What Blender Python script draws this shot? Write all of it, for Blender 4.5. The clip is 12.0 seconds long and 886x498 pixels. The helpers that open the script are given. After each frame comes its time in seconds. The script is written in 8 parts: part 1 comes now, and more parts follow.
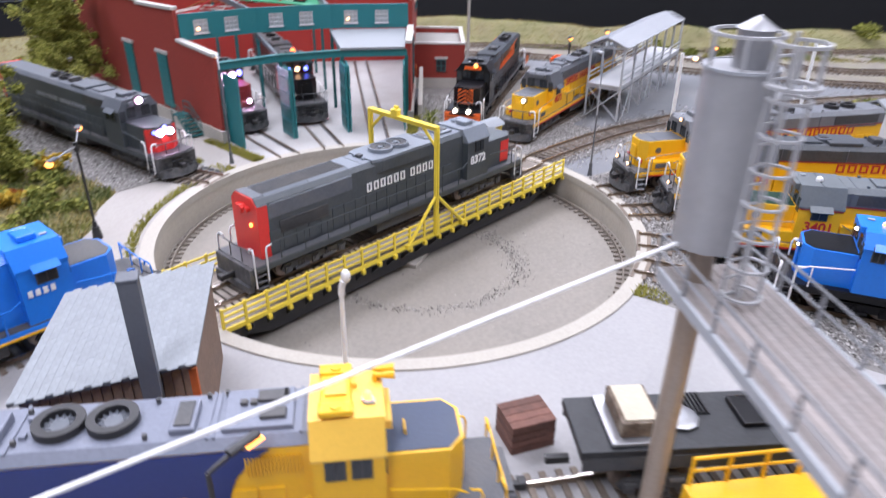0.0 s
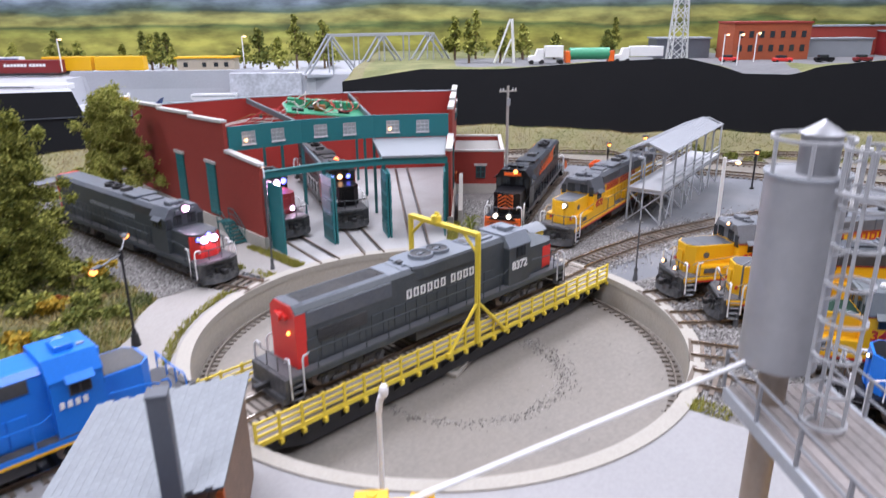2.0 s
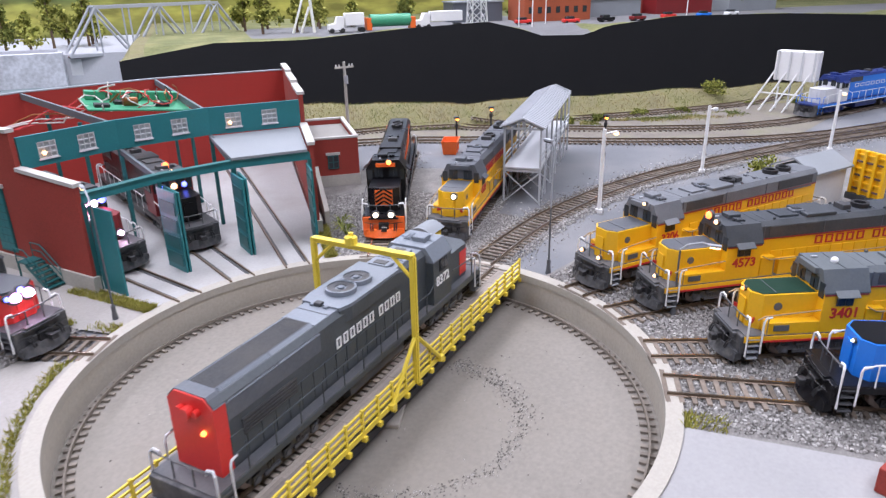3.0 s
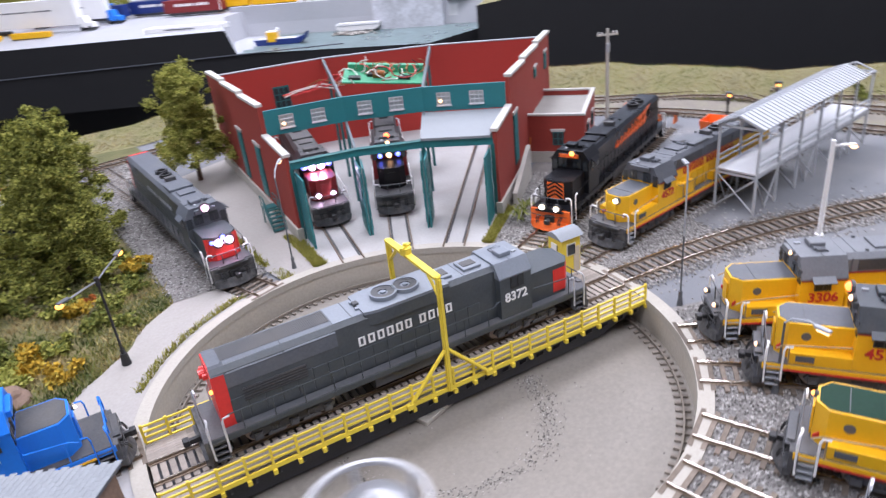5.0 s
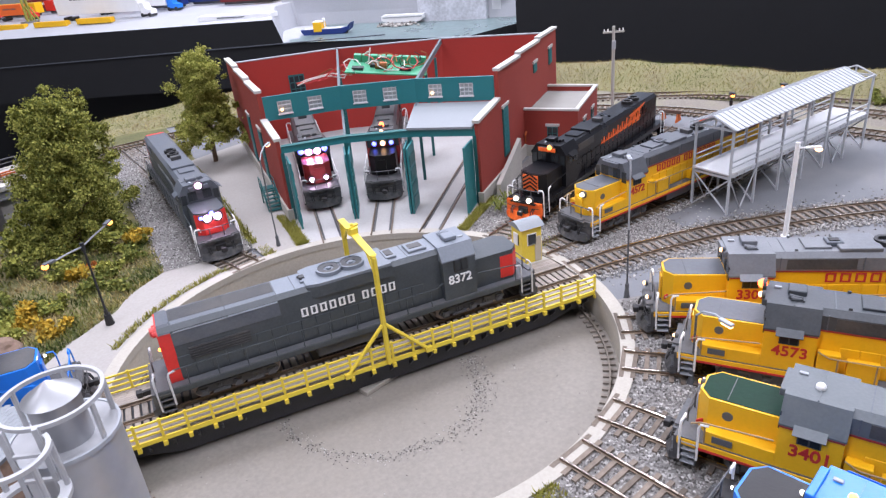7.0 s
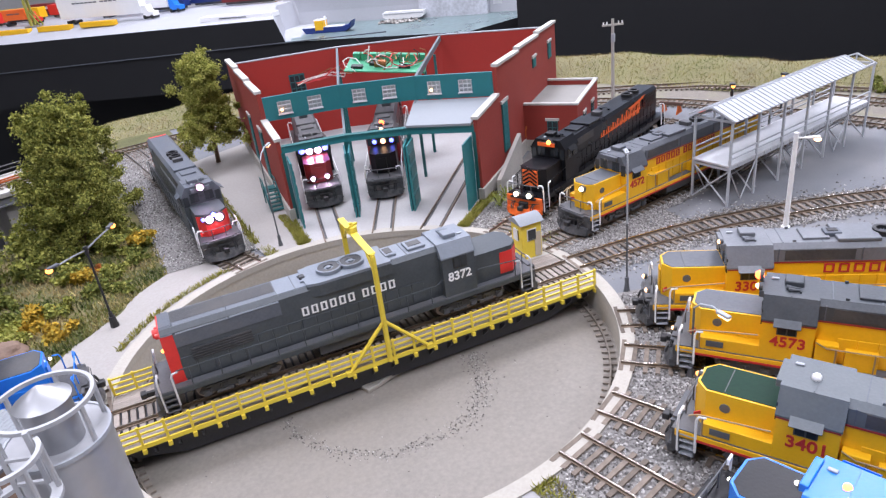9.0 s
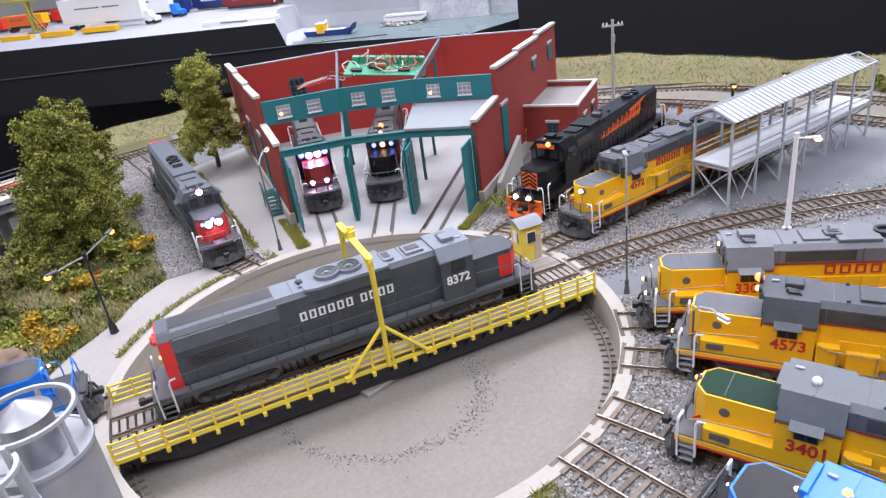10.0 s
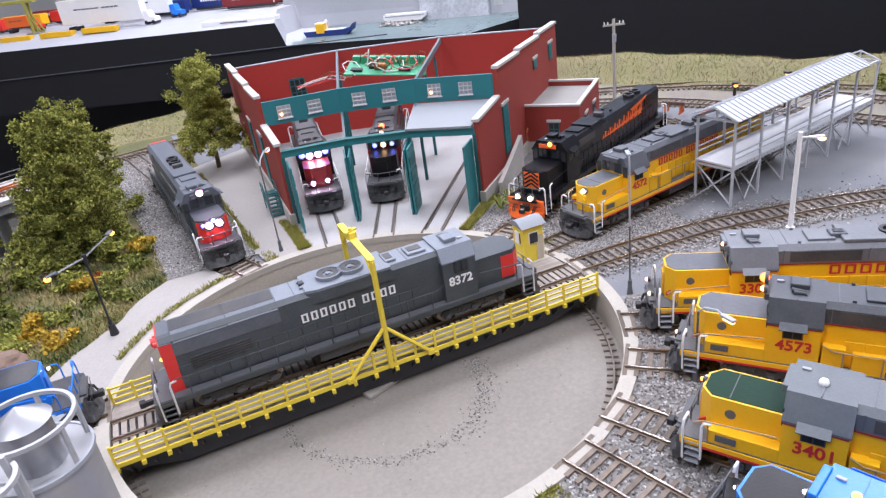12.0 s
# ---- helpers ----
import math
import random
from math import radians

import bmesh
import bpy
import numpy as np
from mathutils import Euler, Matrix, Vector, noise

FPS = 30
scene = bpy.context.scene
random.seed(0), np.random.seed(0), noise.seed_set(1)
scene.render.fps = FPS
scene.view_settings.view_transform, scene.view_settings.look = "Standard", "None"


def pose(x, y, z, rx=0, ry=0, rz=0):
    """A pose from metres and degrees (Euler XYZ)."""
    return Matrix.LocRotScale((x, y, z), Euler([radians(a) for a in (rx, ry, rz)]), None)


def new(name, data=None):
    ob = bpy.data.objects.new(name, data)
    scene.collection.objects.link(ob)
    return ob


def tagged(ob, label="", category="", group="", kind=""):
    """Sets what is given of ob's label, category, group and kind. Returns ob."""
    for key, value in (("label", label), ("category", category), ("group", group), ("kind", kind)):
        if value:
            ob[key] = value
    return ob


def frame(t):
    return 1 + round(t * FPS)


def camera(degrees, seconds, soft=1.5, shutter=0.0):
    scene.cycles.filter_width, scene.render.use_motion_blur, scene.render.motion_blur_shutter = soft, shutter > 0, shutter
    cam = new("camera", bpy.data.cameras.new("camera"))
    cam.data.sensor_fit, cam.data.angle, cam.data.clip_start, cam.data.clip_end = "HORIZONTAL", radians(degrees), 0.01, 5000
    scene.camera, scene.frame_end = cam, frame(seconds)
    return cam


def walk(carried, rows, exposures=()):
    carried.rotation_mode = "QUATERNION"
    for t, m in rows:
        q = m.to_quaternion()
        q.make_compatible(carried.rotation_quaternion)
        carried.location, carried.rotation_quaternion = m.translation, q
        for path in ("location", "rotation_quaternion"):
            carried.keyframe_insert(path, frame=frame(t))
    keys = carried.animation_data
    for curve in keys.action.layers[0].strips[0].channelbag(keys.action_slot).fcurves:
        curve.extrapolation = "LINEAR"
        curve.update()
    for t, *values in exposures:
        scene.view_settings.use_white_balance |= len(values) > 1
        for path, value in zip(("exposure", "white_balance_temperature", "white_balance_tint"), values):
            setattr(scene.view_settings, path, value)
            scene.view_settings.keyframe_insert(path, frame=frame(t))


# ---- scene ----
# the origin is the middle of the turntable pit at rail-base level, x runs along the bridge; scale of the models is 1:87
cam = camera(65.55, 12.0, 1.3, 0.9)
ROWS = [
    (0.0, -0.2981, -0.3080, 0.2034, -48.06, -27.58, 0.94),
    (0.5, -0.3082, -0.2834, 0.1907, -52.46, -24.06, 2.13),
    (1.0, -0.3014, -0.2860, 0.1870, -53.01, -20.85, 3.06),
    (1.5, -0.3027, -0.3009, 0.1878, -46.51, -20.21, 1.56),
    (2.0, -0.2908, -0.2992, 0.2019, -44.52, -19.12, -0.49),
    (2.5, -0.2805, -0.2447, 0.2051, -54.41, -20.49, -3.12),
    (3.0, -0.2691, -0.1904, 0.2040, -62.37, -21.97, -1.08),
    (3.5, -0.2483, -0.2364, 0.2190, -54.32, -24.67, -2.63),
    (5.5, -0.1083, -0.3370, 0.2463, -22.64, -26.05, -6.04),
    (6.0, -0.0909, -0.3631, 0.2378, -20.66, -27.01, -5.80),
    (6.5, -0.0863, -0.3650, 0.2440, -22.02, -26.29, -6.40),
    (7.0, -0.0911, -0.3673, 0.2443, -22.18, -26.18, -5.83),
    (9.0, -0.0869, -0.3709, 0.2456, -21.46, -26.48, -7.20),
    (9.5, -0.0882, -0.3694, 0.2454, -21.55, -26.49, -7.15),
    (10.0, -0.0826, -0.3704, 0.2456, -21.09, -26.30, -7.80),
    (10.5, -0.0837, -0.3676, 0.2457, -21.32, -26.17, -7.46),
    (11.0, -0.0834, -0.3673, 0.2457, -21.23, -26.09, -7.64),
    (11.5, -0.0830, -0.3680, 0.2447, -21.09, -26.10, -7.88),
    (12.0, -0.0829, -0.3675, 0.2451, -21.10, -26.31, -7.93),
]
walk(cam, [(t, pose(x, y, z, 90 + pitch, 0, yaw) @ pose(0, 0, 0, 0, 0, roll)) for t, x, y, z, yaw, pitch, roll in ROWS], ((0.0, 0.16), (0.35, 0.0), (0.6, 0.0), (3.0, 0.0), (5.5, 0.07), (7.0, 0.1), (12.0, 0.1)))

# ---------------------------------------------------------------- light
world = bpy.data.worlds.new("room_air")
scene.world = world
world.use_nodes = True
world.node_tree.nodes["Background"].inputs[0].default_value = (0.9, 0.95, 1.0, 1)
world.node_tree.nodes["Background"].inputs[1].default_value = 0.25
scene.view_settings.exposure = 0.0


def ceiling_lamp(x, y, sx, sy, watts, turn=0.0, colour=(0.985, 0.985, 1.15)):
    data = bpy.data.lights.new("ceiling_tube", "AREA")
    data.shape, data.size, data.size_y, data.energy, data.color = "RECTANGLE", sx, sy, watts * 1.09, colour
    ob = new("ceiling_tube", data)
    ob.matrix_world = pose(x, y, 1.93, 0, 0, turn)
    return ob


for lx, ly, watts in ((-1.3, -0.6, 25), (0.2, -0.9, 22), (0.2, 0.9, 30), (1.7, 0.6, 24), (-1.3, 1.4, 22), (1.5, -1.2, 20), (0.7, 2.2, 28), (2.2, 1.6, 24)):
    ceiling_lamp(lx, ly, 1.2, 0.35, watts, 20)

# ---------------------------------------------------------------- materials


def mat(name, col, rough=0.55, metal=0.0, var=0.14, fine=700.0, broad=45.0, bump=0.12, dirt=0.0, dirt_col=(0.16, 0.13, 0.1), spread=0.0, emit=None, power=0.0, coat=0.0, spec=0.5):
    """Painted or natural surface: base colour with grain, broad stains, dust and fine relief."""
    m = bpy.data.materials.new(name)
    m.use_nodes = True
    nt = m.node_tree
    bsdf = nt.nodes["Principled BSDF"]
    bsdf.inputs["Roughness"].default_value = rough
    bsdf.inputs["Metallic"].default_value = metal
    bsdf.inputs["Coat Weight"].default_value = coat
    bsdf.inputs["Specular IOR Level"].default_value = spec
    tc = nt.nodes.new("ShaderNodeTexCoord")
    n1, n2 = nt.nodes.new("ShaderNodeTexNoise"), nt.nodes.new("ShaderNodeTexNoise")
    for n, s in ((n1, fine), (n2, broad)):
        n.inputs["Scale"].default_value = s
        n.inputs["Detail"].default_value = 4
        nt.links.new(tc.outputs["Object"], n.inputs["Vector"])
    mr = nt.nodes.new("ShaderNodeMapRange")
    add = nt.nodes.new("ShaderNodeMath")
    add.operation = "ADD"
    nt.links.new(n1.outputs["Fac"], add.inputs[0])
    nt.links.new(n2.outputs["Fac"], add.inputs[1])
    nt.links.new(add.outputs[0], mr.inputs["Value"])
    mr.inputs["From Min"].default_value, mr.inputs["From Max"].default_value = 0.6, 1.4
    mr.inputs["To Min"].default_value, mr.inputs["To Max"].default_value = 1 - var, 1 + var
    val = mr.outputs["Result"]
    if spread:
        info = nt.nodes.new("ShaderNodeObjectInfo")
        mr2 = nt.nodes.new("ShaderNodeMapRange")
        mr2.inputs["To Min"].default_value, mr2.inputs["To Max"].default_value = 1 - spread, 1 + spread
        nt.links.new(info.outputs["Random"], mr2.inputs["Value"])
        mul = nt.nodes.new("ShaderNodeMath")
        mul.operation = "MULTIPLY"
        nt.links.new(val, mul.inputs[0])
        nt.links.new(mr2.outputs["Result"], mul.inputs[1])
        val = mul.outputs[0]
    scale = nt.nodes.new("ShaderNodeVectorMath")
    scale.operation = "SCALE"
    scale.inputs[0].default_value = col
    nt.links.new(val, scale.inputs["Scale"])
    out = scale.outputs["Vector"]
    if dirt:
        ramp = nt.nodes.new("ShaderNodeMapRange")
        ramp.inputs["From Min"].default_value, ramp.inputs["From Max"].default_value = 0.45, 0.75
        ramp.inputs["To Max"].default_value = dirt
        nt.links.new(n2.outputs["Fac"], ramp.inputs["Value"])
        mix = nt.nodes.new("ShaderNodeMix")
        mix.data_type = "RGBA"
        mix.inputs["B"].default_value = (*dirt_col, 1)
        nt.links.new(ramp.outputs["Result"], mix.inputs["Factor"])
        nt.links.new(out, mix.inputs["A"])
        out = mix.outputs["Result"]
    nt.links.new(out, bsdf.inputs["Base Color"])
    rr = nt.nodes.new("ShaderNodeMapRange")
    rr.inputs["To Min"].default_value, rr.inputs["To Max"].default_value = max(0.03, rough - 0.12), min(1, rough + 0.12)
    nt.links.new(n2.outputs["Fac"], rr.inputs["Value"])
    nt.links.new(rr.outputs["Result"], bsdf.inputs["Roughness"])
    if bump:
        b = nt.nodes.new("ShaderNodeBump")
        b.inputs["Strength"].default_value, b.inputs["Distance"].default_value = bump, 0.0006
        nt.links.new(n1.outputs["Fac"], b.inputs["Height"])
        nt.links.new(b.outputs["Normal"], bsdf.inputs["Normal"])
    if emit:
        bsdf.inputs["Emission Color"].default_value = (*emit, 1)
        bsdf.inputs["Emission Strength"].default_value = power
    return m


def island_mat(name, cols, rough=0.9, patch=0.0):
    """Loose scatter: each grain or leaf takes its own tone between the given colours."""
    m = bpy.data.materials.new(name)
    m.use_nodes = True
    nt = m.node_tree
    bsdf = nt.nodes["Principled BSDF"]
    bsdf.inputs["Roughness"].default_value = rough
    bsdf.inputs["Specular IOR Level"].default_value = 0.2
    geo, ramp = nt.nodes.new("ShaderNodeNewGeometry"), nt.nodes.new("ShaderNodeValToRGB")
    el = ramp.color_ramp.elements
    while len(el) < len(cols):
        el.new(0.5)
    for i, c in enumerate(cols):
        el[i].position, el[i].color = i / (len(cols) - 1), (*c, 1)
    if patch:
        tc, nz, mr, ad = (nt.nodes.new(k) for k in ("ShaderNodeTexCoord", "ShaderNodeTexNoise", "ShaderNodeMapRange", "ShaderNodeMath"))
        nz.inputs["Scale"].default_value, nz.inputs["Detail"].default_value = patch, 3
        nt.links.new(tc.outputs["Object"], nz.inputs["Vector"])
        mr.inputs["From Min"].default_value, mr.inputs["From Max"].default_value = 0.35, 0.65
        mr.inputs["To Min"].default_value, mr.inputs["To Max"].default_value = -0.3, 0.75
        nt.links.new(nz.outputs["Fac"], mr.inputs["Value"])
        ad.operation = "MULTIPLY_ADD"
        nt.links.new(geo.outputs["Random Per Island"], ad.inputs[0])
        ad.inputs[1].default_value = 0.55
        nt.links.new(mr.outputs["Result"], ad.inputs[2])
        nt.links.new(ad.outputs[0], ramp.inputs["Fac"])
    else:
        nt.links.new(geo.outputs["Random Per Island"], ramp.inputs["Fac"])
    nt.links.new(ramp.outputs["Color"], bsdf.inputs["Base Color"])
    return m


M = dict(
    concrete=mat("concrete", (0.315, 0.31, 0.312), 0.85, var=0.1, fine=500, broad=14, bump=0.1, dirt=0.25, dirt_col=(0.37, 0.355, 0.335)),
    apron=mat("apron_concrete", (0.385, 0.38, 0.378), 0.85, var=0.12, fine=500, broad=24, bump=0.12, dirt=0.55, dirt_col=(0.27, 0.25, 0.225)),
    rim=mat("rim_concrete", (0.39, 0.365, 0.32), 0.85, var=0.12, fine=600, broad=30, bump=0.15, dirt=0.3, dirt_col=(0.33, 0.3, 0.25)),
    pitwall=mat("pit_wall_concrete", (0.43, 0.395, 0.34), 0.9, var=0.14, fine=500, broad=30, dirt=0.35, dirt_col=(0.25, 0.21, 0.17)),
    pitfloor=mat("pit_floor_concrete", (0.228, 0.208, 0.182), 0.8, var=0.17, fine=420, broad=9, bump=0.1, dirt=0.5, dirt_col=(0.2, 0.175, 0.145)),
    lot=mat("lot_surface", (0.162, 0.169, 0.183), 0.95, var=0.12, fine=900, broad=12, bump=0.25, dirt=0.3, dirt_col=(0.33, 0.31, 0.29)),
    turf=mat("turf_base", (0.1, 0.1, 0.036), 0.95, var=0.4, fine=350, broad=22, bump=0.5, dirt=0.7, dirt_col=(0.24, 0.17, 0.085)),
    drygrass=mat("dry_grass_bank", (0.2, 0.18, 0.09), 0.95, var=0.4, fine=420, broad=26, bump=0.6, dirt=0.7, dirt_col=(0.12, 0.125, 0.045)),
    bed=mat("ballast_bed", (0.2, 0.19, 0.18), 0.95, var=0.4, fine=900, broad=60, bump=0.6),
    rail=mat("weathered_rail", (0.2, 0.15, 0.11), 0.45, metal=0.6, var=0.2, dirt=0.3),
    railhead=mat("polished_rail_head", (0.62, 0.56, 0.5), 0.25, metal=1.0, var=0.1),
    tie=mat("wood_tie", (0.16, 0.13, 0.105), 0.9, var=0.25, fine=900, broad=200, spread=0.35),
    plank=mat("deck_plank", (0.3, 0.262, 0.23), 0.85, var=0.2, fine=900, broad=120, spread=0.22),
    yellowpaint=mat("yellow_paint", (0.78, 0.6, 0.06), 0.5, var=0.1, dirt=0.15, dirt_col=(0.4, 0.3, 0.06)),
    girder=mat("black_girder", (0.052, 0.055, 0.064), 0.5, var=0.2, dirt=0.2, dirt_col=(0.08, 0.07, 0.06)),
    brown=mat("brown_timber", (0.13, 0.078, 0.058), 0.85, var=0.25, spread=0.2),
    brick=mat("red_brick", (0.3, 0.04, 0.028), 0.8, var=0.22, fine=900, broad=28, bump=0.2, dirt=0.4, dirt_col=(0.19, 0.04, 0.03)),
    brickin=mat("red_wall_inside", (0.4, 0.033, 0.024), 0.7, var=0.08, broad=25),
    cap=mat("white_coping", (0.5, 0.485, 0.46), 0.8, var=0.08),
    found=mat("foundation_concrete", (0.42, 0.4, 0.36), 0.9, var=0.15),
    teal=mat("teal_paint", (0.018, 0.17, 0.185), 0.45, var=0.1, broad=60),
    tealdk=mat("teal_trim", (0.015, 0.115, 0.12), 0.5, var=0.12),
    greyroof=mat("grey_roof", (0.25, 0.27, 0.29), 0.7, var=0.08, broad=30),
    gravelroof=mat("gravel_roof", (0.27, 0.265, 0.245), 0.9, var=0.15, fine=1200),
    shingle=mat("grey_shingle", (0.25, 0.268, 0.285), 0.85, var=0.14, fine=700, broad=60, spread=0.05),
    glass=mat("dark_window_glass", (0.03, 0.035, 0.04), 0.08, var=0.05, bump=0.0),
    pane=mat("pale_window_glass", (0.13, 0.15, 0.15), 0.15, var=0.1, bump=0.0),
    steel=mat("galvanised_steel", (0.36, 0.365, 0.38), 0.4, metal=0.75, var=0.08, fine=300, broad=30, bump=0.05),
    whitesteel=mat("white_painted_steel", (0.6, 0.61, 0.63), 0.5, var=0.07),
    lightgrey=mat("light_grey_steel", (0.36, 0.38, 0.41), 0.55, var=0.08),
    rustcol=mat("brownish_steel_column", (0.36, 0.3, 0.25), 0.5, metal=0.3, var=0.12, dirt=0.3, dirt_col=(0.3, 0.2, 0.13)),
    chimney=mat("dark_grey_metal", (0.1, 0.11, 0.13), 0.5, var=0.1, broad=80),
    hutwall=mat("brown_board_wall", (0.2, 0.135, 0.1), 0.85, var=0.25, broad=80),
    rusty=mat("rust_orange", (0.45, 0.1, 0.02), 0.8, var=0.2),
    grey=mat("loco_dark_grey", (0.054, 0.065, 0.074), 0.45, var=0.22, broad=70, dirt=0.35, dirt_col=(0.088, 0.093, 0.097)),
    # the dark grey again, lightened for the bluish highlight on upward faces
    greytop=mat("loco_grey_toplit", (0.19, 0.215, 0.25), 0.45, var=0.12, dirt=0.25, dirt_col=(0.22, 0.23, 0.24)),
    red=mat("loco_red", (0.68, 0.035, 0.03), 0.35, var=0.08),
    upyellow=mat("loco_yellow", (0.83, 0.46, 0.012), 0.38, var=0.06, broad=30, dirt=0.1, dirt_col=(0.6, 0.33, 0.03)),
    upgrey=mat("loco_roof_grey", (0.085, 0.093, 0.108), 0.5, var=0.2, broad=70, dirt=0.3, dirt_col=(0.15, 0.152, 0.158)),
    undergrey=mat("loco_running_gear_grey", (0.095, 0.1, 0.11), 0.6, var=0.2, dirt=0.3),
    under=mat("loco_running_gear_black", (0.055, 0.057, 0.062), 0.55, var=0.35, dirt=0.5, dirt_col=(0.12, 0.105, 0.09)),
    black=mat("loco_black", (0.008, 0.008, 0.01), 0.3, var=0.15, dirt=0.15, dirt_col=(0.02, 0.02, 0.02), spec=0.25),
    orange=mat("loco_orange", (0.82, 0.14, 0.02), 0.4, var=0.08),
    blue=mat("loco_blue", (0.015, 0.19, 0.72), 0.33, var=0.07, broad=30),
    navy=mat("loco_navy", (0.012, 0.03, 0.16), 0.4, var=0.08),
    maroon=mat("loco_maroon", (0.2, 0.018, 0.02), 0.4, var=0.1),
    green=mat("loco_dark_green", (0.008, 0.034, 0.02), 0.6, var=0.15, spec=0.2),
    lavender=mat("loco_pale_grey", (0.175, 0.192, 0.245), 0.5, var=0.18, dirt=0.35, dirt_col=(0.11, 0.12, 0.15)),
    white=mat("white_paint", (0.82, 0.82, 0.82), 0.45, var=0.04),
    cream=mat("cream_panel", (0.5, 0.44, 0.34), 0.6, var=0.12, broad=120),
    redletter=mat("red_lettering", (0.5, 0.03, 0.03), 0.45, var=0.04),
    wheel=mat("wheel_steel", (0.3, 0.25, 0.22), 0.35, metal=0.8, var=0.1),
    blackplastic=mat("black_plastic", (0.02, 0.02, 0.022), 0.5, var=0.1),
    fascia=mat("black_fascia", (0.007, 0.0075, 0.0095), 0.75, var=0.12, broad=5, fine=80),
    pcb=mat("green_circuit_board", (0.05, 0.3, 0.16), 0.4, var=0.2, broad=200),
    wire_red=mat("red_wire", (0.6, 0.05, 0.05), 0.4),
    wire_white=mat("white_wire", (0.75, 0.7, 0.66), 0.4),
    copper=mat("copper_coil", (0.4, 0.15, 0.06), 0.35, metal=0.7),
    trunk=mat("bark", (0.15, 0.1, 0.065), 0.9, var=0.3),
    water=mat("river_resin", (0.13, 0.18, 0.185), 0.3, var=0.4, fine=60, broad=12, bump=0.4),
    rockface=mat("pale_rock_face", (0.5, 0.51, 0.55), 0.8, var=0.35, fine=120, broad=25, bump=0.8),
    road=mat("grey_road", (0.4, 0.41, 0.44), 0.8, var=0.08, fine=300, broad=8),
    floor=mat("hall_floor", (0.05, 0.05, 0.055), 0.6, var=0.1, fine=40, broad=2),
    wall=mat("hall_wall", (0.42, 0.42, 0.42), 0.9, var=0.04, fine=60, broad=1.5),
    ceil=mat("hall_ceiling", (0.75, 0.75, 0.74), 0.95, var=0.04, fine=80, broad=2),
    lamp_warm=mat("warm_bulb", (0.9, 0.7, 0.4), 0.3, emit=(1.0, 0.52, 0.26), power=3.6, bump=0),
    lamp_amber=mat("amber_bulb", (0.9, 0.4, 0.1), 0.3, emit=(1.0, 0.3, 0.06), power=4.5, bump=0),
    lamp_white=mat("white_headlight", (0.9, 0.9, 0.9), 0.3, emit=(1.0, 0.93, 0.8), power=80, bump=0),
    lamp_pink=mat("pink_white_headlight", (0.9, 0.8, 0.9), 0.3, emit=(1.0, 0.66, 0.97), power=130, bump=0),
    lamp_blue=mat("blue_light", (0.3, 0.3, 0.9), 0.3, emit=(0.1, 0.13, 1.0), power=5.5, bump=0),
    lamp_red=mat("red_light", (0.9, 0.1, 0.05), 0.3, emit=(1.0, 0.12, 0.03), power=7, bump=0),
)
M["uplight"] = mat("sun_bleached_roof_grey", (0.145, 0.155, 0.172), 0.5, var=0.18, broad=50, dirt=0.3, dirt_col=(0.22, 0.222, 0.23))
M["upmid"] = mat("blue_grey_roof", (0.108, 0.124, 0.134), 0.5, var=0.14, broad=50, dirt=0.25, dirt_col=(0.17, 0.18, 0.185))
M["tankgrey"] = mat("satin_grey_tank", (0.4, 0.405, 0.42), 0.45, metal=0.4, var=0.1, fine=300, broad=40, bump=0.06)
M["soot"] = mat("sooty_black_deck", (0.018, 0.02, 0.023), 0.55, var=0.4, fine=500, broad=60, bump=0.3, dirt=0.3, dirt_col=(0.05, 0.05, 0.052))
M["updark"] = mat("sooty_slate_roof", (0.052, 0.06, 0.07), 0.5, var=0.25, broad=60, dirt=0.35, dirt_col=(0.1, 0.1, 0.102))
M["frosted"] = mat("frosted_window", (0.42, 0.46, 0.46), 0.35, var=0.2, fine=300, broad=80, bump=0.0)
M["figure"] = mat("pale_figure_plastic", (0.5, 0.47, 0.44), 0.6, var=0.05)
# loco yellow made paler: the bright light on the cab roof is in the colour
M["litroof"] = mat("beacon_lit_yellow_roof", (0.85, 0.52, 0.08), 0.42, var=0.06, broad=40)
M["oldboard"] = mat("dark_stained_box_side", (0.12, 0.085, 0.06), 0.85, var=0.4, broad=180, dirt=0.5, dirt_col=(0.4, 0.36, 0.3))
M["railgrey"] = mat("grey_steel_rail", (0.3, 0.31, 0.33), 0.4, metal=0.4, var=0.1)
# weak glows that imitate the glare halo round a headlight's core
M["halo_pink"] = mat("pink_lamp_halo", (0.9, 0.6, 0.85), 0.2, emit=(1.0, 0.5, 0.92), power=5, bump=0)
M["halo_white"] = mat("warm_lamp_halo", (0.9, 0.85, 0.75), 0.2, emit=(1.0, 0.8, 0.55), power=2.2, bump=0)
M["walkstone"] = mat("warm_pavement", (0.33, 0.312, 0.292), 0.88, var=0.12, fine=500, broad=16, bump=0.12, dirt=0.35, dirt_col=(0.27, 0.25, 0.225))
M["beamgrey"] = mat("slate_roof_beam", (0.12, 0.15, 0.165), 0.6, var=0.12)
M["towerrail"] = mat("dull_white_rail", (0.42, 0.425, 0.44), 0.45, var=0.1)
M["deckpale"] = mat("bleached_deck_tie", (0.3, 0.26, 0.225), 0.88, var=0.2, fine=900, broad=150, spread=0.2)
M["pilotgrime"] = mat("scuffed_dark_pilot", (0.06, 0.062, 0.068), 0.55, var=0.4, fine=500, broad=220, bump=0.25, dirt=0.6, dirt_col=(0.16, 0.15, 0.14))
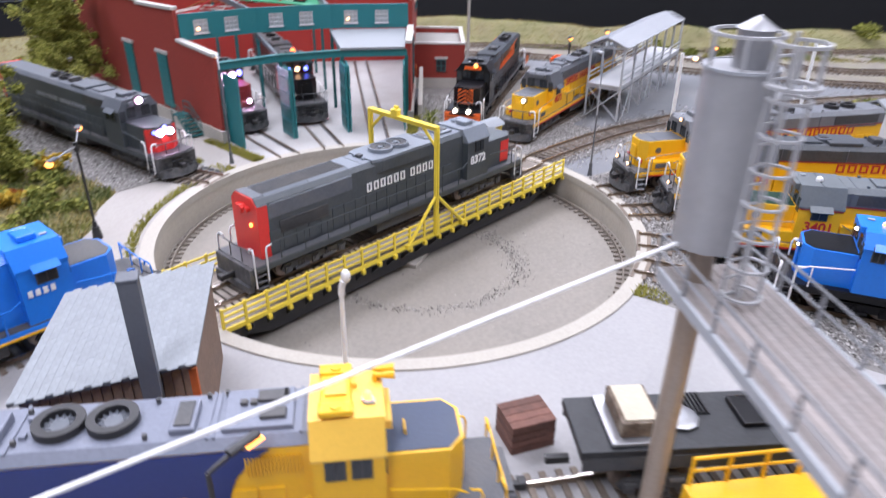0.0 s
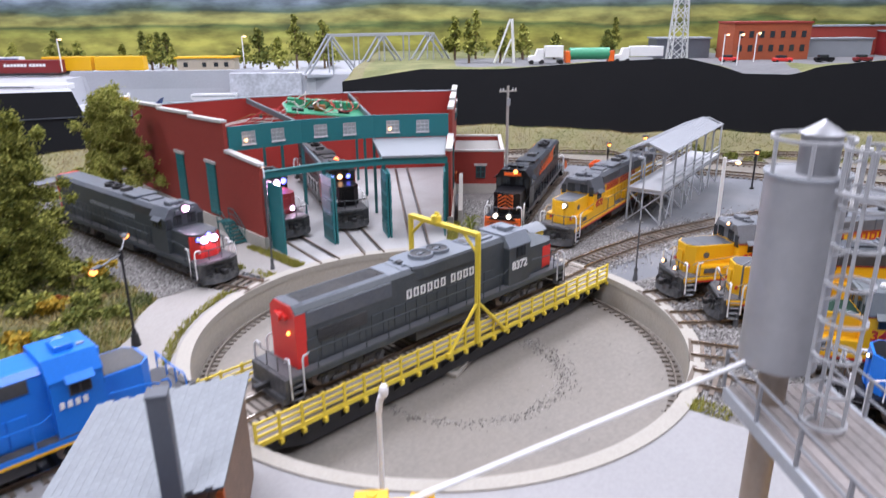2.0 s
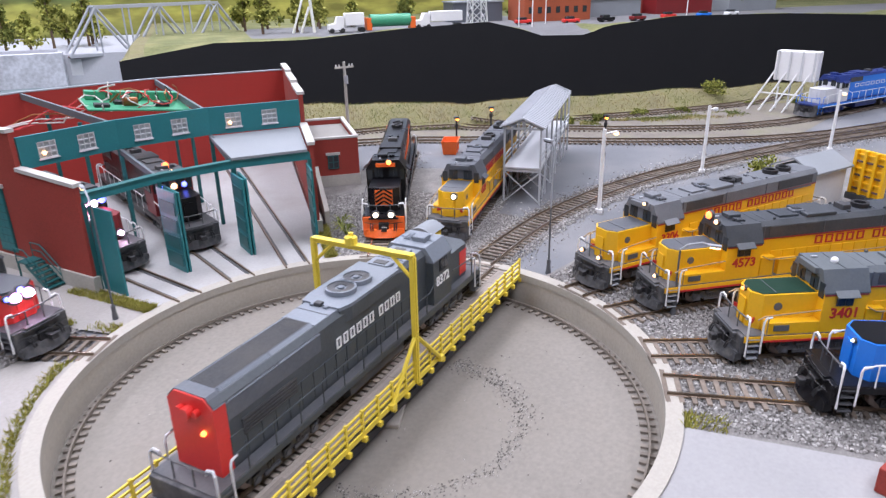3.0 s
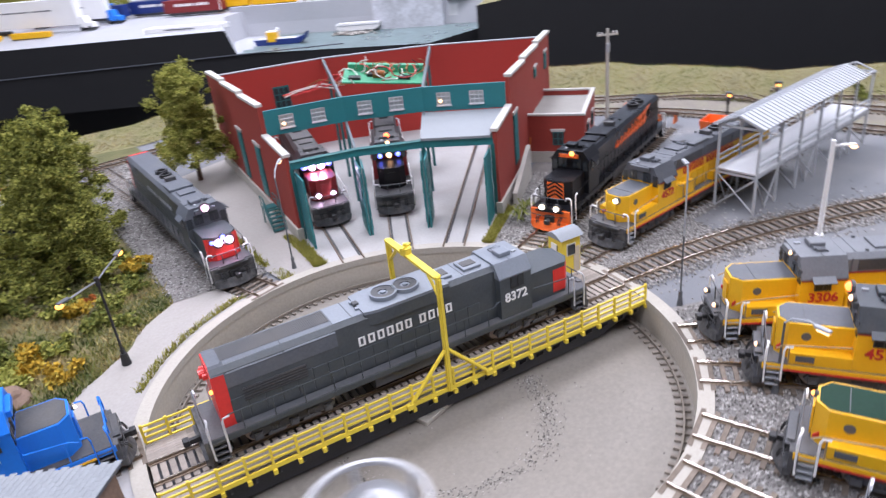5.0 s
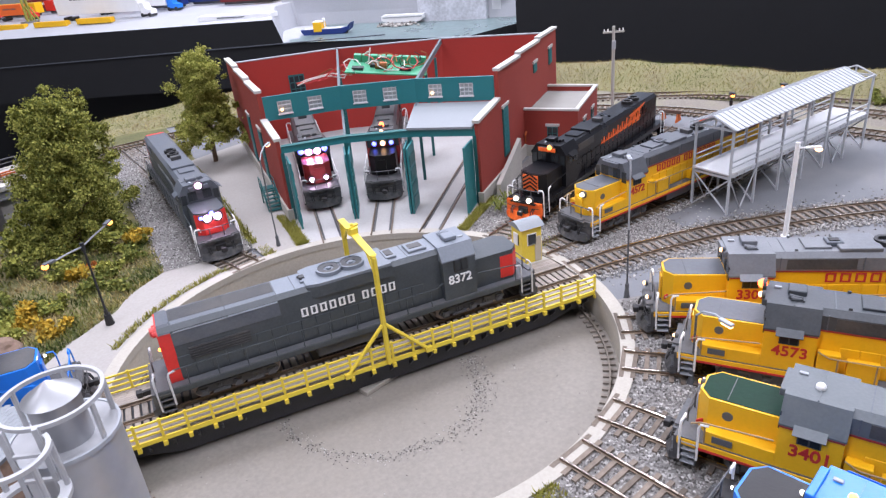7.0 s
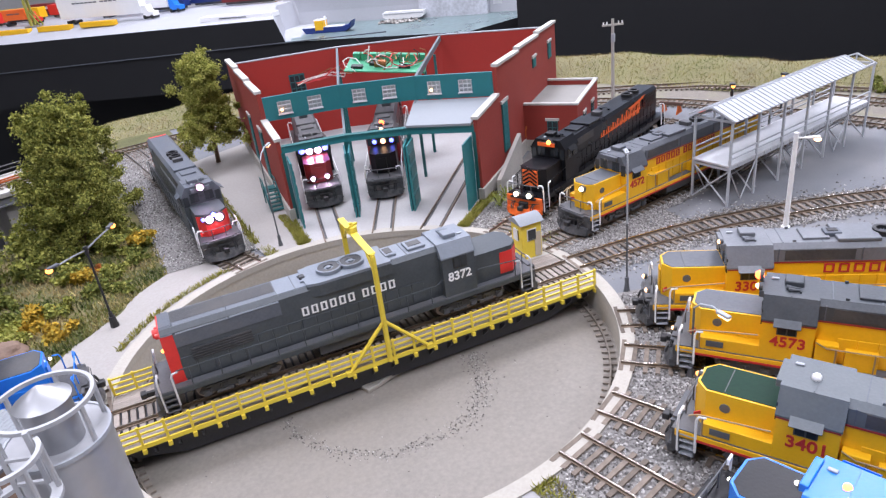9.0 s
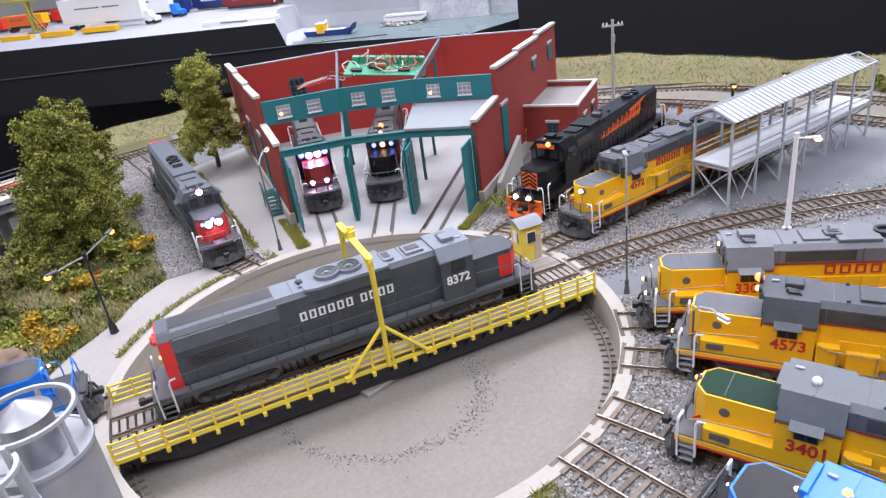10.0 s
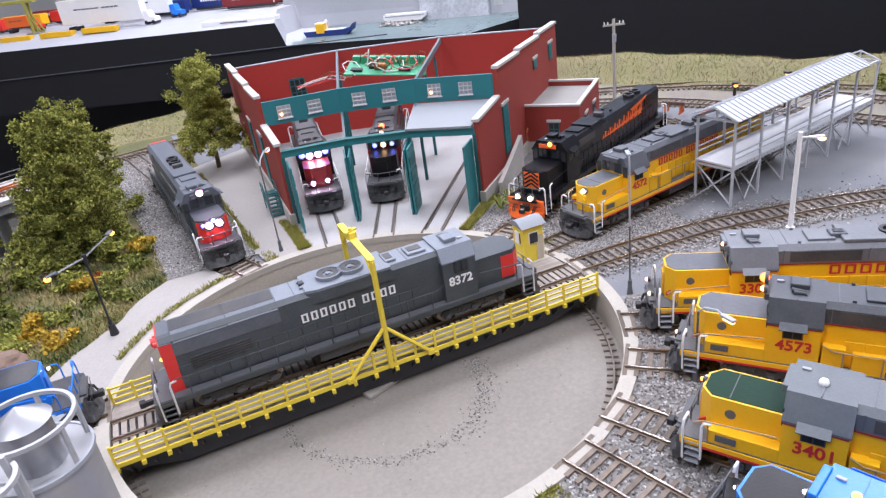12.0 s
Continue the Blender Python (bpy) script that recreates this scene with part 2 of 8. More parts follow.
M["earth"] = mat("brown_grey_earth", (0.2, 0.178, 0.15), 0.95, var=0.35, fine=600, broad=30, bump=0.5, dirt=0.5, dirt_col=(0.16, 0.165, 0.075))
M["crate"] = mat("red_brown_boards", (0.13, 0.06, 0.045), 0.8, var=0.3, fine=500, broad=120, spread=0.25)
M["slate"] = mat("slate_blue_nose_top", (0.025, 0.042, 0.085), 0.45, var=0.15, broad=60)
M["pittie"] = mat("dusty_tie", (0.22, 0.19, 0.16), 0.9, var=0.2, spread=0.2)
M["deckgrey"] = mat("weathered_walkway_grey", (0.26, 0.235, 0.225), 0.8, var=0.2, broad=120, spread=0.15, dirt=0.3, dirt_col=(0.2, 0.15, 0.13))
M["street"] = mat("far_street_asphalt", (0.17, 0.17, 0.175), 0.9, var=0.15, fine=200, broad=9)
M["farbrick"] = mat("far_orange_brick", (0.36, 0.085, 0.035), 0.85, var=0.2, fine=250, broad=20)
M["fargreen"] = mat("far_grass", (0.15, 0.16, 0.06), 0.95, var=0.35, fine=120, broad=14, bump=0.4, dirt=0.5, dirt_col=(0.28, 0.24, 0.12))
M["platgrey"] = mat("pale_platform_paint", (0.45, 0.47, 0.5), 0.6, var=0.1, broad=60, dirt=0.15, dirt_col=(0.34, 0.34, 0.35))
M["greydark"] = mat("weathered_roof_grey", (0.1, 0.113, 0.135), 0.5, var=0.2, broad=60, dirt=0.3, dirt_col=(0.15, 0.14, 0.13))
M["bandstripe"] = mat("dark_red_stripe", (0.3, 0.03, 0.025), 0.4, var=0.05)
M["tanrail"] = mat("tan_handrail", (0.34, 0.24, 0.13), 0.5, var=0.1)
M["gravel"] = island_mat("grey_gravel", ((0.09, 0.085, 0.08), (0.19, 0.18, 0.172), (0.29, 0.275, 0.265), (0.36, 0.35, 0.335), (0.55, 0.53, 0.51)))
M["darkgravel"] = island_mat("dark_gravel", ((0.06, 0.055, 0.05), (0.16, 0.15, 0.14), (0.36, 0.34, 0.31), (0.5, 0.48, 0.45)))
M["leaf_olive"] = island_mat("olive_leaves", ((0.15, 0.165, 0.035), (0.27, 0.285, 0.06), (0.38, 0.38, 0.09), (0.48, 0.46, 0.14)))
M["leaf_dark"] = island_mat("dark_green_leaves", ((0.075, 0.095, 0.022), (0.18, 0.195, 0.042), (0.3, 0.305, 0.066), (0.43, 0.415, 0.11)))
M["leaf_green"] = island_mat("bright_green_leaves", ((0.075, 0.095, 0.022), (0.16, 0.18, 0.042), (0.28, 0.275, 0.07)))
M["leaf_rust"] = island_mat("rust_leaves", ((0.28, 0.06, 0.02), (0.42, 0.12, 0.03), (0.3, 0.16, 0.05)))
M["leaf_autumn"] = island_mat("autumn_leaves", ((0.34, 0.2, 0.02), (0.55, 0.36, 0.045), (0.3, 0.25, 0.05)))
M["blades"] = island_mat("grass_blades", ((0.055, 0.08, 0.022), (0.12, 0.145, 0.036), (0.21, 0.2, 0.06), (0.42, 0.34, 0.15), (0.3, 0.23, 0.11)), patch=30.0)
M["moss"] = island_mat("moss_tufts", ((0.16, 0.17, 0.03), (0.27, 0.27, 0.05), (0.36, 0.33, 0.08), (0.22, 0.17, 0.06)))
M["straw"] = island_mat("straw_blades", ((0.09, 0.12, 0.03), (0.17, 0.19, 0.05), (0.28, 0.25, 0.09), (0.38, 0.32, 0.14), (0.24, 0.17, 0.09)), patch=22.0)

# ---------------------------------------------------------------- mesh helpers


class Shape:
    """A small mesh under construction."""

    def __init__(self):
        self.bm = bmesh.new()

    def box(self, c, s, rz=0.0, bevel=0.0, m=None):
        t = Matrix.Translation(c) @ Euler((0, 0, radians(rz))).to_matrix().to_4x4() @ Matrix.Diagonal((*s, 1))
        if m is not None:
            t = m @ t
        r = bmesh.ops.create_cube(self.bm, size=1, matrix=t)
        if bevel:
            edges = list({e for v in r["verts"] for e in v.link_edges})
            bmesh.ops.bevel(self.bm, geom=edges, offset=bevel, segments=2, affect="EDGES", profile=0.5)
        return self

    def cyl(self, a, b, r, n=10, r2=None):
        a, b = Vector(a), Vector(b)
        d = b - a
        t = Matrix.Translation((a + b) / 2) @ d.to_track_quat("Z", "Y").to_matrix().to_4x4()
        bmesh.ops.create_cone(self.bm, cap_ends=True, segments=n, radius1=r, radius2=r if r2 is None else r2, depth=d.length, matrix=t)
        return self

    def tube(self, pts, r, n=6):
        # one connected skin swept along the points
        pts = [Vector(p) for p in pts]
        rings = []
        for i, p in enumerate(pts):
            d = (pts[min(i + 1, len(pts) - 1)] - pts[max(i - 1, 0)]).normalized()
            q = d.to_track_quat("Z", "Y")
            rings.append([self.bm.verts.new(p + q @ Vector((r * math.cos(6.2832 * k / n), r * math.sin(6.2832 * k / n), 0))) for k in range(n)])
        for a, b in zip(rings, rings[1:]):
            for k in range(n):
                self.bm.faces.new((a[k], a[(k + 1) % n], b[(k + 1) % n], b[k]))
        self.bm.faces.new(rings[0])
        self.bm.faces.new(rings[-1])
        return self

    def ball(self, c, r, n=8, squash=1.0):
        bmesh.ops.create_uvsphere(self.bm, u_segments=n, v_segments=max(4, n * 3 // 4), radius=r, matrix=Matrix.Translation(c) @ Matrix.Diagonal((1, 1, squash, 1)))
        return self

    def prism(self, poly, a, b, axis="x"):
        """Extrude a polygon given across the axis, from a to b along it."""
        def at(p, k):
            return {"x": (k, p[0], p[1]), "y": (p[0], k, p[1]), "z": (p[0], p[1], k)}[axis]
        lo = [self.bm.verts.new(at(p, a)) for p in poly]
        hi = [self.bm.verts.new(at(p, b)) for p in poly]
        self.bm.faces.new(lo)
        self.bm.faces.new(hi)
        for i in range(len(poly)):
            j = (i + 1) % len(poly)
            self.bm.faces.new((lo[i], lo[j], hi[j], hi[i]))
        return self

    def ring(self, r0, r1, z0, z1, n=96, a0=0.0, a1=360.0, c=(0, 0)):
        """A flat or standing ring with real thickness; angles in degrees."""
        full = abs(a1 - a0) >= 359.9
        k = n if full else n + 1
        rows = []
        for i in range(k):
            a = radians(a0 + (a1 - a0) * i / n)
            ca, sa = math.cos(a), math.sin(a)
            rows.append([self.bm.verts.new((c[0] + r * ca, c[1] + r * sa, z)) for r, z in ((r0, z0), (r1, z0), (r1, z1), (r0, z1))])
        for i in range(n):
            p, q = rows[i], rows[(i + 1) % k]
            for j in range(4):
                self.bm.faces.new((p[j], p[(j + 1) % 4], q[(j + 1) % 4], q[j]))
        if not full:
            self.bm.faces.new(rows[0])
            self.bm.faces.new(rows[-1])
        return self

    def mesh(self, name, material, smooth=False):
        bmesh.ops.recalc_face_normals(self.bm, faces=self.bm.faces)
        me = bpy.data.meshes.new(name)
        self.bm.to_mesh(me)
        self.bm.free()
        me.materials.append(material)
        if smooth:
            for p in me.polygons:
                p.use_smooth = True
            me.set_sharp_from_angle(angle=radians(35))
        return me


def part(name, shape, material, parent, label="", smooth=False):
    me = shape.mesh(name, material, smooth) if isinstance(shape, Shape) else shape
    ob = new(name, me)
    ob.parent = parent
    return tagged(ob, label)


def again(ob, m):
    """The same part once more, sharing its mesh, at another pose under the same parent."""
    o = ob.copy()
    scene.collection.objects.link(o)
    o.matrix_basis = m
    return o


def thing(name, m, label, category, group="", kind=""):
    ob = new(name)
    ob.empty_display_size = 0.01
    ob.matrix_world = m
    return tagged(ob, label, category, group, kind)


def solid(name, shape, material, label="", category="", group="", kind="", m=None, smooth=False):
    ob = new(name, shape.mesh(name, material, smooth) if isinstance(shape, Shape) else shape)
    if m is not None:
        ob.matrix_world = m
    return tagged(ob, label, category, group, kind)


def raw(name, verts, faces, material):
    me = bpy.data.meshes.new(name)
    me.from_pydata(verts, [], faces)
    me.materials.append(material)
    me.update()
    return me


def figures(text, size, material, depth=0.0002):
    """A number in the built-in typeface as a mesh that lies in the xz plane, facing -y, centred."""
    cu = bpy.data.curves.new("figures", "FONT")
    cu.body, cu.size, cu.extrude, cu.align_x, cu.align_y = text, size, depth, "CENTER", "CENTER"
    cu.offset = size * 0.02
    ob = bpy.data.objects.new("figures", cu)
    scene.collection.objects.link(ob)
    bpy.context.view_layer.update()
    me = bpy.data.meshes.new_from_object(ob.evaluated_get(bpy.context.evaluated_depsgraph_get()))
    bpy.data.objects.remove(ob)
    me.transform(Matrix.Rotation(radians(90), 4, "X"))
    me.materials.clear()
    me.materials.append(material)
    return me


def bars(groups, x0, x1, z, h, y, gap=0.25, wordgap=1.0, hollow=0.0):
    """Plain marks as long as words that are not spelled out, from x0 to x1 on the plane y; hollow: the stroke of an outline."""
    units = sum(groups) + gap * (sum(groups) - len(groups)) + wordgap * (len(groups) - 1)
    w, x, s = (x1 - x0) / units, x0, Shape()
    for g in groups:
        for i in range(g):
            if hollow:
                a, k = abs(w), hollow
                for e in (-1, 1):
                    s.box((x + w / 2 + e * (a - k) / 2, y, z), (k, 0.0003, h))
                    s.box((x + w / 2, y, z + e * (h - k * 0.7) / 2), (a - 2 * k, 0.00028, k * 0.7))
            else:
                s.box((x + w / 2, y, z), (abs(w), 0.0003, h))
            x += w * (1 + gap)
        x += w * (wordgap - gap)
    return s


def polar(r, deg):
    return r * math.cos(radians(deg)), r * math.sin(radians(deg))

# ---------------------------------------------------------------- the hall
hall = Shape()
for axis_c, axis_s in (((0.6, -3.05, 0.5), (7.4, 0.1, 3.1)), ((0.6, 4.35, 0.5), (7.4, 0.1, 3.1)), ((-3.05, 0.65, 0.5), (0.1, 7.3, 3.1)), ((4.25, 0.65, 0.5), (0.1, 7.3, 3.1))):
    hall.box(axis_c, axis_s)
solid("wall_hall", hall, M["wall"], kind="structure")
solid("floor", Shape().box((0.6, 0.65, -1.0), (7.4, 7.4, 0.1)), M["floor"], kind="structure")
solid("ceiling", Shape().box((0.6, 0.65, 2.05), (7.4, 7.4, 0.1)), M["ceil"], kind="structure")

# ---------------------------------------------------------------- the near layout's ground
PIT_R, RIM_R, PIT_Z, RAIL_Z = 0.1585, 0.1665, -0.0205, 0.0042


def edge_r(a):
    """How far the layout reaches from the pit's middle in a direction."""
    return float(np.interp((a + 180) % 360 - 180, (-180, -135, -60, -40, -25, -12, -2, 10, 22, 45, 75, 95, 101, 106, 110, 114, 119, 127, 136, 150, 180), (0.8, 0.8, 0.9, 1.25, 1.3, 1.12, 0.93, 0.78, 0.70, 0.72, 0.757, 0.765, 0.785, 0.735, 0.67, 0.47, 0.425, 0.43, 0.55, 0.75, 0.8)))


def bank_h(a):
    return float(np.interp((a + 180) % 360 - 180, (-30, -12, 10, 60, 95, 118), (0.006, 0.018, 0.022, 0.026, 0.016, 0.0)))


def ground_z(x, y):
    r, a = math.hypot(x, y), math.degrees(math.atan2(y, x))
    inward = edge_r(a) - r
    rise = max(0.0, 1 - abs(inward - 0.012) / 0.075)
    rise = rise * rise * (3 - 2 * rise)
    wob = noise.noise(Vector((x * 14, y * 14, 0.3)))
    return bank_h(a) * rise * (1 + 0.35 * wob) + 0.0006 * wob * min(1.0, max(0.0, (r - 0.2) * 5))


def sheet(name, a0, a1, rin, rout, lift, material, nr=24, na=None, kind="structure", label="", category=""):
    """A piece of ground between two angles and two radii (numbers or functions of the angle) that follows the terrain."""
    na = na or max(4, int(abs(a1 - a0) / 1.2))
    verts, faces = [], []
    for i in range(na + 1):
        a = a0 + (a1 - a0) * i / na
        r0, r1 = (f(a) if callable(f) else f for f in (rin, rout))
        for j in range(nr + 1):
            x, y = polar(r0 + (r1 - r0) * j / nr, a)
            verts.append((x, y, ground_z(x, y) + lift))
    for i in range(na):
        for j in range(nr):
            k = i * (nr + 1) + j
            faces.append((k, k + 1, k + nr + 2, k + nr + 1))
    ob = solid(name, raw(name, verts, faces, material), material, label, category, kind=kind)
    for p in ob.data.polygons:
        p.use_smooth = True
    return ob


def wavy(f, amp, freq, seed):
    return lambda a: (f(a) if callable(f) else f) + amp * noise.noise(Vector((a * freq, seed, 0)))


ground = sheet("ground", -180, 180, RIM_R - 0.003, edge_r, 0, M["lot"], nr=90, na=300)
skirt = Shape()
ring = [(*polar(edge_r(a), a),) for a in range(-180, 180, 3)]
low = [skirt.bm.verts.new((x, y, -0.9)) for x, y in ring]
top = [skirt.bm.verts.new((x, y, ground_z(x, y))) for x, y in ring]
for i in range(len(ring)):
    skirt.bm.faces.new((low[i], low[(i + 1) % len(ring)], top[(i + 1) % len(ring)], top[i]))
solid("trim_layout_edge", skirt, M["fascia"], kind="structure")

sheet("pavement_front", -82, -197, RIM_R - 0.001, 0.7, 0.0012, M["concrete"], nr=16)
turf_in = lambda a: float(np.interp(a, (112, 116, 120, 140, 151, 161, 168), (0.25, 0.243, 0.218, 0.2035, 0.21, 0.216, 0.22)))
sheet("pavement_path", 163, 113, RIM_R - 0.001, wavy(turf_in, 0.004, 0.15, 2), 0.0014, M["walkstone"], nr=8)
sheet("ground_turf", 168, 96, wavy(turf_in, 0.004, 0.15, 2), lambda a: edge_r(a) - 0.004, 0.001, M["turf"], nr=60)
bedl = [(-0.112, 0.185), (-0.04, 0.185), (-0.0385, 0.2), (-0.058, 0.4), (-0.08, 0.6), (-0.155, 0.6), (-0.133, 0.4), (-0.112, 0.2)]
solid("ground_side_ballast", raw("ground_side_ballast", [(x, y, 0.0019) for x, y in bedl], [tuple(range(len(bedl)))], M["bed"]), M["bed"], kind="structure")
sheet("pavement_yard", 101.5, 88.6, RIM_R - 0.001, lambda a: float(np.interp(a, (88, 102), (0.52, 0.47))), 0.0016, M["walkstone"], nr=16)
sheet("pavement_engine_house", 88.6, 43.6, RIM_R - 0.001, 0.515, 0.0018, M["apron"], nr=16)
sheet("ground_ballast", -16, -82, RIM_R - 0.001, 0.62, 0.0008, M["bed"], nr=20)
sheet("ground_ballast_back", 42, 8, RIM_R - 0.001, 0.42, 0.0007, M["bed"], nr=20)
sheet("ground_bank", -32, 116, wavy(lambda a: edge_r(a) - (0.085 if a > 8 else 0.11), 0.012, 0.2, 5), lambda a: edge_r(a) - 0.001, 0.0012, M["drygrass"], nr=14)

strip_in = lambda a: float(np.interp(a, (-17, -8.5, 7, 25.6, 41), (0.757, 0.632, 0.56, 0.544, 0.53)))
sheet("ground_earth_strip", 41, -15, wavy(strip_in, 0.006, 0.25, 8), lambda a: edge_r(a) - 0.07, 0.0005, M["earth"], nr=12)

# ---------------------------------------------------------------- turntable pit
pit_floor = Shape()
pit_floor.ring(0.0, PIT_R + 0.004, PIT_Z - 0.004, PIT_Z, 120)
solid("floor_pit", pit_floor, M["pitfloor"], kind="structure")
solid("wall_pit", Shape().ring(PIT_R, PIT_R + 0.004, PIT_Z - 0.002, -0.0006, 180), M["pitwall"], kind="structure", smooth=True)
solid("trim_pit_rim", Shape().ring(PIT_R - 0.0006, RIM_R, -0.0032, 0.0022, 180), M["rim"], kind="structure", smooth=True)
pit_track = thing("pit_rail", pose(0, 0, PIT_Z), "circular rail on short ties round the pit floor", "rail", kind="structure")
part("rail", Shape().ring(0.1518, 0.1528, 0.0014, 0.0034, 160), M["pittie"], pit_track, smooth=True)
tie0 = part("tie", Shape().box((0, 0, 0.0008), (0.0082, 0.0021, 0.0013)), M["pittie"], pit_track)
N_TIES = 150
for i in range(N_TIES):
    a = 360 * i / N_TIES
    (again(tie0, pose(*polar(0.1522, a), 0, 0, 0, a)) if i else tie0).matrix_basis = pose(*polar(0.1522, a), 0, 0, 0, a)
solid("pivot_pad", Shape().box((0, 0, 0.0015), (0.044, 0.044, 0.003), 0, 0.0006), M["rim"], "pale concrete pivot pad under the bridge", "pad", m=pose(0, 0.0, PIT_Z, 0, 0, 20))


def grains(name, spots, size, material, label, category, flat=0.8):
    """Loose stones: one mesh of small uneven octahedra at the given places."""
    rng = np.random.default_rng(len(spots))
    spots = np.array(spots, float)
    n = len(spots)
    base = np.array([(1, 0, 0), (-1, 0, 0), (0, 1, 0), (0, -1, 0), (0, 0, 1), (0, 0, -1)], float)
    tri = np.array([(0, 2, 4), (2, 1, 4), (1, 3, 4), (3, 0, 4), (2, 0, 5), (1, 2, 5), (3, 1, 5), (0, 3, 5)])
    sc = size * rng.uniform(0.5, 1.3, (n, 1, 3)) * (1, 1, flat)
    ang = rng.uniform(0, 6.28, n)
    tilt = rng.normal(0, 0.5, (n, 6, 3)) * 0.35 + 1
    v = base[None] * sc * tilt
    c, s = np.cos(ang)[:, None], np.sin(ang)[:, None]
    v = np.stack([v[..., 0] * c - v[..., 1] * s, v[..., 0] * s + v[..., 1] * c, v[..., 2]], -1) + spots[:, None]
    faces = (tri[None] + 6 * np.arange(n)[:, None, None]).reshape(-1, 3)
    ob = solid(name, raw(name, v.reshape(-1, 3).tolist(), faces.tolist(), material), material, label, category, kind="stuff")
    return ob


rng = np.random.default_rng(4)
spots = []
for _ in range(1300):
    a = rng.uniform(-160, -22)
    dens = 1.0 if a > -80 else 0.55
    if rng.random() < dens:
        r = float(np.interp(a, (-160, -105, -71, -53, -28), (0.07, 0.0865, 0.0865, 0.0795, 0.066))) + rng.normal(0, 0.0028 if a < -80 else 0.0045)
        spots.append((*polar(r, a), PIT_Z + 0.0003))
for _ in range(140):
    spots.append((*polar(0.15 * math.sqrt(rng.random()), rng.uniform(0, 360)), PIT_Z + 0.0002))
grains("pit_gravel", spots, 0.0005, M["darkgravel"], "scattered dark gravel on the pit floor", "gravel")

# ---------------------------------------------------------------- tracks


def smooth_path(pts, step):
    """Even steps along a smooth curve through the points."""
    p = [Vector((*q, 0)) if len(q) == 2 else Vector(q) for q in pts]
    p = [2 * p[0] - p[1], *p, 2 * p[-1] - p[-2]]
    dense = []
    for a, b, c, d in zip(p, p[1:], p[2:], p[3:]):
        for k in range(24):
            t = k / 24
            dense.append(0.5 * (2 * b + (c - a) * t + (2 * a - 5 * b + 4 * c - d) * t * t + (3 * b - a - 3 * c + d) * t ** 3))
    dense.append(p[-2])
    out, left = [dense[0]], step
    for a, b in zip(dense, dense[1:]):
        seg = (b - a).length
        while seg >= left and seg > 0:
            a = a + (b - a) * (left / seg)
            out.append(a.copy())
            seg, left = (b - a).length, step
        left -= seg
    return out


def headings(path):
    return [math.atan2((path[min(i + 1, len(path) - 1)] - path[max(i - 1, 0)]).y, (path[min(i + 1, len(path) - 1)] - path[max(i - 1, 0)]).x) for i in range(len(path))]


def sweep_rail(path, off, z0, z1, half, base=True):
    """A rail with foot, web and polished head along a path, at a sideways offset."""
    prof = ((-half * 1.9, z0), (half * 1.9, z0), (half * 1.9, z0 + 0.0005), (half * 0.6, z0 + 0.0009), (half, z1 - 0.0008), (half, z1), (-half, z1), (-half, z1 - 0.0008), (-half * 0.6, z0 + 0.0009), (-half * 1.9, z0 + 0.0005))
    verts, faces, k = [], [], len(prof)
    for p, h in zip(path, headings(path)):
        for s, z in prof:
            verts.append((p.x - math.sin(h) * (off + s), p.y + math.cos(h) * (off + s), p.z + z))
    for i in range(len(path) - 1):
        for j in range(k):
            a, b = i * k + j, i * k + (j + 1) % k
            faces.append((a, a + k, b + k, b))
    faces += [tuple(range(k)), tuple(range((len(path) - 1) * k, len(path) * k))]
    me = raw("rail", verts, faces, M["rail"])
    me.materials.append(M["railhead"])
    for q in me.polygons:
        if q.index < (len(path) - 1) * k and q.index % k == 5:
            q.material_index = 1
    return me


TIE = Shape().box((0, 0, 0.0009), (0.0025, 0.03, 0.0018)).mesh("tie", M["tie"])
BALLAST = []


def track(pts, label, ties=True, step=0.0066, width=0.021, stones=16, start=0):
    path = smooth_path(pts, step)
    for p in path:
        p.z += ground_z(p.x, p.y)
    th = thing("railway_track", pose(0, 0, 0), label, "track", "yard tracks", "structure")
    for side in (-0.00865, 0.00865):
        part("rail", sweep_rail(path, side, 0.0018, RAIL_Z, 0.0005), M["rail"], th)
    rng = random.Random(len(path))
    if ties:
        for i, (p, h) in enumerate(zip(path, headings(path))):
            if i < start:
                continue
            o = new("tie", TIE)
            o.parent = th
            o.matrix_basis = pose(p.x, p.y, p.z + 0.0006, 0, 0, math.degrees(h) + rng.uniform(-1.5, 1.5))
            for _ in range(stones):
                s = rng.gauss(0, 0.5) * width
                k = rng.uniform(-0.5, 0.5) * step
                x, y = p.x - math.sin(h) * s + math.cos(h) * k, p.y + math.cos(h) * s + math.sin(h) * k
                if math.hypot(x, y) > RIM_R + 0.001:
                    BALLAST.append((x, y, ground_z(x, y) + 0.0009 - 0.0006 * abs(s) / width))
    return th


RADIAL = dict(stall_a=81.2, stall_b=66.6, stall_c=51.6, y1=-27.7, y2=-41.0, y3=-57.2, y4=-70.2)
YARD = dict(y1=((0.1515, -0.0758), -34.0), y2=((0.1402, -0.1155), -50.5), y3=((0.0988, -0.1662), -59.0), y4=((0.071, -0.213), -68.5))
for key, ((fx, fy), h) in YARD.items():
    a = RADIAL[key]
    dx, dy = polar(1.0, h)
    track([polar(PIT_R + 0.001, a), (fx + 0.05 * dx, fy + 0.05 * dy), (fx + 0.18 * dx, fy + 0.18 * dy), (fx + 0.33 * dx, fy + 0.33 * dy)], "weathered rails on dark wooden ties in grey gravel", stones=0)
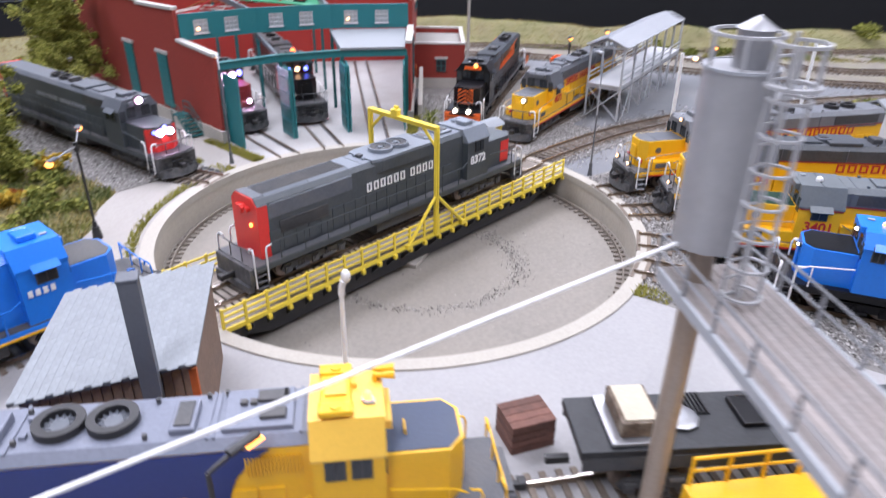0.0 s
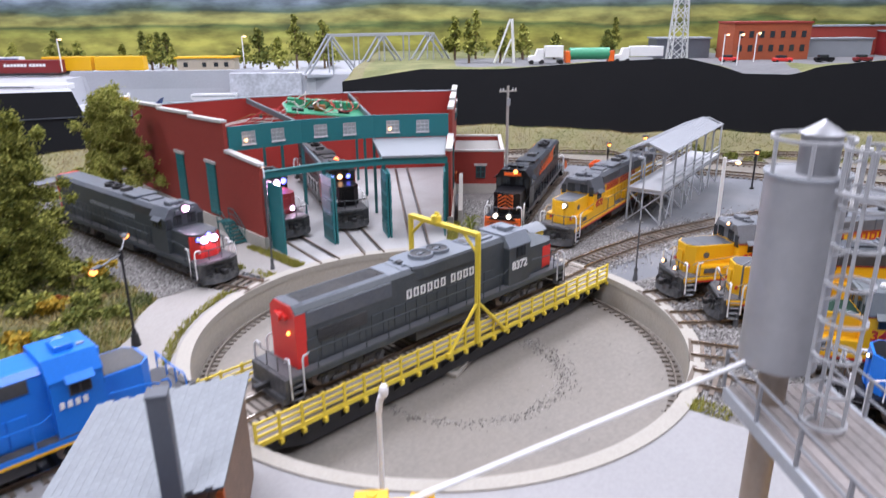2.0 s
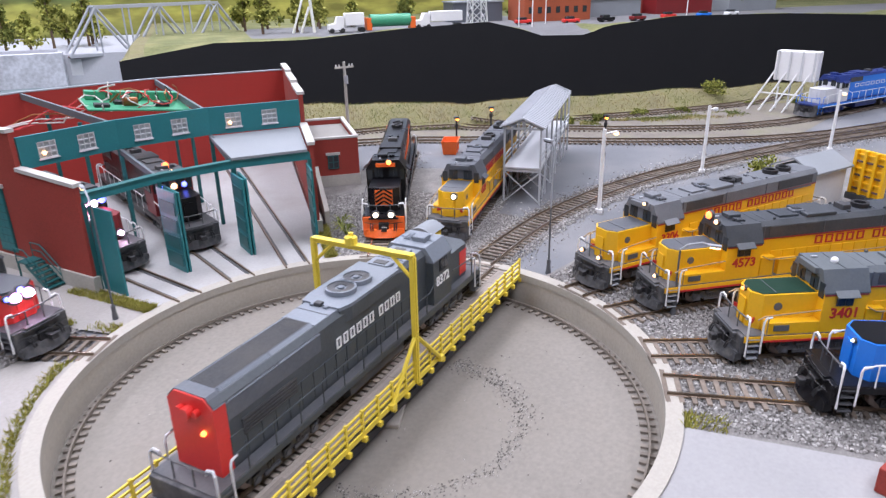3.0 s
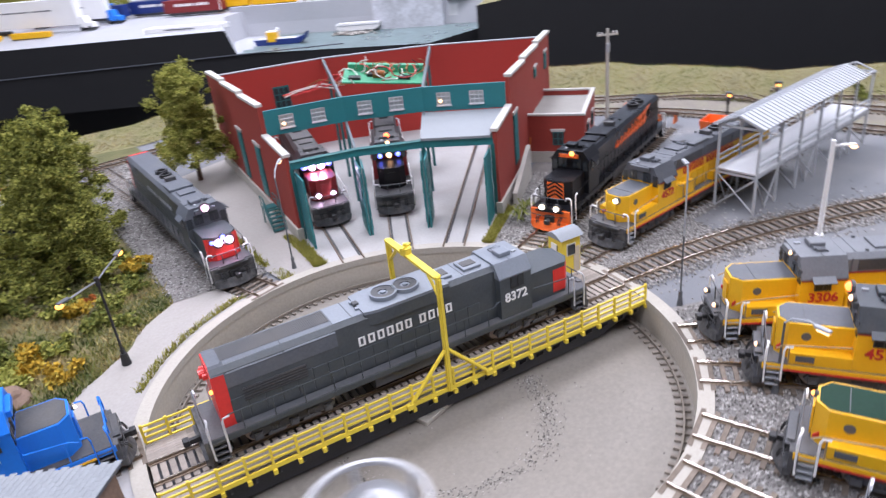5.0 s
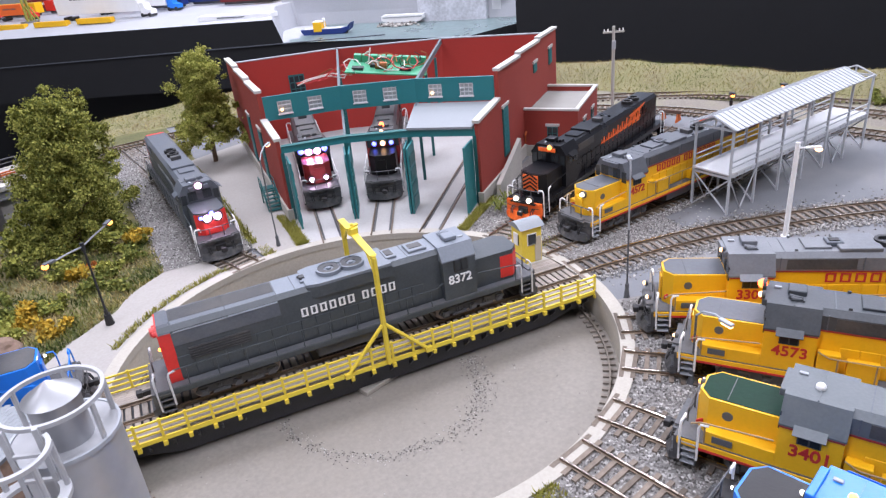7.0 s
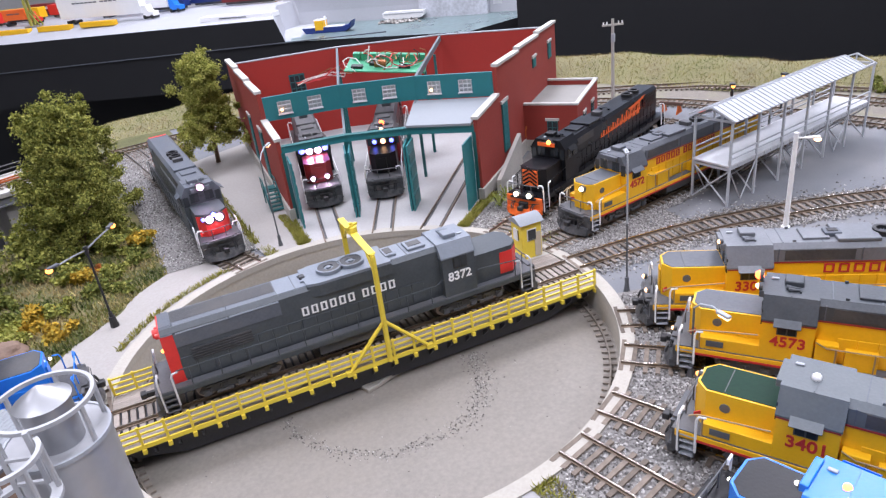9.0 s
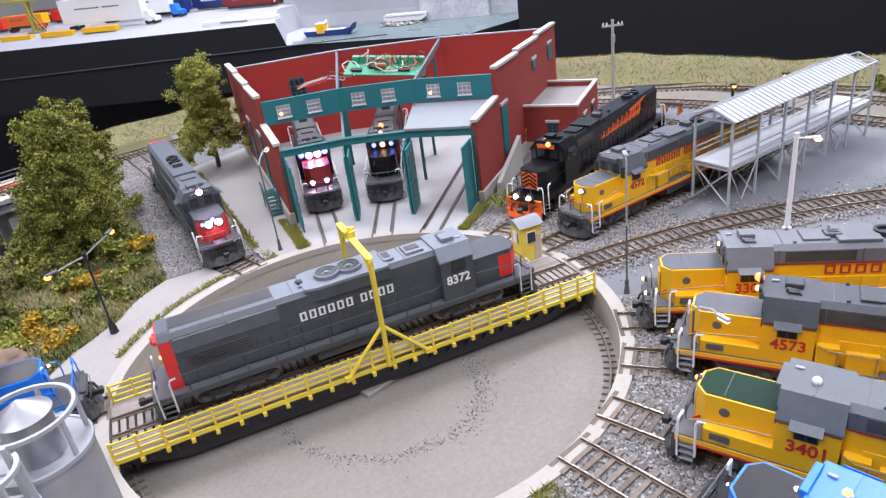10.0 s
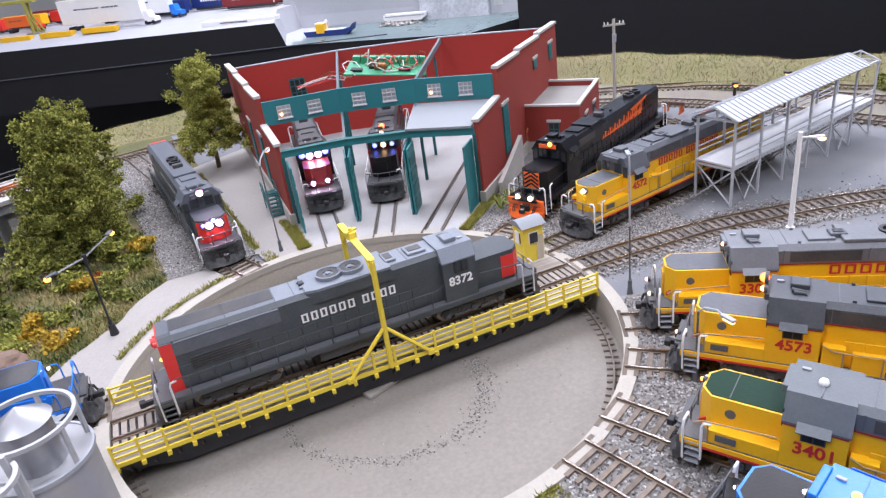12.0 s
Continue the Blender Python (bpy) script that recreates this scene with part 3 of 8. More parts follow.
for key in ("stall_a", "stall_b", "stall_c"):
    a = RADIAL[key]
    th = thing("stall_track", pose(0, 0, 0), "rails let flush into pale concrete with dark flangeways", "track", "stall tracks", "structure")
    for side in (-0.00865, 0.00865):
        p0, p1 = Vector((*polar(PIT_R, a), 0)), Vector((*polar(0.5, a), 0))
        n = Vector((-math.sin(radians(a)), math.cos(radians(a)), 0))
        part("rail", Shape().box(((p0 + p1) / 2 + n * side + Vector((0, 0, 0.0025)))[:], ((p1 - p0).length, 0.001, 0.002), a), M["rail"], th)
        inner = side - math.copysign(0.0017, side)
        part("flangeway", Shape().box(((p0 + p1) / 2 + n * inner + Vector((0, 0, 0.0017)))[:], ((p1 - p0).length - 0.012, 0.0017, 0.0012), a), M["under"], th)
# yard leads behind the pit
track([polar(0.16, 29.5), (0.2172, 0.1175), (0.3046, 0.1625), (0.44, 0.2275)], "rails on dark ties behind the pit", stones=34, width=0.026)
track([polar(0.16, 15.0), (0.231, 0.053), (0.3295, 0.0713), (0.5, 0.103)], "rails on dark ties running past the platform", stones=40, width=0.026)
track([(0.16, 0.003), (0.22, 0.0), (0.30, -0.0115), (0.42, -0.05), (0.56, -0.13), (0.71, -0.24), (0.9, -0.4)], "long curved lead of weathered rails on brown ties", stones=75, width=0.03)
track([(0.2, 0.53), (0.36, 0.44), (0.45, 0.385), (0.56, 0.29), (0.625, 0.12), (0.695, -0.045), (0.785, -0.165), (0.986, -0.2955), (1.12, -0.375)], "curving main track near the layout's back edge", stones=12)
track([(0.3, 0.43), (0.41, 0.355), (0.5, 0.24), (0.567, 0.07), (0.635, -0.095), (0.735, -0.225), (0.93, -0.38)], "second curving track beside the main", stones=12)
track([(0.62, 0.225), (0.665, 0.155), (0.735, 0.072), (0.80, 0.0), (0.88, -0.075), (0.95, -0.125), (0.99, -0.155)], "dark track at the foot of the grassy bank", stones=12)
track([(0.2, 0.655, 0), (0.02, 0.637, 0), (-0.13, 0.603, 0.002), (-0.26, 0.532, 0.012), (-0.42, 0.462, 0.012)], "track running behind the trees", stones=12)
track([polar(0.16, 107.5), (-0.0645, 0.2), (-0.0755, 0.298), (-0.092, 0.43), (-0.125, 0.6)], "rails on dark ties in a bed of grey gravel", stones=40, width=0.026)
track([(-0.158, 0.0265), (-0.26, 0.027), (-0.5, 0.032)], "stub track on dark ties at the pit edge", stones=20)
track([(0.04, -0.36), (-0.0583, -0.2715), (-0.145, -0.2075), (-0.23, -0.1362), (-0.42, 0.02)], "track along the front of the layout", stones=20)

for _ in range(44000):
    a = rng.uniform(-81, -17)
    r = math.sqrt(rng.uniform((RIM_R + 0.001) ** 2, 0.40 ** 2))
    x, y = polar(r, a)
    BALLAST.append((x, y, 0.0012))
for _ in range(9000):
    a = rng.uniform(9, 41)
    r = math.sqrt(rng.uniform((RIM_R + 0.001) ** 2, 0.33 ** 2))
    BALLAST.append((*polar(r, a), 0.0010))
for _ in range(15000):
    x, y = rng.uniform(-0.16, -0.02), rng.uniform(0.185, 0.6)
    w = x + 0.064 + (y - 0.19) * 0.1
    if -0.05 - 0.006 * noise.noise(Vector((y * 40, 0, 0))) < w < 0.026 and math.hypot(x, y) > 0.188:
        BALLAST.append((x, y, 0.0022))
LEADS = (((0.17, 0.003), (0.22, 0.0), (0.30, -0.0115), (0.42, -0.05), (0.56, -0.13)), (polar(0.17, 15.0), (0.231, 0.053), (0.3295, 0.0713), (0.42, 0.088)))
for line in LEADS:
    for (x0, y0), (x1, y1) in zip(line, line[1:]):
        ln = math.hypot(x1 - x0, y1 - y0)
        for _ in range(int(ln * 52000)):
            f, q = rng.random(), rng.normal(0, 0.0125)
            if 0.0105 < abs(q) < 0.023 + 0.004 * noise.noise(Vector((x0 + f * (x1 - x0), 3.0, y0)) * 60):
                x, y = x0 + f * (x1 - x0) - q * (y1 - y0) / ln, y0 + f * (y1 - y0) + q * (x1 - x0) / ln
                if math.hypot(x, y) > RIM_R + 0.001:
                    BALLAST.append((x, y, ground_z(x, y) + 0.0012))
for _ in range(9000):
    f, w = rng.random() ** 1.6, rng.random()
    x = 0.168 + 0.105 * f
    lo, hi = 0.012 - 0.012 * f, 0.034 + 0.022 * f
    BALLAST.append((x, lo + (hi - lo) * w, 0.0012))
grains("ballast", BALLAST, 0.0009, M["gravel"], "grey crushed-stone ballast between the tracks", "gravel")

# ---------------------------------------------------------------- turntable bridge
bridge = thing("turntable_bridge", pose(0, 0, 0), "turntable bridge with black girders, plank deck and yellow railings", "turntable")
HALF, SIDE = 0.1565, 0.0285
girder = Shape()
for s in (-1, 1):
    girder.prism(((-HALF + 0.006, -0.0035), (HALF - 0.006, -0.0035), (HALF - 0.006, -0.010), (HALF - 0.035, -0.0185), (-HALF + 0.035, -0.0185), (-HALF + 0.006, -0.010)), s * 0.0195, s * 0.0215, "y")
    part("girder", girder, M["girder"], bridge, "black plate girder with upright ribs")
    girder = Shape()
    rib = None
    for i in range(24):
        x = -HALF + 0.0065 + i * (2 * HALF - 0.013) / 23
        if rib is None:
            rib = part("outrigger", Shape().prism(((s * 0.0215, -0.0036), (s * SIDE, -0.0036), (s * SIDE, -0.0055), (s * 0.0215, -0.0125)), -0.0006, 0.0006), M["girder"], bridge, "black bracket under the walkway")
            rib.matrix_basis = pose(x, 0, 0)
        else:
            again(rib, pose(x, 0, 0))
girder.bm.free()
part("cross_frame", Shape().box((0, 0, -0.008), (0.27, 0.038, 0.008)).box((0, 0, -0.0142), (0.03, 0.03, 0.011)).box((0.143, 0, -0.0125), (0.012, 0.034, 0.008)).box((-0.143, 0, -0.0125), (0.012, 0.034, 0.008)), M["girder"], bridge)
for x in (-0.1523, 0.1523):
    for y in (-0.012, 0.012):
        part("wheel", Shape().cyl((x - 0.0015, y, PIT_Z + 0.007), (x + 0.0015, y, PIT_Z + 0.007), 0.0036, 14), M["wheel"], bridge)
for s in (-1, 1):
    part("rail", sweep_rail([Vector((-HALF, s * 0.00865, 0)), Vector((0, s * 0.00865, 0)), Vector((HALF, s * 0.00865, 0))], 0, 0.0018, RAIL_Z, 0.0005), M["rail"], bridge)
BT = Shape().box((0, 0, 0), (0.0031, 0.0262, 0.0022)).mesh("tie", M["deckpale"])
for i in range(68):
    o = new("tie", BT)
    o.parent = bridge
    o.matrix_basis = pose(-HALF + 0.002 + i * (2 * HALF - 0.004) / 67, 0, 0.0008)
PLANK = Shape().box((0, 0, 0), (0.0225, 0.0021, 0.0012)).mesh("plank", M["plank"])
for s in (-1, 1):
    for row in range(7):
        for i in range(14):
            o = new("plank", PLANK)
            o.parent = bridge
            o.matrix_basis = pose(-HALF + 0.0112 + i * 0.02232, s * (0.0139 + row * 0.00222), 0.0009 + 0.0002 * ((i * 7 + row * 3) % 3 - 1))
part("deck_backing", Shape().box((0, 0, -0.0021), (2 * HALF, 2 * SIDE, 0.0022)), M["girder"], bridge)


def railing(y, x0, x1, count):
    rail = Shape()
    for z, r in ((0.0125, 0.00055), (0.0088, 0.0005), (0.0052, 0.0005)):
        rail.box(((x0 + x1) / 2, y, z), (x1 - x0, 0.0009, 0.0011))
    part("railing", rail, M["yellowpaint"], bridge, "three yellow handrails")
    post = None
    for i in range(count):
        x = x0 + (x1 - x0) * i / (count - 1)
        if post is None:
            post = part("railing_post", Shape().box((0, 0, 0.0055), (0.0014, 0.0013, 0.0165)).box((0, math.copysign(0.0008, y), -0.0022), (0.0022, 0.0026, 0.0026)), M["yellowpaint"], bridge)
            post.matrix_basis = pose(x, y, 0)
        else:
            again(post, pose(x, y, 0))
    part("toe_board", Shape().box(((x0 + x1) / 2, y, 0.0004), (x1 - x0, 0.0012, 0.0026)), M["yellowpaint"], bridge)


railing(-0.0295, -HALF + 0.0015, HALF - 0.0015, 24)
railing(0.0295, -HALF + 0.0015, 0.108, 21)
# gantry over the middle
GX, GY, GZ = 0.0035, 0.0305, 0.0725
for s in (-1, 1):
    part("gantry_post", Shape().box((GX, s * GY, GZ / 2), (0.0028, 0.0022, GZ)).box((GX, s * GY, GZ / 2), (0.0014, 0.0036, GZ)), M["yellowpaint"], bridge)
    for k in (-1, 1):
        a, b = Vector((GX + k * 0.0262, s * (GY + 0.0006), 0.0012)), Vector((GX + k * 0.001, s * GY, 0.0275))
        part("gantry_brace", Shape().tube([a, b], 0.0012, 6).box(a[:], (0.0042, 0.003, 0.003)), M["yellowpaint"], bridge)
    kn = Shape().tube([Vector((GX, s * GY, GZ - 0.0125)), Vector((GX, s * (GY - 0.0125), GZ - 0.0008))], 0.001, 6)
    part("gantry_knee", kn, M["yellowpaint"], bridge)
part("gantry_beam", Shape().box((GX, 0, GZ), (0.0024, 2 * GY + 0.002, 0.0026)).box((GX, 0, GZ + 0.0012), (0.0042, 2 * GY, 0.0008)), M["yellowpaint"], bridge)
part("collector", Shape().cyl((GX, 0.006, GZ + 0.001), (GX, 0.006, GZ + 0.005), 0.0034, 12).box((GX, 0.006, GZ + 0.0055), (0.009, 0.002, 0.0012), 30).cyl((GX, 0.006, GZ + 0.005), (GX, 0.006, GZ + 0.0075), 0.0012, 8), M["yellowpaint"], bridge, "yellow current collector on the beam")
# control cabin on its wing of the deck
part("cabin_deck", Shape().box((0.1345, 0.0385, -0.0004), (0.042, 0.022, 0.0034)), M["found"], bridge, "pale wing of the deck")
cabin = part("control_cabin", Shape().box((0.1325, 0.0345, 0.0155), (0.017, 0.015, 0.029), 0, 0.0004), M["yellowpaint"], bridge, "small yellow operator's cabin")
part("cabin_roof", Shape().prism([(0.0345 - 0.0095 + 0.019 * k / 8, 0.030 + 0.0042 * math.sin(math.pi * k / 8)) for k in range(9)], 0.1222, 0.1428), M["greyroof"], cabin, "curved grey roof", smooth=True)
for cx, cy, sx, sy in ((0.1325, 0.0269, 0.0065, 0.0006), (0.1239, 0.0345, 0.0006, 0.006), (0.1411, 0.0345, 0.0006, 0.006)):
    w = part("cabin_window", Shape().box((cx, cy, 0.0205), (sx + 0.0014, sy, 0.0094)), M["white"], cabin)
    part("pane", Shape().box((cx, cy + (-0.0002 if sy < sx else 0), 0.0205), (sx + (0.0005 if sx < sy else 0), sy + 0.0005, 0.008)), M["glass"], w)
part("cabin_door", Shape().box((0.1375, 0.0268, 0.0118), (0.0052, 0.0005, 0.02)), M["cream"], cabin)
cabin.matrix_basis = pose(0.0098, 0.0036, 0)

solid("figurine", Shape().cyl((0, 0, 0), (0, 0, 0.0085), 0.0017, 8, 0.0022).cyl((0, 0, 0.0085), (0, 0, 0.0155), 0.0024, 8, 0.002).ball((0, 0, 0.0175), 0.0016, 8), M["figure"], "small pale plastic figure on the deck beside the cabin", "figurine", m=pose(0.1505, 0.0335, 0.0016), smooth=True)

# ---------------------------------------------------------------- engine house


def radial_frame(r, deg):
    """Pose with x outward along a direction, y to its left."""
    return pose(*polar(r, deg), 0, 0, 0, deg)


house = thing("engine_house", pose(0, 0, 0), "roofless three-stall red brick engine house with teal front and white coping", "building")
A_L, A_R = 88.6, 43.2
POSTS = (A_L - 0.6, 73.6, 59.0, A_R + 0.6)
R_F, R_M, R_B = 0.2245, 0.285, 0.505


def side_wall(a, out, z_low, steps):
    """A brick side wall: a low front bay and a higher part whose coping steps; out is the side that faces outdoors."""
    t = 0.0035
    w = Shape()
    prof = [(R_F, 0.0)] + [(R_F, z_low), (R_M, z_low + 0.004)]
    for r0, r1, z0, z1 in steps:
        prof += [(r0, z0), (r1, z1)]
    prof += [(R_B, 0.0)]
    w.prism(prof, -t / 2, t / 2, "y")
    ob = part("side_wall", w, M["brick"], house, "red brick side wall")
    ob.matrix_basis = pose(0, 0, 0, 0, 0, a)
    for r0, r1, z0, z1 in [(R_F - 0.0015, R_M, z_low, z_low + 0.004), *steps]:
        c = part("coping", Shape().prism(((r0, z0), (r1, z1), (r1, z1 + 0.0026), (r0, z0 + 0.0026)), -0.0032, 0.0032, "y"), M["cap"], house)
        c.matrix_basis = pose(0, 0, 0, 0, 0, a)
    f = part("foundation", Shape().box(((R_F + R_B) / 2, out * 0.001, 0.0065), (R_B - R_F + 0.004, 0.0055, 0.013)), M["found"], house, "grey concrete footing")
    f.matrix_basis = pose(0, 0, 0, 0, 0, a)
    return ob


UPPER = [(R_M, 0.355, 0.1075, 0.1055), (0.355, 0.43, 0.1082, 0.1062), (0.43, R_B, 0.1088, 0.107)]
side_wall(A_L, 1, 0.077, UPPER)
side_wall(A_R, -1, 0.077, UPPER)


def wall_window(a, out, r, z, w, h, teal=True):
    """A tall window or shutter on a side wall with its white lintel and sill."""
    o = out * 0.0021
    fr = part("window", Shape().box((0, o, z), (w, 0.0014, h)), M["tealdk"], house, "teal steel window")
    fr.matrix_basis = radial_frame(r, a)
    nx, nz = 3, max(3, round(h / 0.006))
    for i in range(nx):
        for j in range(nz):
            part("pane", Shape().box(((i + 0.5) / nx * (w - 0.002) - (w - 0.002) / 2, o + out * 0.0007, z - (h - 0.002) / 2 + (j + 0.5) / nz * (h - 0.002)), (w / nx - 0.0011, 0.0005, h / nz - 0.0011)), M["teal"] if teal else M["pane"], fr)
    li = part("lintel", Shape().box((0, out * 0.0026, z + h / 2 + 0.0014), (w + 0.004, 0.0016, 0.0028)), M["cap"], house)
    li.matrix_basis = radial_frame(r, a)


for r in (0.318, 0.388):
    wall_window(A_L, 1, r, 0.041, 0.019, 0.05)
wall_window(A_R, -1, 0.3, 0.047, 0.017, 0.048)
wall_window(A_R, -1, 0.41, 0.083, 0.013, 0.01)
wall_window(A_R, -1, 0.475, 0.082, 0.014, 0.018)
# back wall in three bays
bays = [(A_L, 73.6), (73.6, 59.0), (59.0, A_R)]
for a, b in bays:
    p, q = Vector((*polar(R_B, a), 0)), Vector((*polar(R_B, b), 0))
    d, mid = q - p, (p + q) / 2
    ang = math.degrees(math.atan2(d.y, d.x))
    bw = part("back_wall", Shape().box((0, 0, 0.051), (d.length + 0.003, 0.0035, 0.102)), M["brickin"], house, "red back wall with a thin grey top edge")
    bw.matrix_basis = pose(mid.x, mid.y, 0, 0, 0, ang)
    part("coping", Shape().box((0, 0, 0.1026), (d.length, 0.0042, 0.0012)), M["lightgrey"], bw)
    for k in ((0.08,) if a == A_L else ()):
        w = part("window", Shape().box((d.length * k, -0.0022, 0.058), (0.019, 0.0012, 0.042)), M["tealdk"], bw)
        for i in range(3):
            for j in range(5):
                part("pane", Shape().box((d.length * k + (i - 1) * 0.006, -0.003, 0.058 + (j - 2) * 0.0078), (0.0048, 0.0006, 0.0065)), M["glass"], w)
# teal clerestory band with small windows, and lower door beam
for n, (a, b) in enumerate(((POSTS[0], 73.6), (73.6, 59.0), (59.0, POSTS[3]))):
    for r, z0, z1, key in ((R_M, 0.081, 0.1035, "clerestory"), (R_F + 0.0015, 0.0655, 0.0705, "door_beam")):
        p, q = Vector((*polar(r, a), 0)), Vector((*polar(r, b), 0))
        d, mid = q - p, (p + q) / 2
        ang = math.degrees(math.atan2(d.y, d.x))
        if key == "clerestory":
            sh, wl = Shape(), 0.0064
            sh.box((0, 0, (z0 + 0.0858) / 2), (d.length + 0.0012, 0.0026, 0.0858 - z0)).box((0, 0, (z1 + 0.0978) / 2), (d.length + 0.0012, 0.0026, z1 - 0.0978))
            cuts = [-d.length / 2 - 0.0006, -0.24 * d.length - wl, -0.24 * d.length + wl, 0.16 * d.length - wl, 0.16 * d.length + wl, d.length / 2 + 0.0006]
            for e0, e1 in ((cuts[0], cuts[1]), (cuts[2], cuts[3]), (cuts[4], cuts[5])):
                sh.box(((e0 + e1) / 2, 0, 0.0918), (e1 - e0, 0.0026, 0.01202))
        else:
            sh = Shape().box((0, 0, (z0 + z1) / 2), (d.length + 0.0012, 0.0042, z1 - z0))
        o = part(key, sh, M["teal"], house, "teal painted timber band")
        o.matrix_basis = pose(mid.x, mid.y, 0, 0, 0, ang)
        if key == "clerestory":
            for k in (-0.24, 0.16):
                fr = Shape()
                for i in range(4):
                    fr.box((d.length * k + (i - 1.5) * 0.0041, -0.0008, 0.0918), (0.0007, 0.001, 0.012))
                    fr.box((d.length * k, -0.0008, 0.0918 + (i - 1.5) * 0.0038), (0.0128, 0.0011, 0.0007))
                part("window_frame", fr, M["whitesteel"], o, "thin white window frame")
                part("pane", Shape().box((d.length * k, 0.0004, 0.0918), (0.0126, 0.0006, 0.0119)), M["frosted"], o, "milky window pane")
                if (n == 0 and k < 0) or (n == 2 and k < 0):
                    part("bulb", Shape().ball((d.length * k - 0.003, -0.0022, 0.0898), 0.0015, 10), M["lamp_warm"], o, "lit warm bulb")
                part("sill", Shape().box((d.length * k, -0.0019, 0.0856), (0.0142, 0.0014, 0.0009)), M["whitesteel"], o)
        else:
            part("beam_flange", Shape().box((0, 0, 0.0712), (d.length, 0.006, 0.0012)), M["tealdk"], o)
# roof slab left over one stall
p = [Vector((*polar(R_F - 0.002, 59.4), 0)), Vector((*polar(R_F - 0.002, A_R + 0.9), 0)), Vector((*polar(R_M - 0.002, A_R + 0.9), 0)), Vector((*polar(R_M - 0.002, 59.4), 0))]
slab = Shape()
lo = [slab.bm.verts.new((v.x, v.y, z)) for v, z in zip(p, (0.0722, 0.0722, 0.0785, 0.0785))]
hi = [slab.bm.verts.new((v.x, v.y, z)) for v, z in zip(p, (0.0742, 0.0742, 0.0805, 0.0805))]
slab.bm.faces.new(lo), slab.bm.faces.new(hi)
for i in range(4):
    slab.bm.faces.new((lo[i], lo[(i + 1) % 4], hi[(i + 1) % 4], hi[i]))
part("roof_panel", slab, M["greyroof"], house, "pale grey roof panel over one stall")
# posts, inner columns and roof beams
for i, a in enumerate(POSTS):
    post = part("door_post", Shape().box((0, 0, 0.033), (0.0034, 0.0034, 0.066)), M["tealdk"], house)
    post.matrix_basis = radial_frame(R_F + 0.0015, a)
    for r, h in ((R_M, 0.081), (0.36, 0.092), (0.44, 0.092)):
        if i in (1, 2):
            c = part("column", Shape().box((0, 0, h / 2), (0.0028, 0.0028, h)), M["tealdk"], house)
            c.matrix_basis = radial_frame(r, a)
    if i in (1, 2):
        b = part("roof_beam", Shape().prism(((R_M, 0.095), (R_B, 0.096), (R_B, 0.1018), (R_M, 0.1008)), -0.0012, 0.0012, "y"), M["beamgrey"], house, "slate grey roof beam")
        b.matrix_basis = pose(0, 0, 0, 0, 0, a)
        b = part("roof_beam", Shape().prism(((R_F, 0.0655), (R_M, 0.077), (R_M, 0.0815), (R_F, 0.07)), -0.001, 0.001, "y"), M["beamgrey"], house)
        b.matrix_basis = pose(0, 0, 0, 0, 0, a)
    # open door leaves folded back against the posts
    for side in ((-1,) if i == 0 else (1,) if i == 3 else (-1, 1)):
        leaf = part("door_leaf", Shape().box((-0.013, side * 0.0026, 0.032), (0.0255, 0.0014, 0.0615)), M["teal"], house, "open teal door leaf")
        leaf.matrix_basis = radial_frame(R_F, a) @ pose(0, 0, 0, 0, 0, side * 3)
        for z in (0.011, 0.024, 0.037, 0.050):
            part("door_panel", Shape().box((-0.013, side * 0.0036, z), (0.021, 0.0007, 0.0095)), M["tealdk"], leaf)
# side shed on the right wall
ux, uy = math.cos(radians(A_R)), math.sin(radians(A_R))
shed = thing("brick_annex", pose(*polar(0.362, A_R), 0, 0, 0, A_R), "low red brick annex with flat gravel roof and white coping", "building")
SL, SW, SH = 0.103, 0.0585, 0.0495
for c, s in (((0.0015, -SW / 2, SH / 2), (0.003, SW, SH)), ((SL - 0.0015, -SW / 2, SH / 2), (0.003, SW, SH)), ((SL / 2, -SW + 0.0015, SH / 2), (SL - 0.0062, 0.003, SH))):
    part("wall", Shape().box(c, s), M["brick"], shed)
part("roof", Shape().box((SL / 2, -SW / 2, SH - 0.006), (SL - 0.0064, SW - 0.0034, 0.002)), M["gravelroof"], shed, "pale gravel roof")
for c, s in (((0.0015, -SW / 2, SH + 0.001), (0.0042, SW + 0.002, 0.002)), ((SL - 0.0015, -SW / 2, SH + 0.001), (0.0042, SW + 0.002, 0.002)), ((SL / 2, -SW + 0.0015, SH + 0.001), (SL - 0.0046, 0.0042, 0.002))):
    part("coping", Shape().box(c, s), M["cap"], shed)
part("foundation", Shape().box((SL / 2, -SW / 2, 0.006), (SL + 0.0012, SW + 0.0014, 0.012)), M["found"], shed)
for x, y, rz in ((0, -SW * 0.55, 0), (SL * 0.3, -SW, 90), (SL * 0.7, -SW, 90)):
    w = part("window", Shape().box((-0.0006, 0, 0.026), (0.0012, 0.011, 0.014)), M["tealdk"], shed)
    w.matrix_basis = pose(x, y, 0, 0, 0, rz)
    part("lintel", Shape().box((-0.0009, 0, 0.0345), (0.0016, 0.0145, 0.0026)), M["cap"], w)
    for i in (-1, 1):
        for j in (-1, 1):
            part("pane", Shape().box((-0.0014, i * 0.0026, 0.026 + j * 0.0032), (0.0006, 0.0042, 0.0054)), M["glass"], w)
part("downpipe", Shape().tube([Vector((-0.004, -0.004, 0.016)), Vector((-0.004, -0.004, 0.024)), Vector((-0.0005, -0.004, 0.027))], 0.0009), M["rusty"], shed)
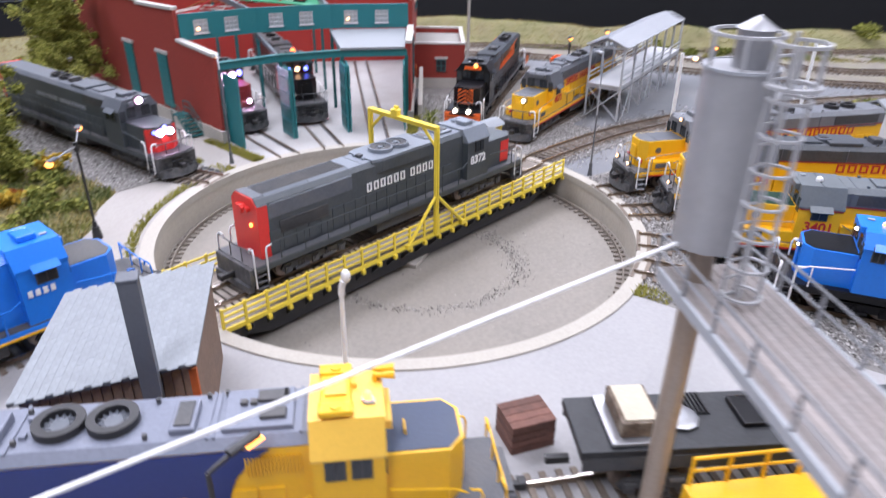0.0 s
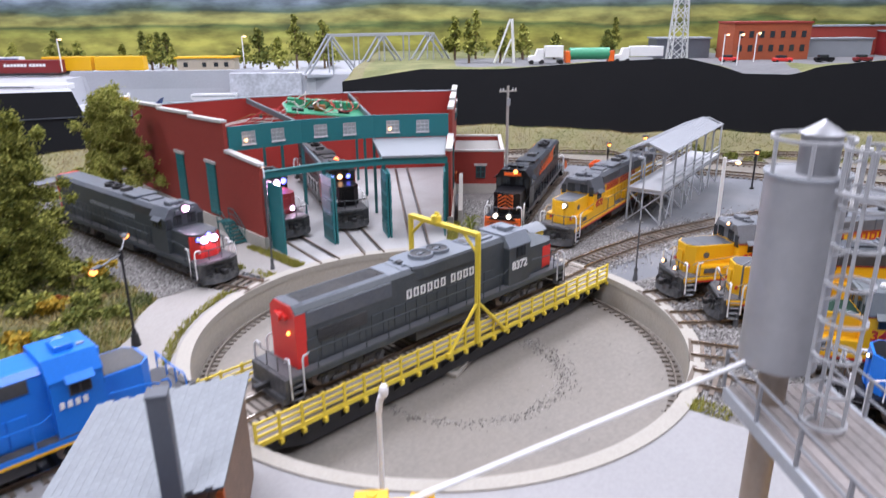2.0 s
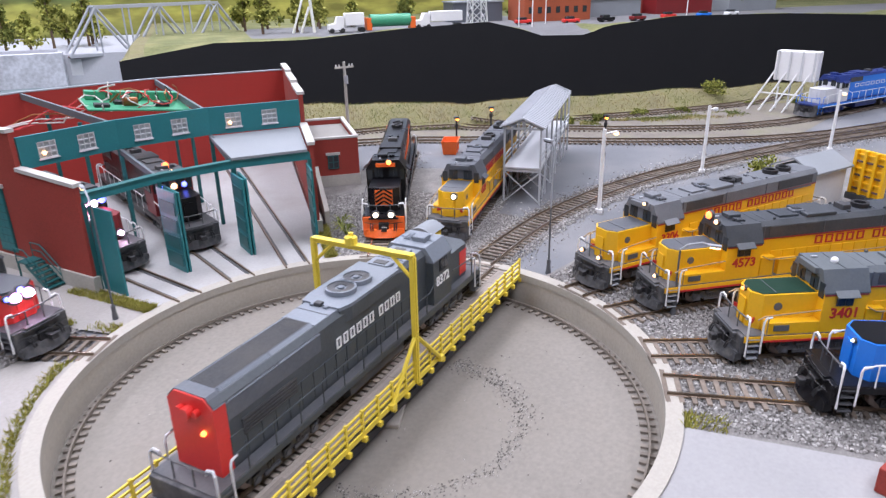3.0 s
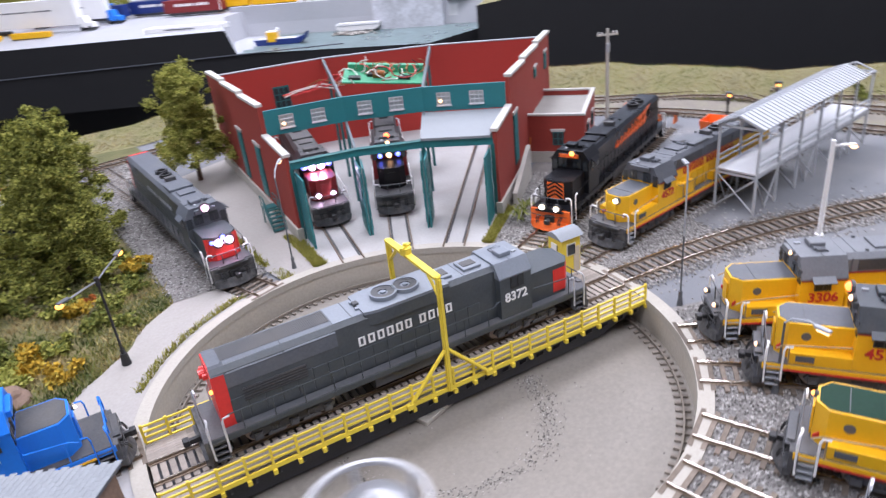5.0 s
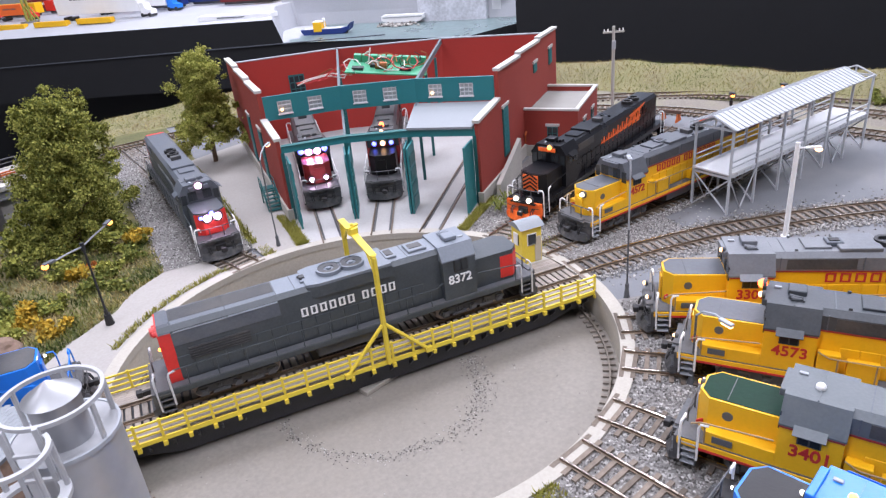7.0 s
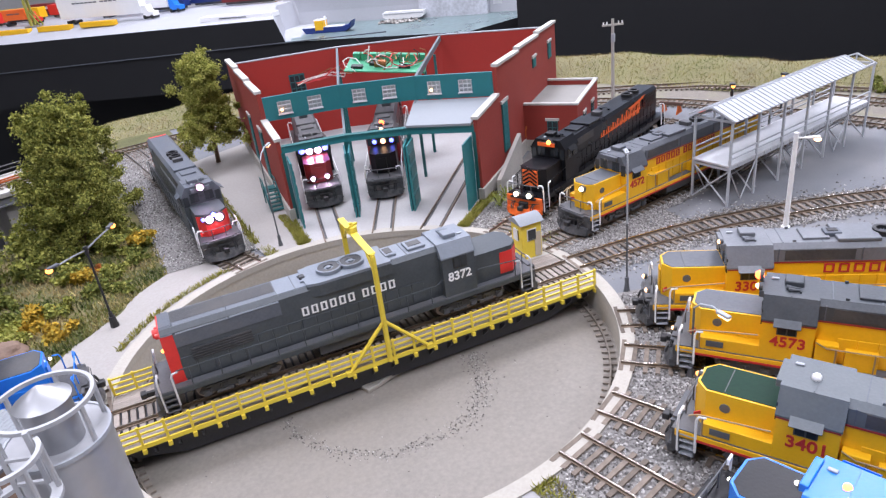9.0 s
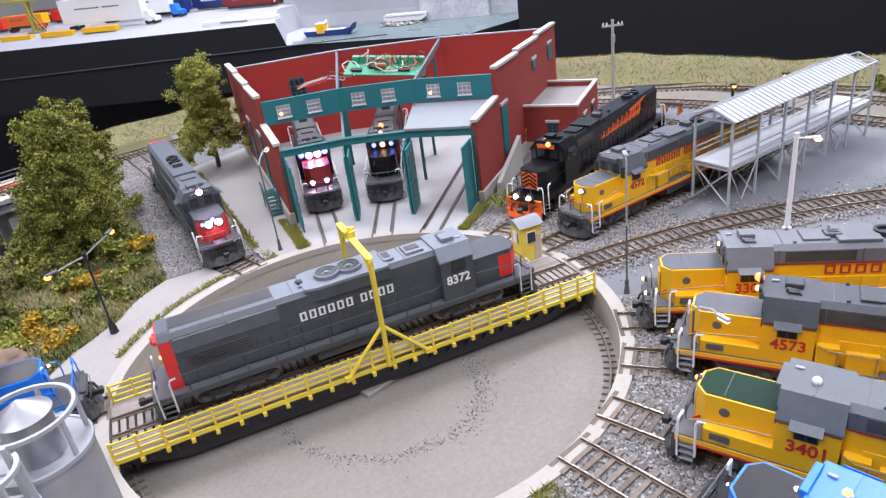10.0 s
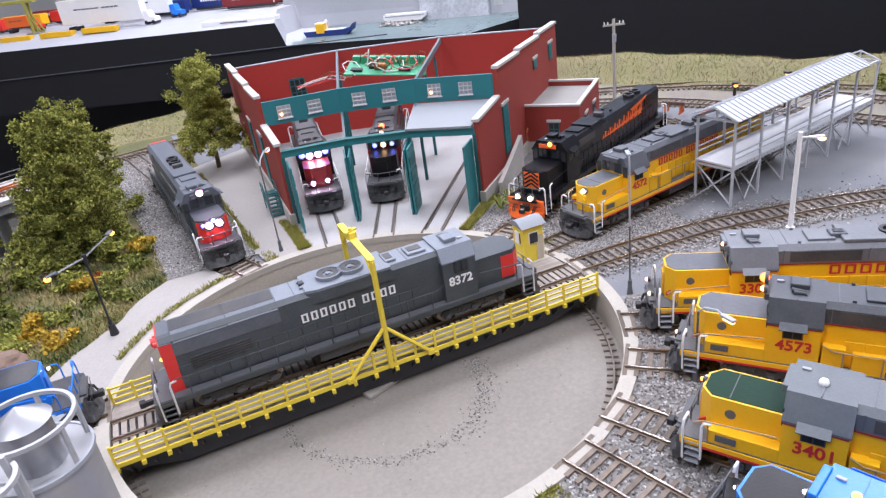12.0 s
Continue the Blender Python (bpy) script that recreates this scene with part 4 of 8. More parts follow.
# concrete ramp wall and iron steps by the house
solid("retaining_wall", Shape().prism(((0, 0), (0.07, 0), (0.07, 0.035), (0, 0.013)), -0.002, 0.002, "y"), M["found"], "low sloped concrete wall beside the engine house", "wall", m=pose(*polar(0.245, 40.8), 0, 0, 0, A_R))
stairs = thing("iron_stairs", pose(-0.0035, 0.258, 0.0018, 0, 0, 90), "small teal iron stairs with landing and railings", "stairs")
for i in range(6):
    part("step", Shape().box((i * 0.0034, 0, 0.0014 + i * 0.0027), (0.0036, 0.012, 0.0008)), M["tealdk"], stairs)
part("landing", Shape().box((0.0235, 0, 0.0162), (0.011, 0.012, 0.0008)), M["tealdk"], stairs)
for s in (-1, 1):
    part("stringer", Shape().prism(((-0.002, 0), (0.0018, 0), (0.0195, 0.0142), (0.0195, 0.0166)), s * 0.0059 - 0.0003, s * 0.0059 + 0.0003, "y"), M["tealdk"], stairs)
    part("post", Shape().box((0.0285, s * 0.0056, 0.008), (0.001, 0.001, 0.016)), M["tealdk"], stairs)
    part("railing", Shape().tube([Vector((0, s * 0.006, 0.0005)), Vector((0, s * 0.006, 0.0125)), Vector((0.018, s * 0.006, 0.027)), Vector((0.0285, s * 0.006, 0.027)), Vector((0.0285, s * 0.006, 0.016))], 0.0005).tube([Vector((0, s * 0.006, 0.0065)), Vector((0.018, s * 0.006, 0.0215)), Vector((0.0285, s * 0.006, 0.0215))], 0.00045), M["tealdk"], stairs)
# electronics lying on top inside the house
board = thing("circuit_board", pose(*polar(0.372, 65.5), 0.0985, 7, -5, 62.5), "green circuit board with terminal blocks resting on the roof beams", "electronics")
part("board", Shape().box((0, 0, 0), (0.045, 0.085, 0.0016), 0, 0.0003), M["pcb"], board)
for i in range(9):
    part("terminal_block", Shape().box((0.018, -0.036 + i * 0.0088, 0.0045), (0.0075, 0.0078, 0.0075), 0, 0.0005), M["pcb"], board)
for x, y in ((-0.008, -0.02), (0.0, 0.012), (-0.012, 0.03)):
    part("chip", Shape().box((x, y, 0.002), (0.008, 0.012, 0.0028)), M["blackplastic"], board)
part("coil", Shape().cyl((-0.006, 0.0, 0.004), (-0.006, 0.012, 0.004), 0.004, 14), M["copper"], board)
for n, key in enumerate(("wire_white", "wire_red", "copper", "wire_white", "blackplastic", "wire_red", "copper", "wire_white", "blackplastic")):
    rr = random.Random(40 + n)
    c0 = polar(0.362 + rr.uniform(-0.012, 0.02), 65.5 + rr.uniform(-4.5, 7.5))
    pts = [Vector((c0[0] + 0.012 * math.cos(k * 0.85 + n) + 0.002 * k, c0[1] + 0.009 * math.sin(k * 0.7 + n * 2), 0.1045 + 0.007 * math.sin(k * 0.8 + n))) for k in range(8)]
    solid("loose_wire", Shape().tube(pts, 0.0006, 6), M[key], "thin electric wire curled over the circuit board", "wire", "loose wires", smooth=True)
for n, key in enumerate(("wire_red", "wire_white", "wire_white", "copper", "wire_red")):
    rr = random.Random(n)
    pts = [Vector((*polar(0.375 + 0.01 * rr.uniform(-1, 1) + 0.012 * k, 67.5 + k * 1.5 + rr.uniform(-0.6, 0.6)), 0.108 + 0.012 * math.sin(k * 0.9 + n) * (1 - k / 8) - 0.0045 * k)) for k in range(9)]
    solid("loose_wire", Shape().tube(pts, 0.0008, 6), M[key], "loose thin electric wire looping from the board", "wire", "loose wires", smooth=True)

# ---------------------------------------------------------------- service platform with a roof
PF = pose(0.3125, 0.030, 0, 0, 0, 10.9)
pf = thing("service_platform", PF, "light grey steel platform with braced legs and ribbed gable roof", "platform")
PL, PW, DECK, EAVE, RIDGE = 0.215, 0.0335, 0.0345, 0.0705, 0.079
NB = 6
for i in range(NB + 1):
    x = PL * i / NB
    for s in (-1, 1):
        part("leg", Shape().box((x, s * PW / 2, EAVE / 2), (0.0017, 0.0017, EAVE)), M["platgrey"], pf)
    br = Shape()
    br.tube([Vector((x, -PW / 2, 0.001)), Vector((x, PW / 2, DECK - 0.004))], 0.0007).tube([Vector((x, PW / 2, 0.001)), Vector((x, -PW / 2, DECK - 0.004))], 0.0007)
    br.box((x, 0, DECK - 0.003), (0.0015, PW, 0.0022))
    part("cross_brace", br, M["platgrey"], pf)
    tr = Shape().box((x, 0, EAVE), (0.0014, PW + 0.003, 0.0016))
    for s in (-1, 1):
        tr.tube([Vector((x, s * (PW / 2 + 0.002), EAVE)), Vector((x, 0, RIDGE - 0.001))], 0.0008)
    tr.box((x, 0, (EAVE + RIDGE) / 2), (0.0012, 0.0012, RIDGE - EAVE - 0.001))
    part("roof_truss", tr, M["platgrey"], pf)
for s in (-1, 1):
    side = Shape()
    for i in range(NB):
        a, b = PL * i / NB, PL * (i + 1) / NB
        if i % 2 == 0:
            side.tube([Vector((a, s * PW / 2, DECK - 0.004)), Vector(((a + b) / 2, s * PW / 2, 0.001)), Vector((b, s * PW / 2, DECK - 0.004))], 0.0006)
    side.box((PL / 2, s * PW / 2, EAVE), (PL, 0.0014, 0.0018)).box((PL / 2, s * PW / 2, DECK + 0.010), (PL, 0.0009, 0.001)).box((PL / 2, s * PW / 2, DECK + 0.0055), (PL, 0.0009, 0.0009))
    part("side_bracing", side, M["platgrey"], pf)
    part("deck_beam", Shape().box((PL / 2, s * (PW / 2 - 0.001), DECK - 0.0022), (PL + 0.002, 0.0016, 0.0034)), M["platgrey"], pf)
    rp = Shape()
    ln = math.hypot(PW / 2 + 0.004, RIDGE - EAVE)
    tilt = math.atan2(RIDGE - EAVE, PW / 2 + 0.004)
    mm = Matrix.Translation((PL / 2, s * (PW / 4 + 0.002), (EAVE + RIDGE) / 2 + 0.0014)) @ Matrix.Rotation(-s * tilt, 4, "X")
    rp.box((-0.013, 0, 0), (PL - 0.018, ln, 0.0008), m=mm)
    part("roof_sheet", rp, M["platgrey"], pf, "ribbed pale sheet roof")
    rib0 = None
    for i in range(34):
        x = -PL / 2 - 0.003 + i * (PL - 0.02) / 33
        if rib0 is None:
            rib0 = part("roof_rib", Shape().box((0, 0, 0.0007), (0.0013, ln, 0.0008)), M["platgrey"], pf)
            rib0.matrix_basis = mm @ pose(x, 0, 0)
        else:
            again(rib0, mm @ pose(x, 0, 0))
part("deck", Shape().box((PL / 2, 0, DECK), (PL + 0.003, PW, 0.0014)), M["whitesteel"], pf, "pale walkway deck")
for i in range(24):
    part("joist", Shape().box((0.001 + i * (PL - 0.002) / 23, 0, DECK - 0.0016), (0.001, PW + 0.001, 0.0018)), M["platgrey"], pf)

stop = thing("buffer_stop", pose(0.4479, 0.2315, 0.0045, 0, 0, 27), "brown timber buffer stop at the track's end", "buffer stop")
for k in (-0.0087, 0.0087):
    part("frame", Shape().prism(((-0.006, 0), (0.009, 0), (0.0012, 0.0125), (-0.0012, 0.0125)), k - 0.0008, k + 0.0008, "y"), M["rusty"], stop)
part("beam", Shape().box((-0.001, 0, 0.0112), (0.0026, 0.026, 0.0036), 0, 0.0003), M["brown"], stop)

# ---------------------------------------------------------------- lamps and poles


def yard_lamp(x, y, h, turn, lit=True):
    z = ground_z(x, y)
    t = thing("yard_lamp", pose(x, y, z, 0, 0, turn), "white post lamp with a short arm and a glowing bulb" if lit else "white post lamp with a short arm", "lamp", "white yard lamps")
    part("post", Shape().cyl((0, 0, 0), (0, 0, h), 0.0019, 10, 0.0016).cyl((0, 0, 0), (0, 0, 0.0035), 0.0032, 10), M["white"], t, smooth=True)
    part("arm", Shape().cyl((0, 0, h - 0.004), (0.013, 0, h - 0.0045), 0.0007, 6).box((0.011, 0, h - 0.0042), (0.010, 0.003, 0.0014), 0, 0.0003), M["white"], t)
    part("bulb", Shape().ball((0.0145, 0, h - 0.006), 0.0026, 10, 0.6), M["lamp_warm"] if lit else M["whitesteel"], t)
    return t


yard_lamp(0.3165, -0.0432, 0.0758, -30)
yard_lamp(0.4905, -0.1068, 0.071, -20, False)
yard_lamp(0.645, -0.228, 0.07, -20)
for x, y, h, turn in ((0.535, 0.158, 0.043, 0), (0.523, 0.008, 0.046, 0), (0.4897, 0.1848, 0.037, 40)):
    t = thing("signal_lamp", pose(x, y, ground_z(x, y), 0, 0, turn), "small black post lamp with an amber light on top", "lamp", "small black lamps")
    part("post", Shape().cyl((0, 0, 0), (0, 0, h), 0.0011, 8).cyl((0, 0, 0), (0, 0, 0.002), 0.0026, 8), M["blackplastic"], t)
    part("hood", Shape().box((0, 0, h), (0.006, 0.006, 0.0022), 0, 0.0004).box((0, 0, h - 0.010), (0.0032, 0.0032, 0.005)), M["blackplastic"], t)
    part("bulb", Shape().ball((-0.001, -0.001, h - 0.0022), 0.0021, 8), M["lamp_amber"], t)


def gooseneck(x, y, h, turn, lit, label, reach=1.0, pale=0.0):
    t = thing("gooseneck_lamp", pose(x, y, ground_z(x, y), 0, 0, turn), label, "lamp", "thin street lamps")
    cut = h * (1 - pale)
    part("post", Shape().cyl((0, 0, 0), (0, 0, cut), 0.00062, 8).cyl((0, 0, 0), (0, 0, 0.008), 0.0022, 10, 0.0012).cyl((0, 0, 0.008), (0, 0, 0.011), 0.0014, 8), M["undergrey"], t)
    if pale:
        part("upper_post", Shape().cyl((0, 0, cut), (0, 0, h), 0.0006, 8), M["lightgrey"], t, "pale upper half of the post")
    arm = [Vector((0, 0, h)), Vector((0.004 * reach, 0, h + 0.004)), Vector((0.012 * reach, 0, h + 0.0065)), Vector((0.017 * reach, 0, h + 0.0055))]
    part("arm", Shape().tube(arm, 0.0006), M["lightgrey"], t)
    part("head", Shape().box((0.019 * reach, 0, h + 0.0055), (0.008, 0.0026, 0.0016), 0, 0.0004), M["lightgrey"], t)
    part("bulb", Shape().box((0.0195 * reach, 0, h + 0.0043), (0.006, 0.0022, 0.001)), M["lamp_warm"] if lit else M["under"], t)
    return t


gooseneck(-0.0185, 0.178, 0.078, 62, True, "thin grey street lamp with a curved arm by the engine house", 1.3)
gooseneck(0.1685, -0.0468, 0.0915, 62, False, "thin street lamp with a pale top at the pit edge", 0.28, 0.45)
gooseneck(0.139, -0.139, 0.045, -88, True, "low thin lamp standing between the yard tracks")
twin = thing("twin_street_lamp", pose(-0.1533, 0.1206, 0.0012), "thin black street lamp with two amber bulbs on opposite arms", "lamp")
part("post", Shape().cyl((0, 0, 0), (0, 0, 0.063), 0.0008, 8).cyl((0, 0, 0), (0, 0, 0.0085), 0.0032, 12, 0.0022).cyl((0, 0, 0.0085), (0, 0, 0.012), 0.0014, 8).cyl((0, 0, 0.059), (0, 0, 0.0645), 0.0015, 8), M["blackplastic"], twin)
for ex, ey, ez in ((-0.0183, -0.0145, 0.0615), (0.015, 0.0336, 0.0615)):
    e = Vector((ex, ey, ez))
    arm_dir = Vector((ex, ey, 0)).normalized()
    part("arm", Shape().tube([Vector((0, 0, 0.062)), Vector((ex * 0.45, ey * 0.45, 0.0622)), e], 0.0006), M["steel"], twin, "bare metal arm")
    turn = math.degrees(math.atan2(ey, ex))
    hd = part("head", Shape().box((0.002, 0, 0.0009), (0.0085, 0.0034, 0.0014), 0, 0.0005), M["undergrey"], twin)
    hd.matrix_basis = pose(ex, ey, ez, 0, 0, turn)
    part("bulb", Shape().ball((0.0052, 0, -0.0006), 0.0023, 10, 0.8), M["lamp_amber"], hd)
near = thing("park_lamp", pose(-0.1538, -0.1255, 0.0012, 0, 0, 120), "plain white post lamp with a bulged head on the front pavement", "lamp")
part("post", Shape().cyl((0, 0, 0), (0, 0, 0.0625), 0.00095, 10), M["white"], near)
part("head", Shape().tube([Vector((0, 0, 0.0615)), Vector((-0.0003, 0, 0.065)), Vector((-0.0012, 0, 0.068))], 0.0013, 10).ball((-0.0022, 0, 0.0703), 0.0019, 12, 1.55), M["white"], near, smooth=True)
pole = thing("utility_pole", pose(0.4145, 0.294, ground_z(0.4145, 0.294), 0, 0, -28), "weathered wooden utility pole with a crossarm and insulators", "pole")
part("post", Shape().cyl((0, 0, 0), (0, 0, 0.108), 0.0022, 10, 0.0016), M["found"], pole)
part("crossarm", Shape().box((0, 0, 0.1015), (0.024, 0.0016, 0.0022)), M["found"], pole)
for k in (-0.0105, -0.0065, 0.0065, 0.0105):
    part("insulator", Shape().cyl((k, 0, 0.1025), (k, 0, 0.1052), 0.0007, 8), M["white"], pole)
part("transformer", Shape().cyl((0.0, -0.0028, 0.083), (0.0, -0.0028, 0.092), 0.0024, 12), M["lightgrey"], pole)

# ---------------------------------------------------------------- locomotives


def hood_profile(w, z0, z1, c):
    return [(-w, z0), (w, z0), (w, z1 - c), (w - c, z1), (-w + c, z1), (-w, z1 - c)]


WHEEL = Shape().cyl((0, -0.0072, 0), (0, -0.0095, 0), 0.0056, 18).cyl((0, -0.0072, 0), (0, -0.0066, 0), 0.0062, 18).cyl((0, 0.0072, 0), (0, 0.0095, 0), 0.0056, 18).cyl((0, 0.0072, 0), (0, 0.0066, 0), 0.0062, 18).cyl((0, -0.0095, 0), (0, 0.0095, 0), 0.0012, 8).mesh("wheelset", M["wheel"])
FAN_RING = Shape().ring(0.0036, 0.0056, 0, 0.003, 24)
FAN_RING = FAN_RING.mesh("fan_ring", M["blackplastic"], True)
FAN_GREY = Shape().ring(0.0022, 0.0054, 0, 0.0018, 24).mesh("fan_ring", M["under"], True)
STEP_PALE = Shape().box((0, 0, 0), (0.0065, 0.0038, 0.0005)).mesh("step", M["lightgrey"])
STEP = Shape().box((0, 0, 0), (0.0065, 0.0038, 0.0005)).mesh("step", M["undergrey"])


def truck_mesh(axles, pitch, material):
    s = Shape()
    ln = pitch * (axles - 1)
    for k in (-1, 1):
        y = k * 0.0126
        s.prism(((-ln / 2 - 0.0045, 0.0062), (-ln / 2 - 0.002, 0.0092), (ln / 2 + 0.002, 0.0092), (ln / 2 + 0.0045, 0.0062), (ln / 2 + 0.003, 0.0045), (-ln / 2 - 0.003, 0.0045)), y - 0.0008, y + 0.0008, "y")
        for i in range(axles):
            x = -ln / 2 + i * pitch
            s.box((x, y + k * 0.0011, 0.0056), (0.0048, 0.0018, 0.0046), 0, 0.0004)
            s.cyl((x, y + k * 0.0018, 0.0056), (x, y + k * 0.0026, 0.0056), 0.0016, 10)
        for i in range(axles - 1):
            x = -ln / 2 + (i + 0.5) * pitch
            s.box((x, y + k * 0.001, 0.0042), (pitch * 0.5, 0.0014, 0.0018))
            for q in (-0.0018, 0.0, 0.0018):
                s.cyl((x + q, y + k * 0.0008, 0.0042), (x + q, y + k * 0.0008, 0.0082), 0.0007, 6)
        s.cyl((ln * 0.2, y + k * 0.0014, 0.0088), (ln * 0.2 + 0.006, y + k * 0.0014, 0.0088), 0.0013, 8)
    s.box((0, 0, 0.0085), (ln * 0.9, 0.024, 0.0022))
    return s.mesh("truck", material)


def loco(m, label, hood, cab, nose, roof, under, sill, L=0.232, axles=3, fans=(), rail="white", end=None, number="", ncol="white", words=(), wcol="white", wspan=(0, 0), wsize=0.0055, wz=0.0365, stripe=None, lights=(), noseh=0.0365, nosetop=None, grille=True, tunnel=False, hood_w=0.0118, chevron=False, hoodh=0.0512, group="diesel locomotives", sunshade=True, detail=True, nose_len=0.030, front_rails="white", band=0.0029, end_depth=0.010, roofcab=None, fan_r=1.0, cabz=0.0525, cab_len=0.0225, cab_lo=0.0446, win_z=0.0402, win_h=0.0082, num_z=0.0305, filters=0.03, plat=0.0165, nose_w=0.0126, pilot=None, boxes=False, fan_key="under", one_window=False, plain_roof=False, cooler=True):
    """A six- or four-axle hood diesel. x points to its nose, z = 0 is the rail head."""
    t = thing("diesel_locomotive", m, label, "locomotive", group)
    h = L / 2
    dz = 0.0165
    xn1 = h - plat
    xn0 = xn1 - nose_len
    xc0 = xn0 - cab_len
    xr = -h + 0.0125
    part("frame", Shape().box((0, 0, 0.0146), (L - 0.004, 0.035, 0.0036), 0, 0.0003), M[sill], t)
    plough = Shape()
    for k in range(8):
        y0, y1 = -0.0158 + k * 0.00395, -0.0158 + (k + 1) * 0.00395
        b0, b1 = 0.0052 * (1 - (y0 / 0.0158) ** 2) + 0.0012, 0.0052 * (1 - (y1 / 0.0158) ** 2) + 0.0012
        lo, hi = 0.0008, 0.0068
        ring = [(h - 0.001, y0, lo), (h - 0.001, y1, lo), (h + b1, y1, lo), (h + b0, y0, lo), (h - 0.001, y0, hi), (h - 0.001, y1, hi), (h + b1 * 0.45, y1, hi), (h + b0 * 0.45, y0, hi)]
        v = [plough.bm.verts.new(q) for q in ring]
        for f in ((0, 1, 2, 3), (4, 5, 6, 7), (3, 2, 6, 7), (0, 1, 5, 4), (0, 3, 7, 4), (1, 2, 6, 5)):
            plough.bm.faces.new([v[q] for q in f])
    bmesh.ops.remove_doubles(plough.bm, verts=plough.bm.verts, dist=0.00002)
    part("snow_plough", plough, M[pilot] if pilot else M["pilotgrime"], t, "curved snow plough")
    part("anticlimber", Shape().box((h - 0.0004, 0, 0.0158), (0.0042, 0.024, 0.0012), 0, 0.0003).box((h - 0.0004, 0, 0.0172), (0.0036, 0.0205, 0.0007), 0, 0.0002), M[under], t)
    part("drawbar_pocket", Shape().box((h + 0.0006, 0, 0.0092), (0.003, 0.0082, 0.0062), 0, 0.0004), M["blackplastic"], t)
    part("cut_lever", Shape().tube([Vector((h + 0.0014, -0.0155, 0.0128)), Vector((h + 0.0022, -0.006, 0.0118)), Vector((h + 0.0022, 0.006, 0.0118)), Vector((h + 0.0014, 0.0155, 0.0128))], 0.00028, 5), M["blackplastic"], t)
    for k in (-0.0105, -0.0088, 0.0088, 0.0105):
        part("air_hose", Shape().tube([Vector((h - 0.0006, k, 0.0115)), Vector((h + 0.0028, k, 0.0098)), Vector((h + 0.0042, k * 0.96, 0.0062))], 0.0005, 5), M["blackplastic"], t)
    part("walkway", Shape().box((0, 0, 0.0167), (L - 0.005, 0.0342, 0.0006)), M[under], t)
    if stripe:
        for s in (-1, 1):
            part("sill_stripe", Shape().box((0, s * 0.0176, 0.0134), (L - 0.022, 0.0004, 0.0012)), M[stripe], t)
    # ends
    for s in (-1, 1):
        pl = Shape().box((s * (h - 0.0018), 0, 0.0112), (0.0026, 0.034, 0.0106), 0, 0.0003)
        pl.prism(((-0.0165, 0.0022), (0.0165, 0.0022), (0.0165, 0.0062), (-0.0165, 0.0062)), s * (h - 0.0024), s * (h + 0.0012))
        part("pilot", pl, M[pilot] if pilot and s > 0 else M["pilotgrime"], t)
        part("coupler", Shape().box((s * (h + 0.0035), 0, 0.0088), (0.008, 0.0022, 0.0028)).box((s * (h + 0.0068), 0.0007, 0.0088), (0.0034, 0.0046, 0.0036), 0, 0.0006), M["blackplastic"], t)
        for k in (-1, 1):
            xs = s * (h - 0.0075)
            st = Shape().prism(((xs - 0.0036, k * 0.0178), (xs - 0.0036, k * 0.0136), (xs + 0.0036, k * 0.0136), (xs + 0.0036, k * 0.0178), (xs + 0.0032, k * 0.0178), (xs + 0.0032, k * 0.014), (xs - 0.0032, k * 0.014), (xs - 0.0032, k * 0.0178)), 0.0029, 0.0155, "z")
            st = part("stairwell", st, M[under], t)
            for i in range(4):
                o = new("step", STEP_PALE if boxes else STEP)
                o.parent = st
                o.matrix_basis = pose(xs, k * 0.0159, 0.0032 + i * 0.0038)
            thick = 0.00062 if front_rails in ("white", "whitesteel") else 0.00045
            gr = Shape().tube([Vector((s * (h - 0.0036), k * 0.0176, 0.0045)), Vector((s * (h - 0.0034), k * 0.0176, 0.0215)), Vector((s * (h - 0.0036), k * 0.0172, 0.0258)), Vector((s * (h - 0.0042), k * 0.0158, 0.0272)), Vector((s * (h - 0.0042), k * 0.0128, 0.0268)), Vector((s * (h - 0.0042), k * 0.0122, 0.0245))], thick)
            gr.tube([Vector((s * (h - 0.0114), k * 0.0177, 0.0065)), Vector((s * (h - 0.0114), k * 0.0177, 0.025)), Vector((s * (h - 0.0122), k * 0.0176, 0.0272)), Vector((s * (h - 0.0155), k * 0.0174, 0.0276))], thick)
            part("grab_rail", gr, M[front_rails], t)
        part("end_railing", Shape().tube([Vector((s * (h - 0.0035), -0.0165, 0.0262)), Vector((s * (h - 0.0035), -0.005, 0.0255)), Vector((s * (h - 0.0035), 0.005, 0.0255)), Vector((s * (h - 0.0035), 0.0165, 0.0262))], 0.0004).tube([Vector((s * (h - 0.0035), -0.0055, 0.0165)), Vector((s * (h - 0.0035), -0.0055, 0.0258))], 0.0004).tube([Vector((s * (h - 0.0035), 0.0055, 0.0165)), Vector((s * (h - 0.0035), 0.0055, 0.0258))], 0.0004), M[front_rails if front_rails not in ("white", "whitesteel") else "undergrey"], t)
    # running gear
    pitch = 0.0195 if axles == 3 else 0.0305
    tm = truck_mesh(axles, pitch, M[under])
    for s in (-1, 1):
        tr = part("truck", tm, M[under], t)
        tr.matrix_basis = pose(s * (h - 0.0465 + (0.004 if axles == 2 else 0)), 0, 0.0004)
        for i in range(axles):
            o = new("wheelset", WHEEL)
            o.parent = tr
            o.matrix_basis = pose((i - (axles - 1) / 2) * pitch, 0, 0.0056)
    tank = Shape().prism([(-0.0145, 0.0055), (-0.0118, 0.0035), (0.0118, 0.0035), (0.0145, 0.0055), (0.0145, 0.0122), (-0.0145, 0.0122)], -0.028, 0.024)
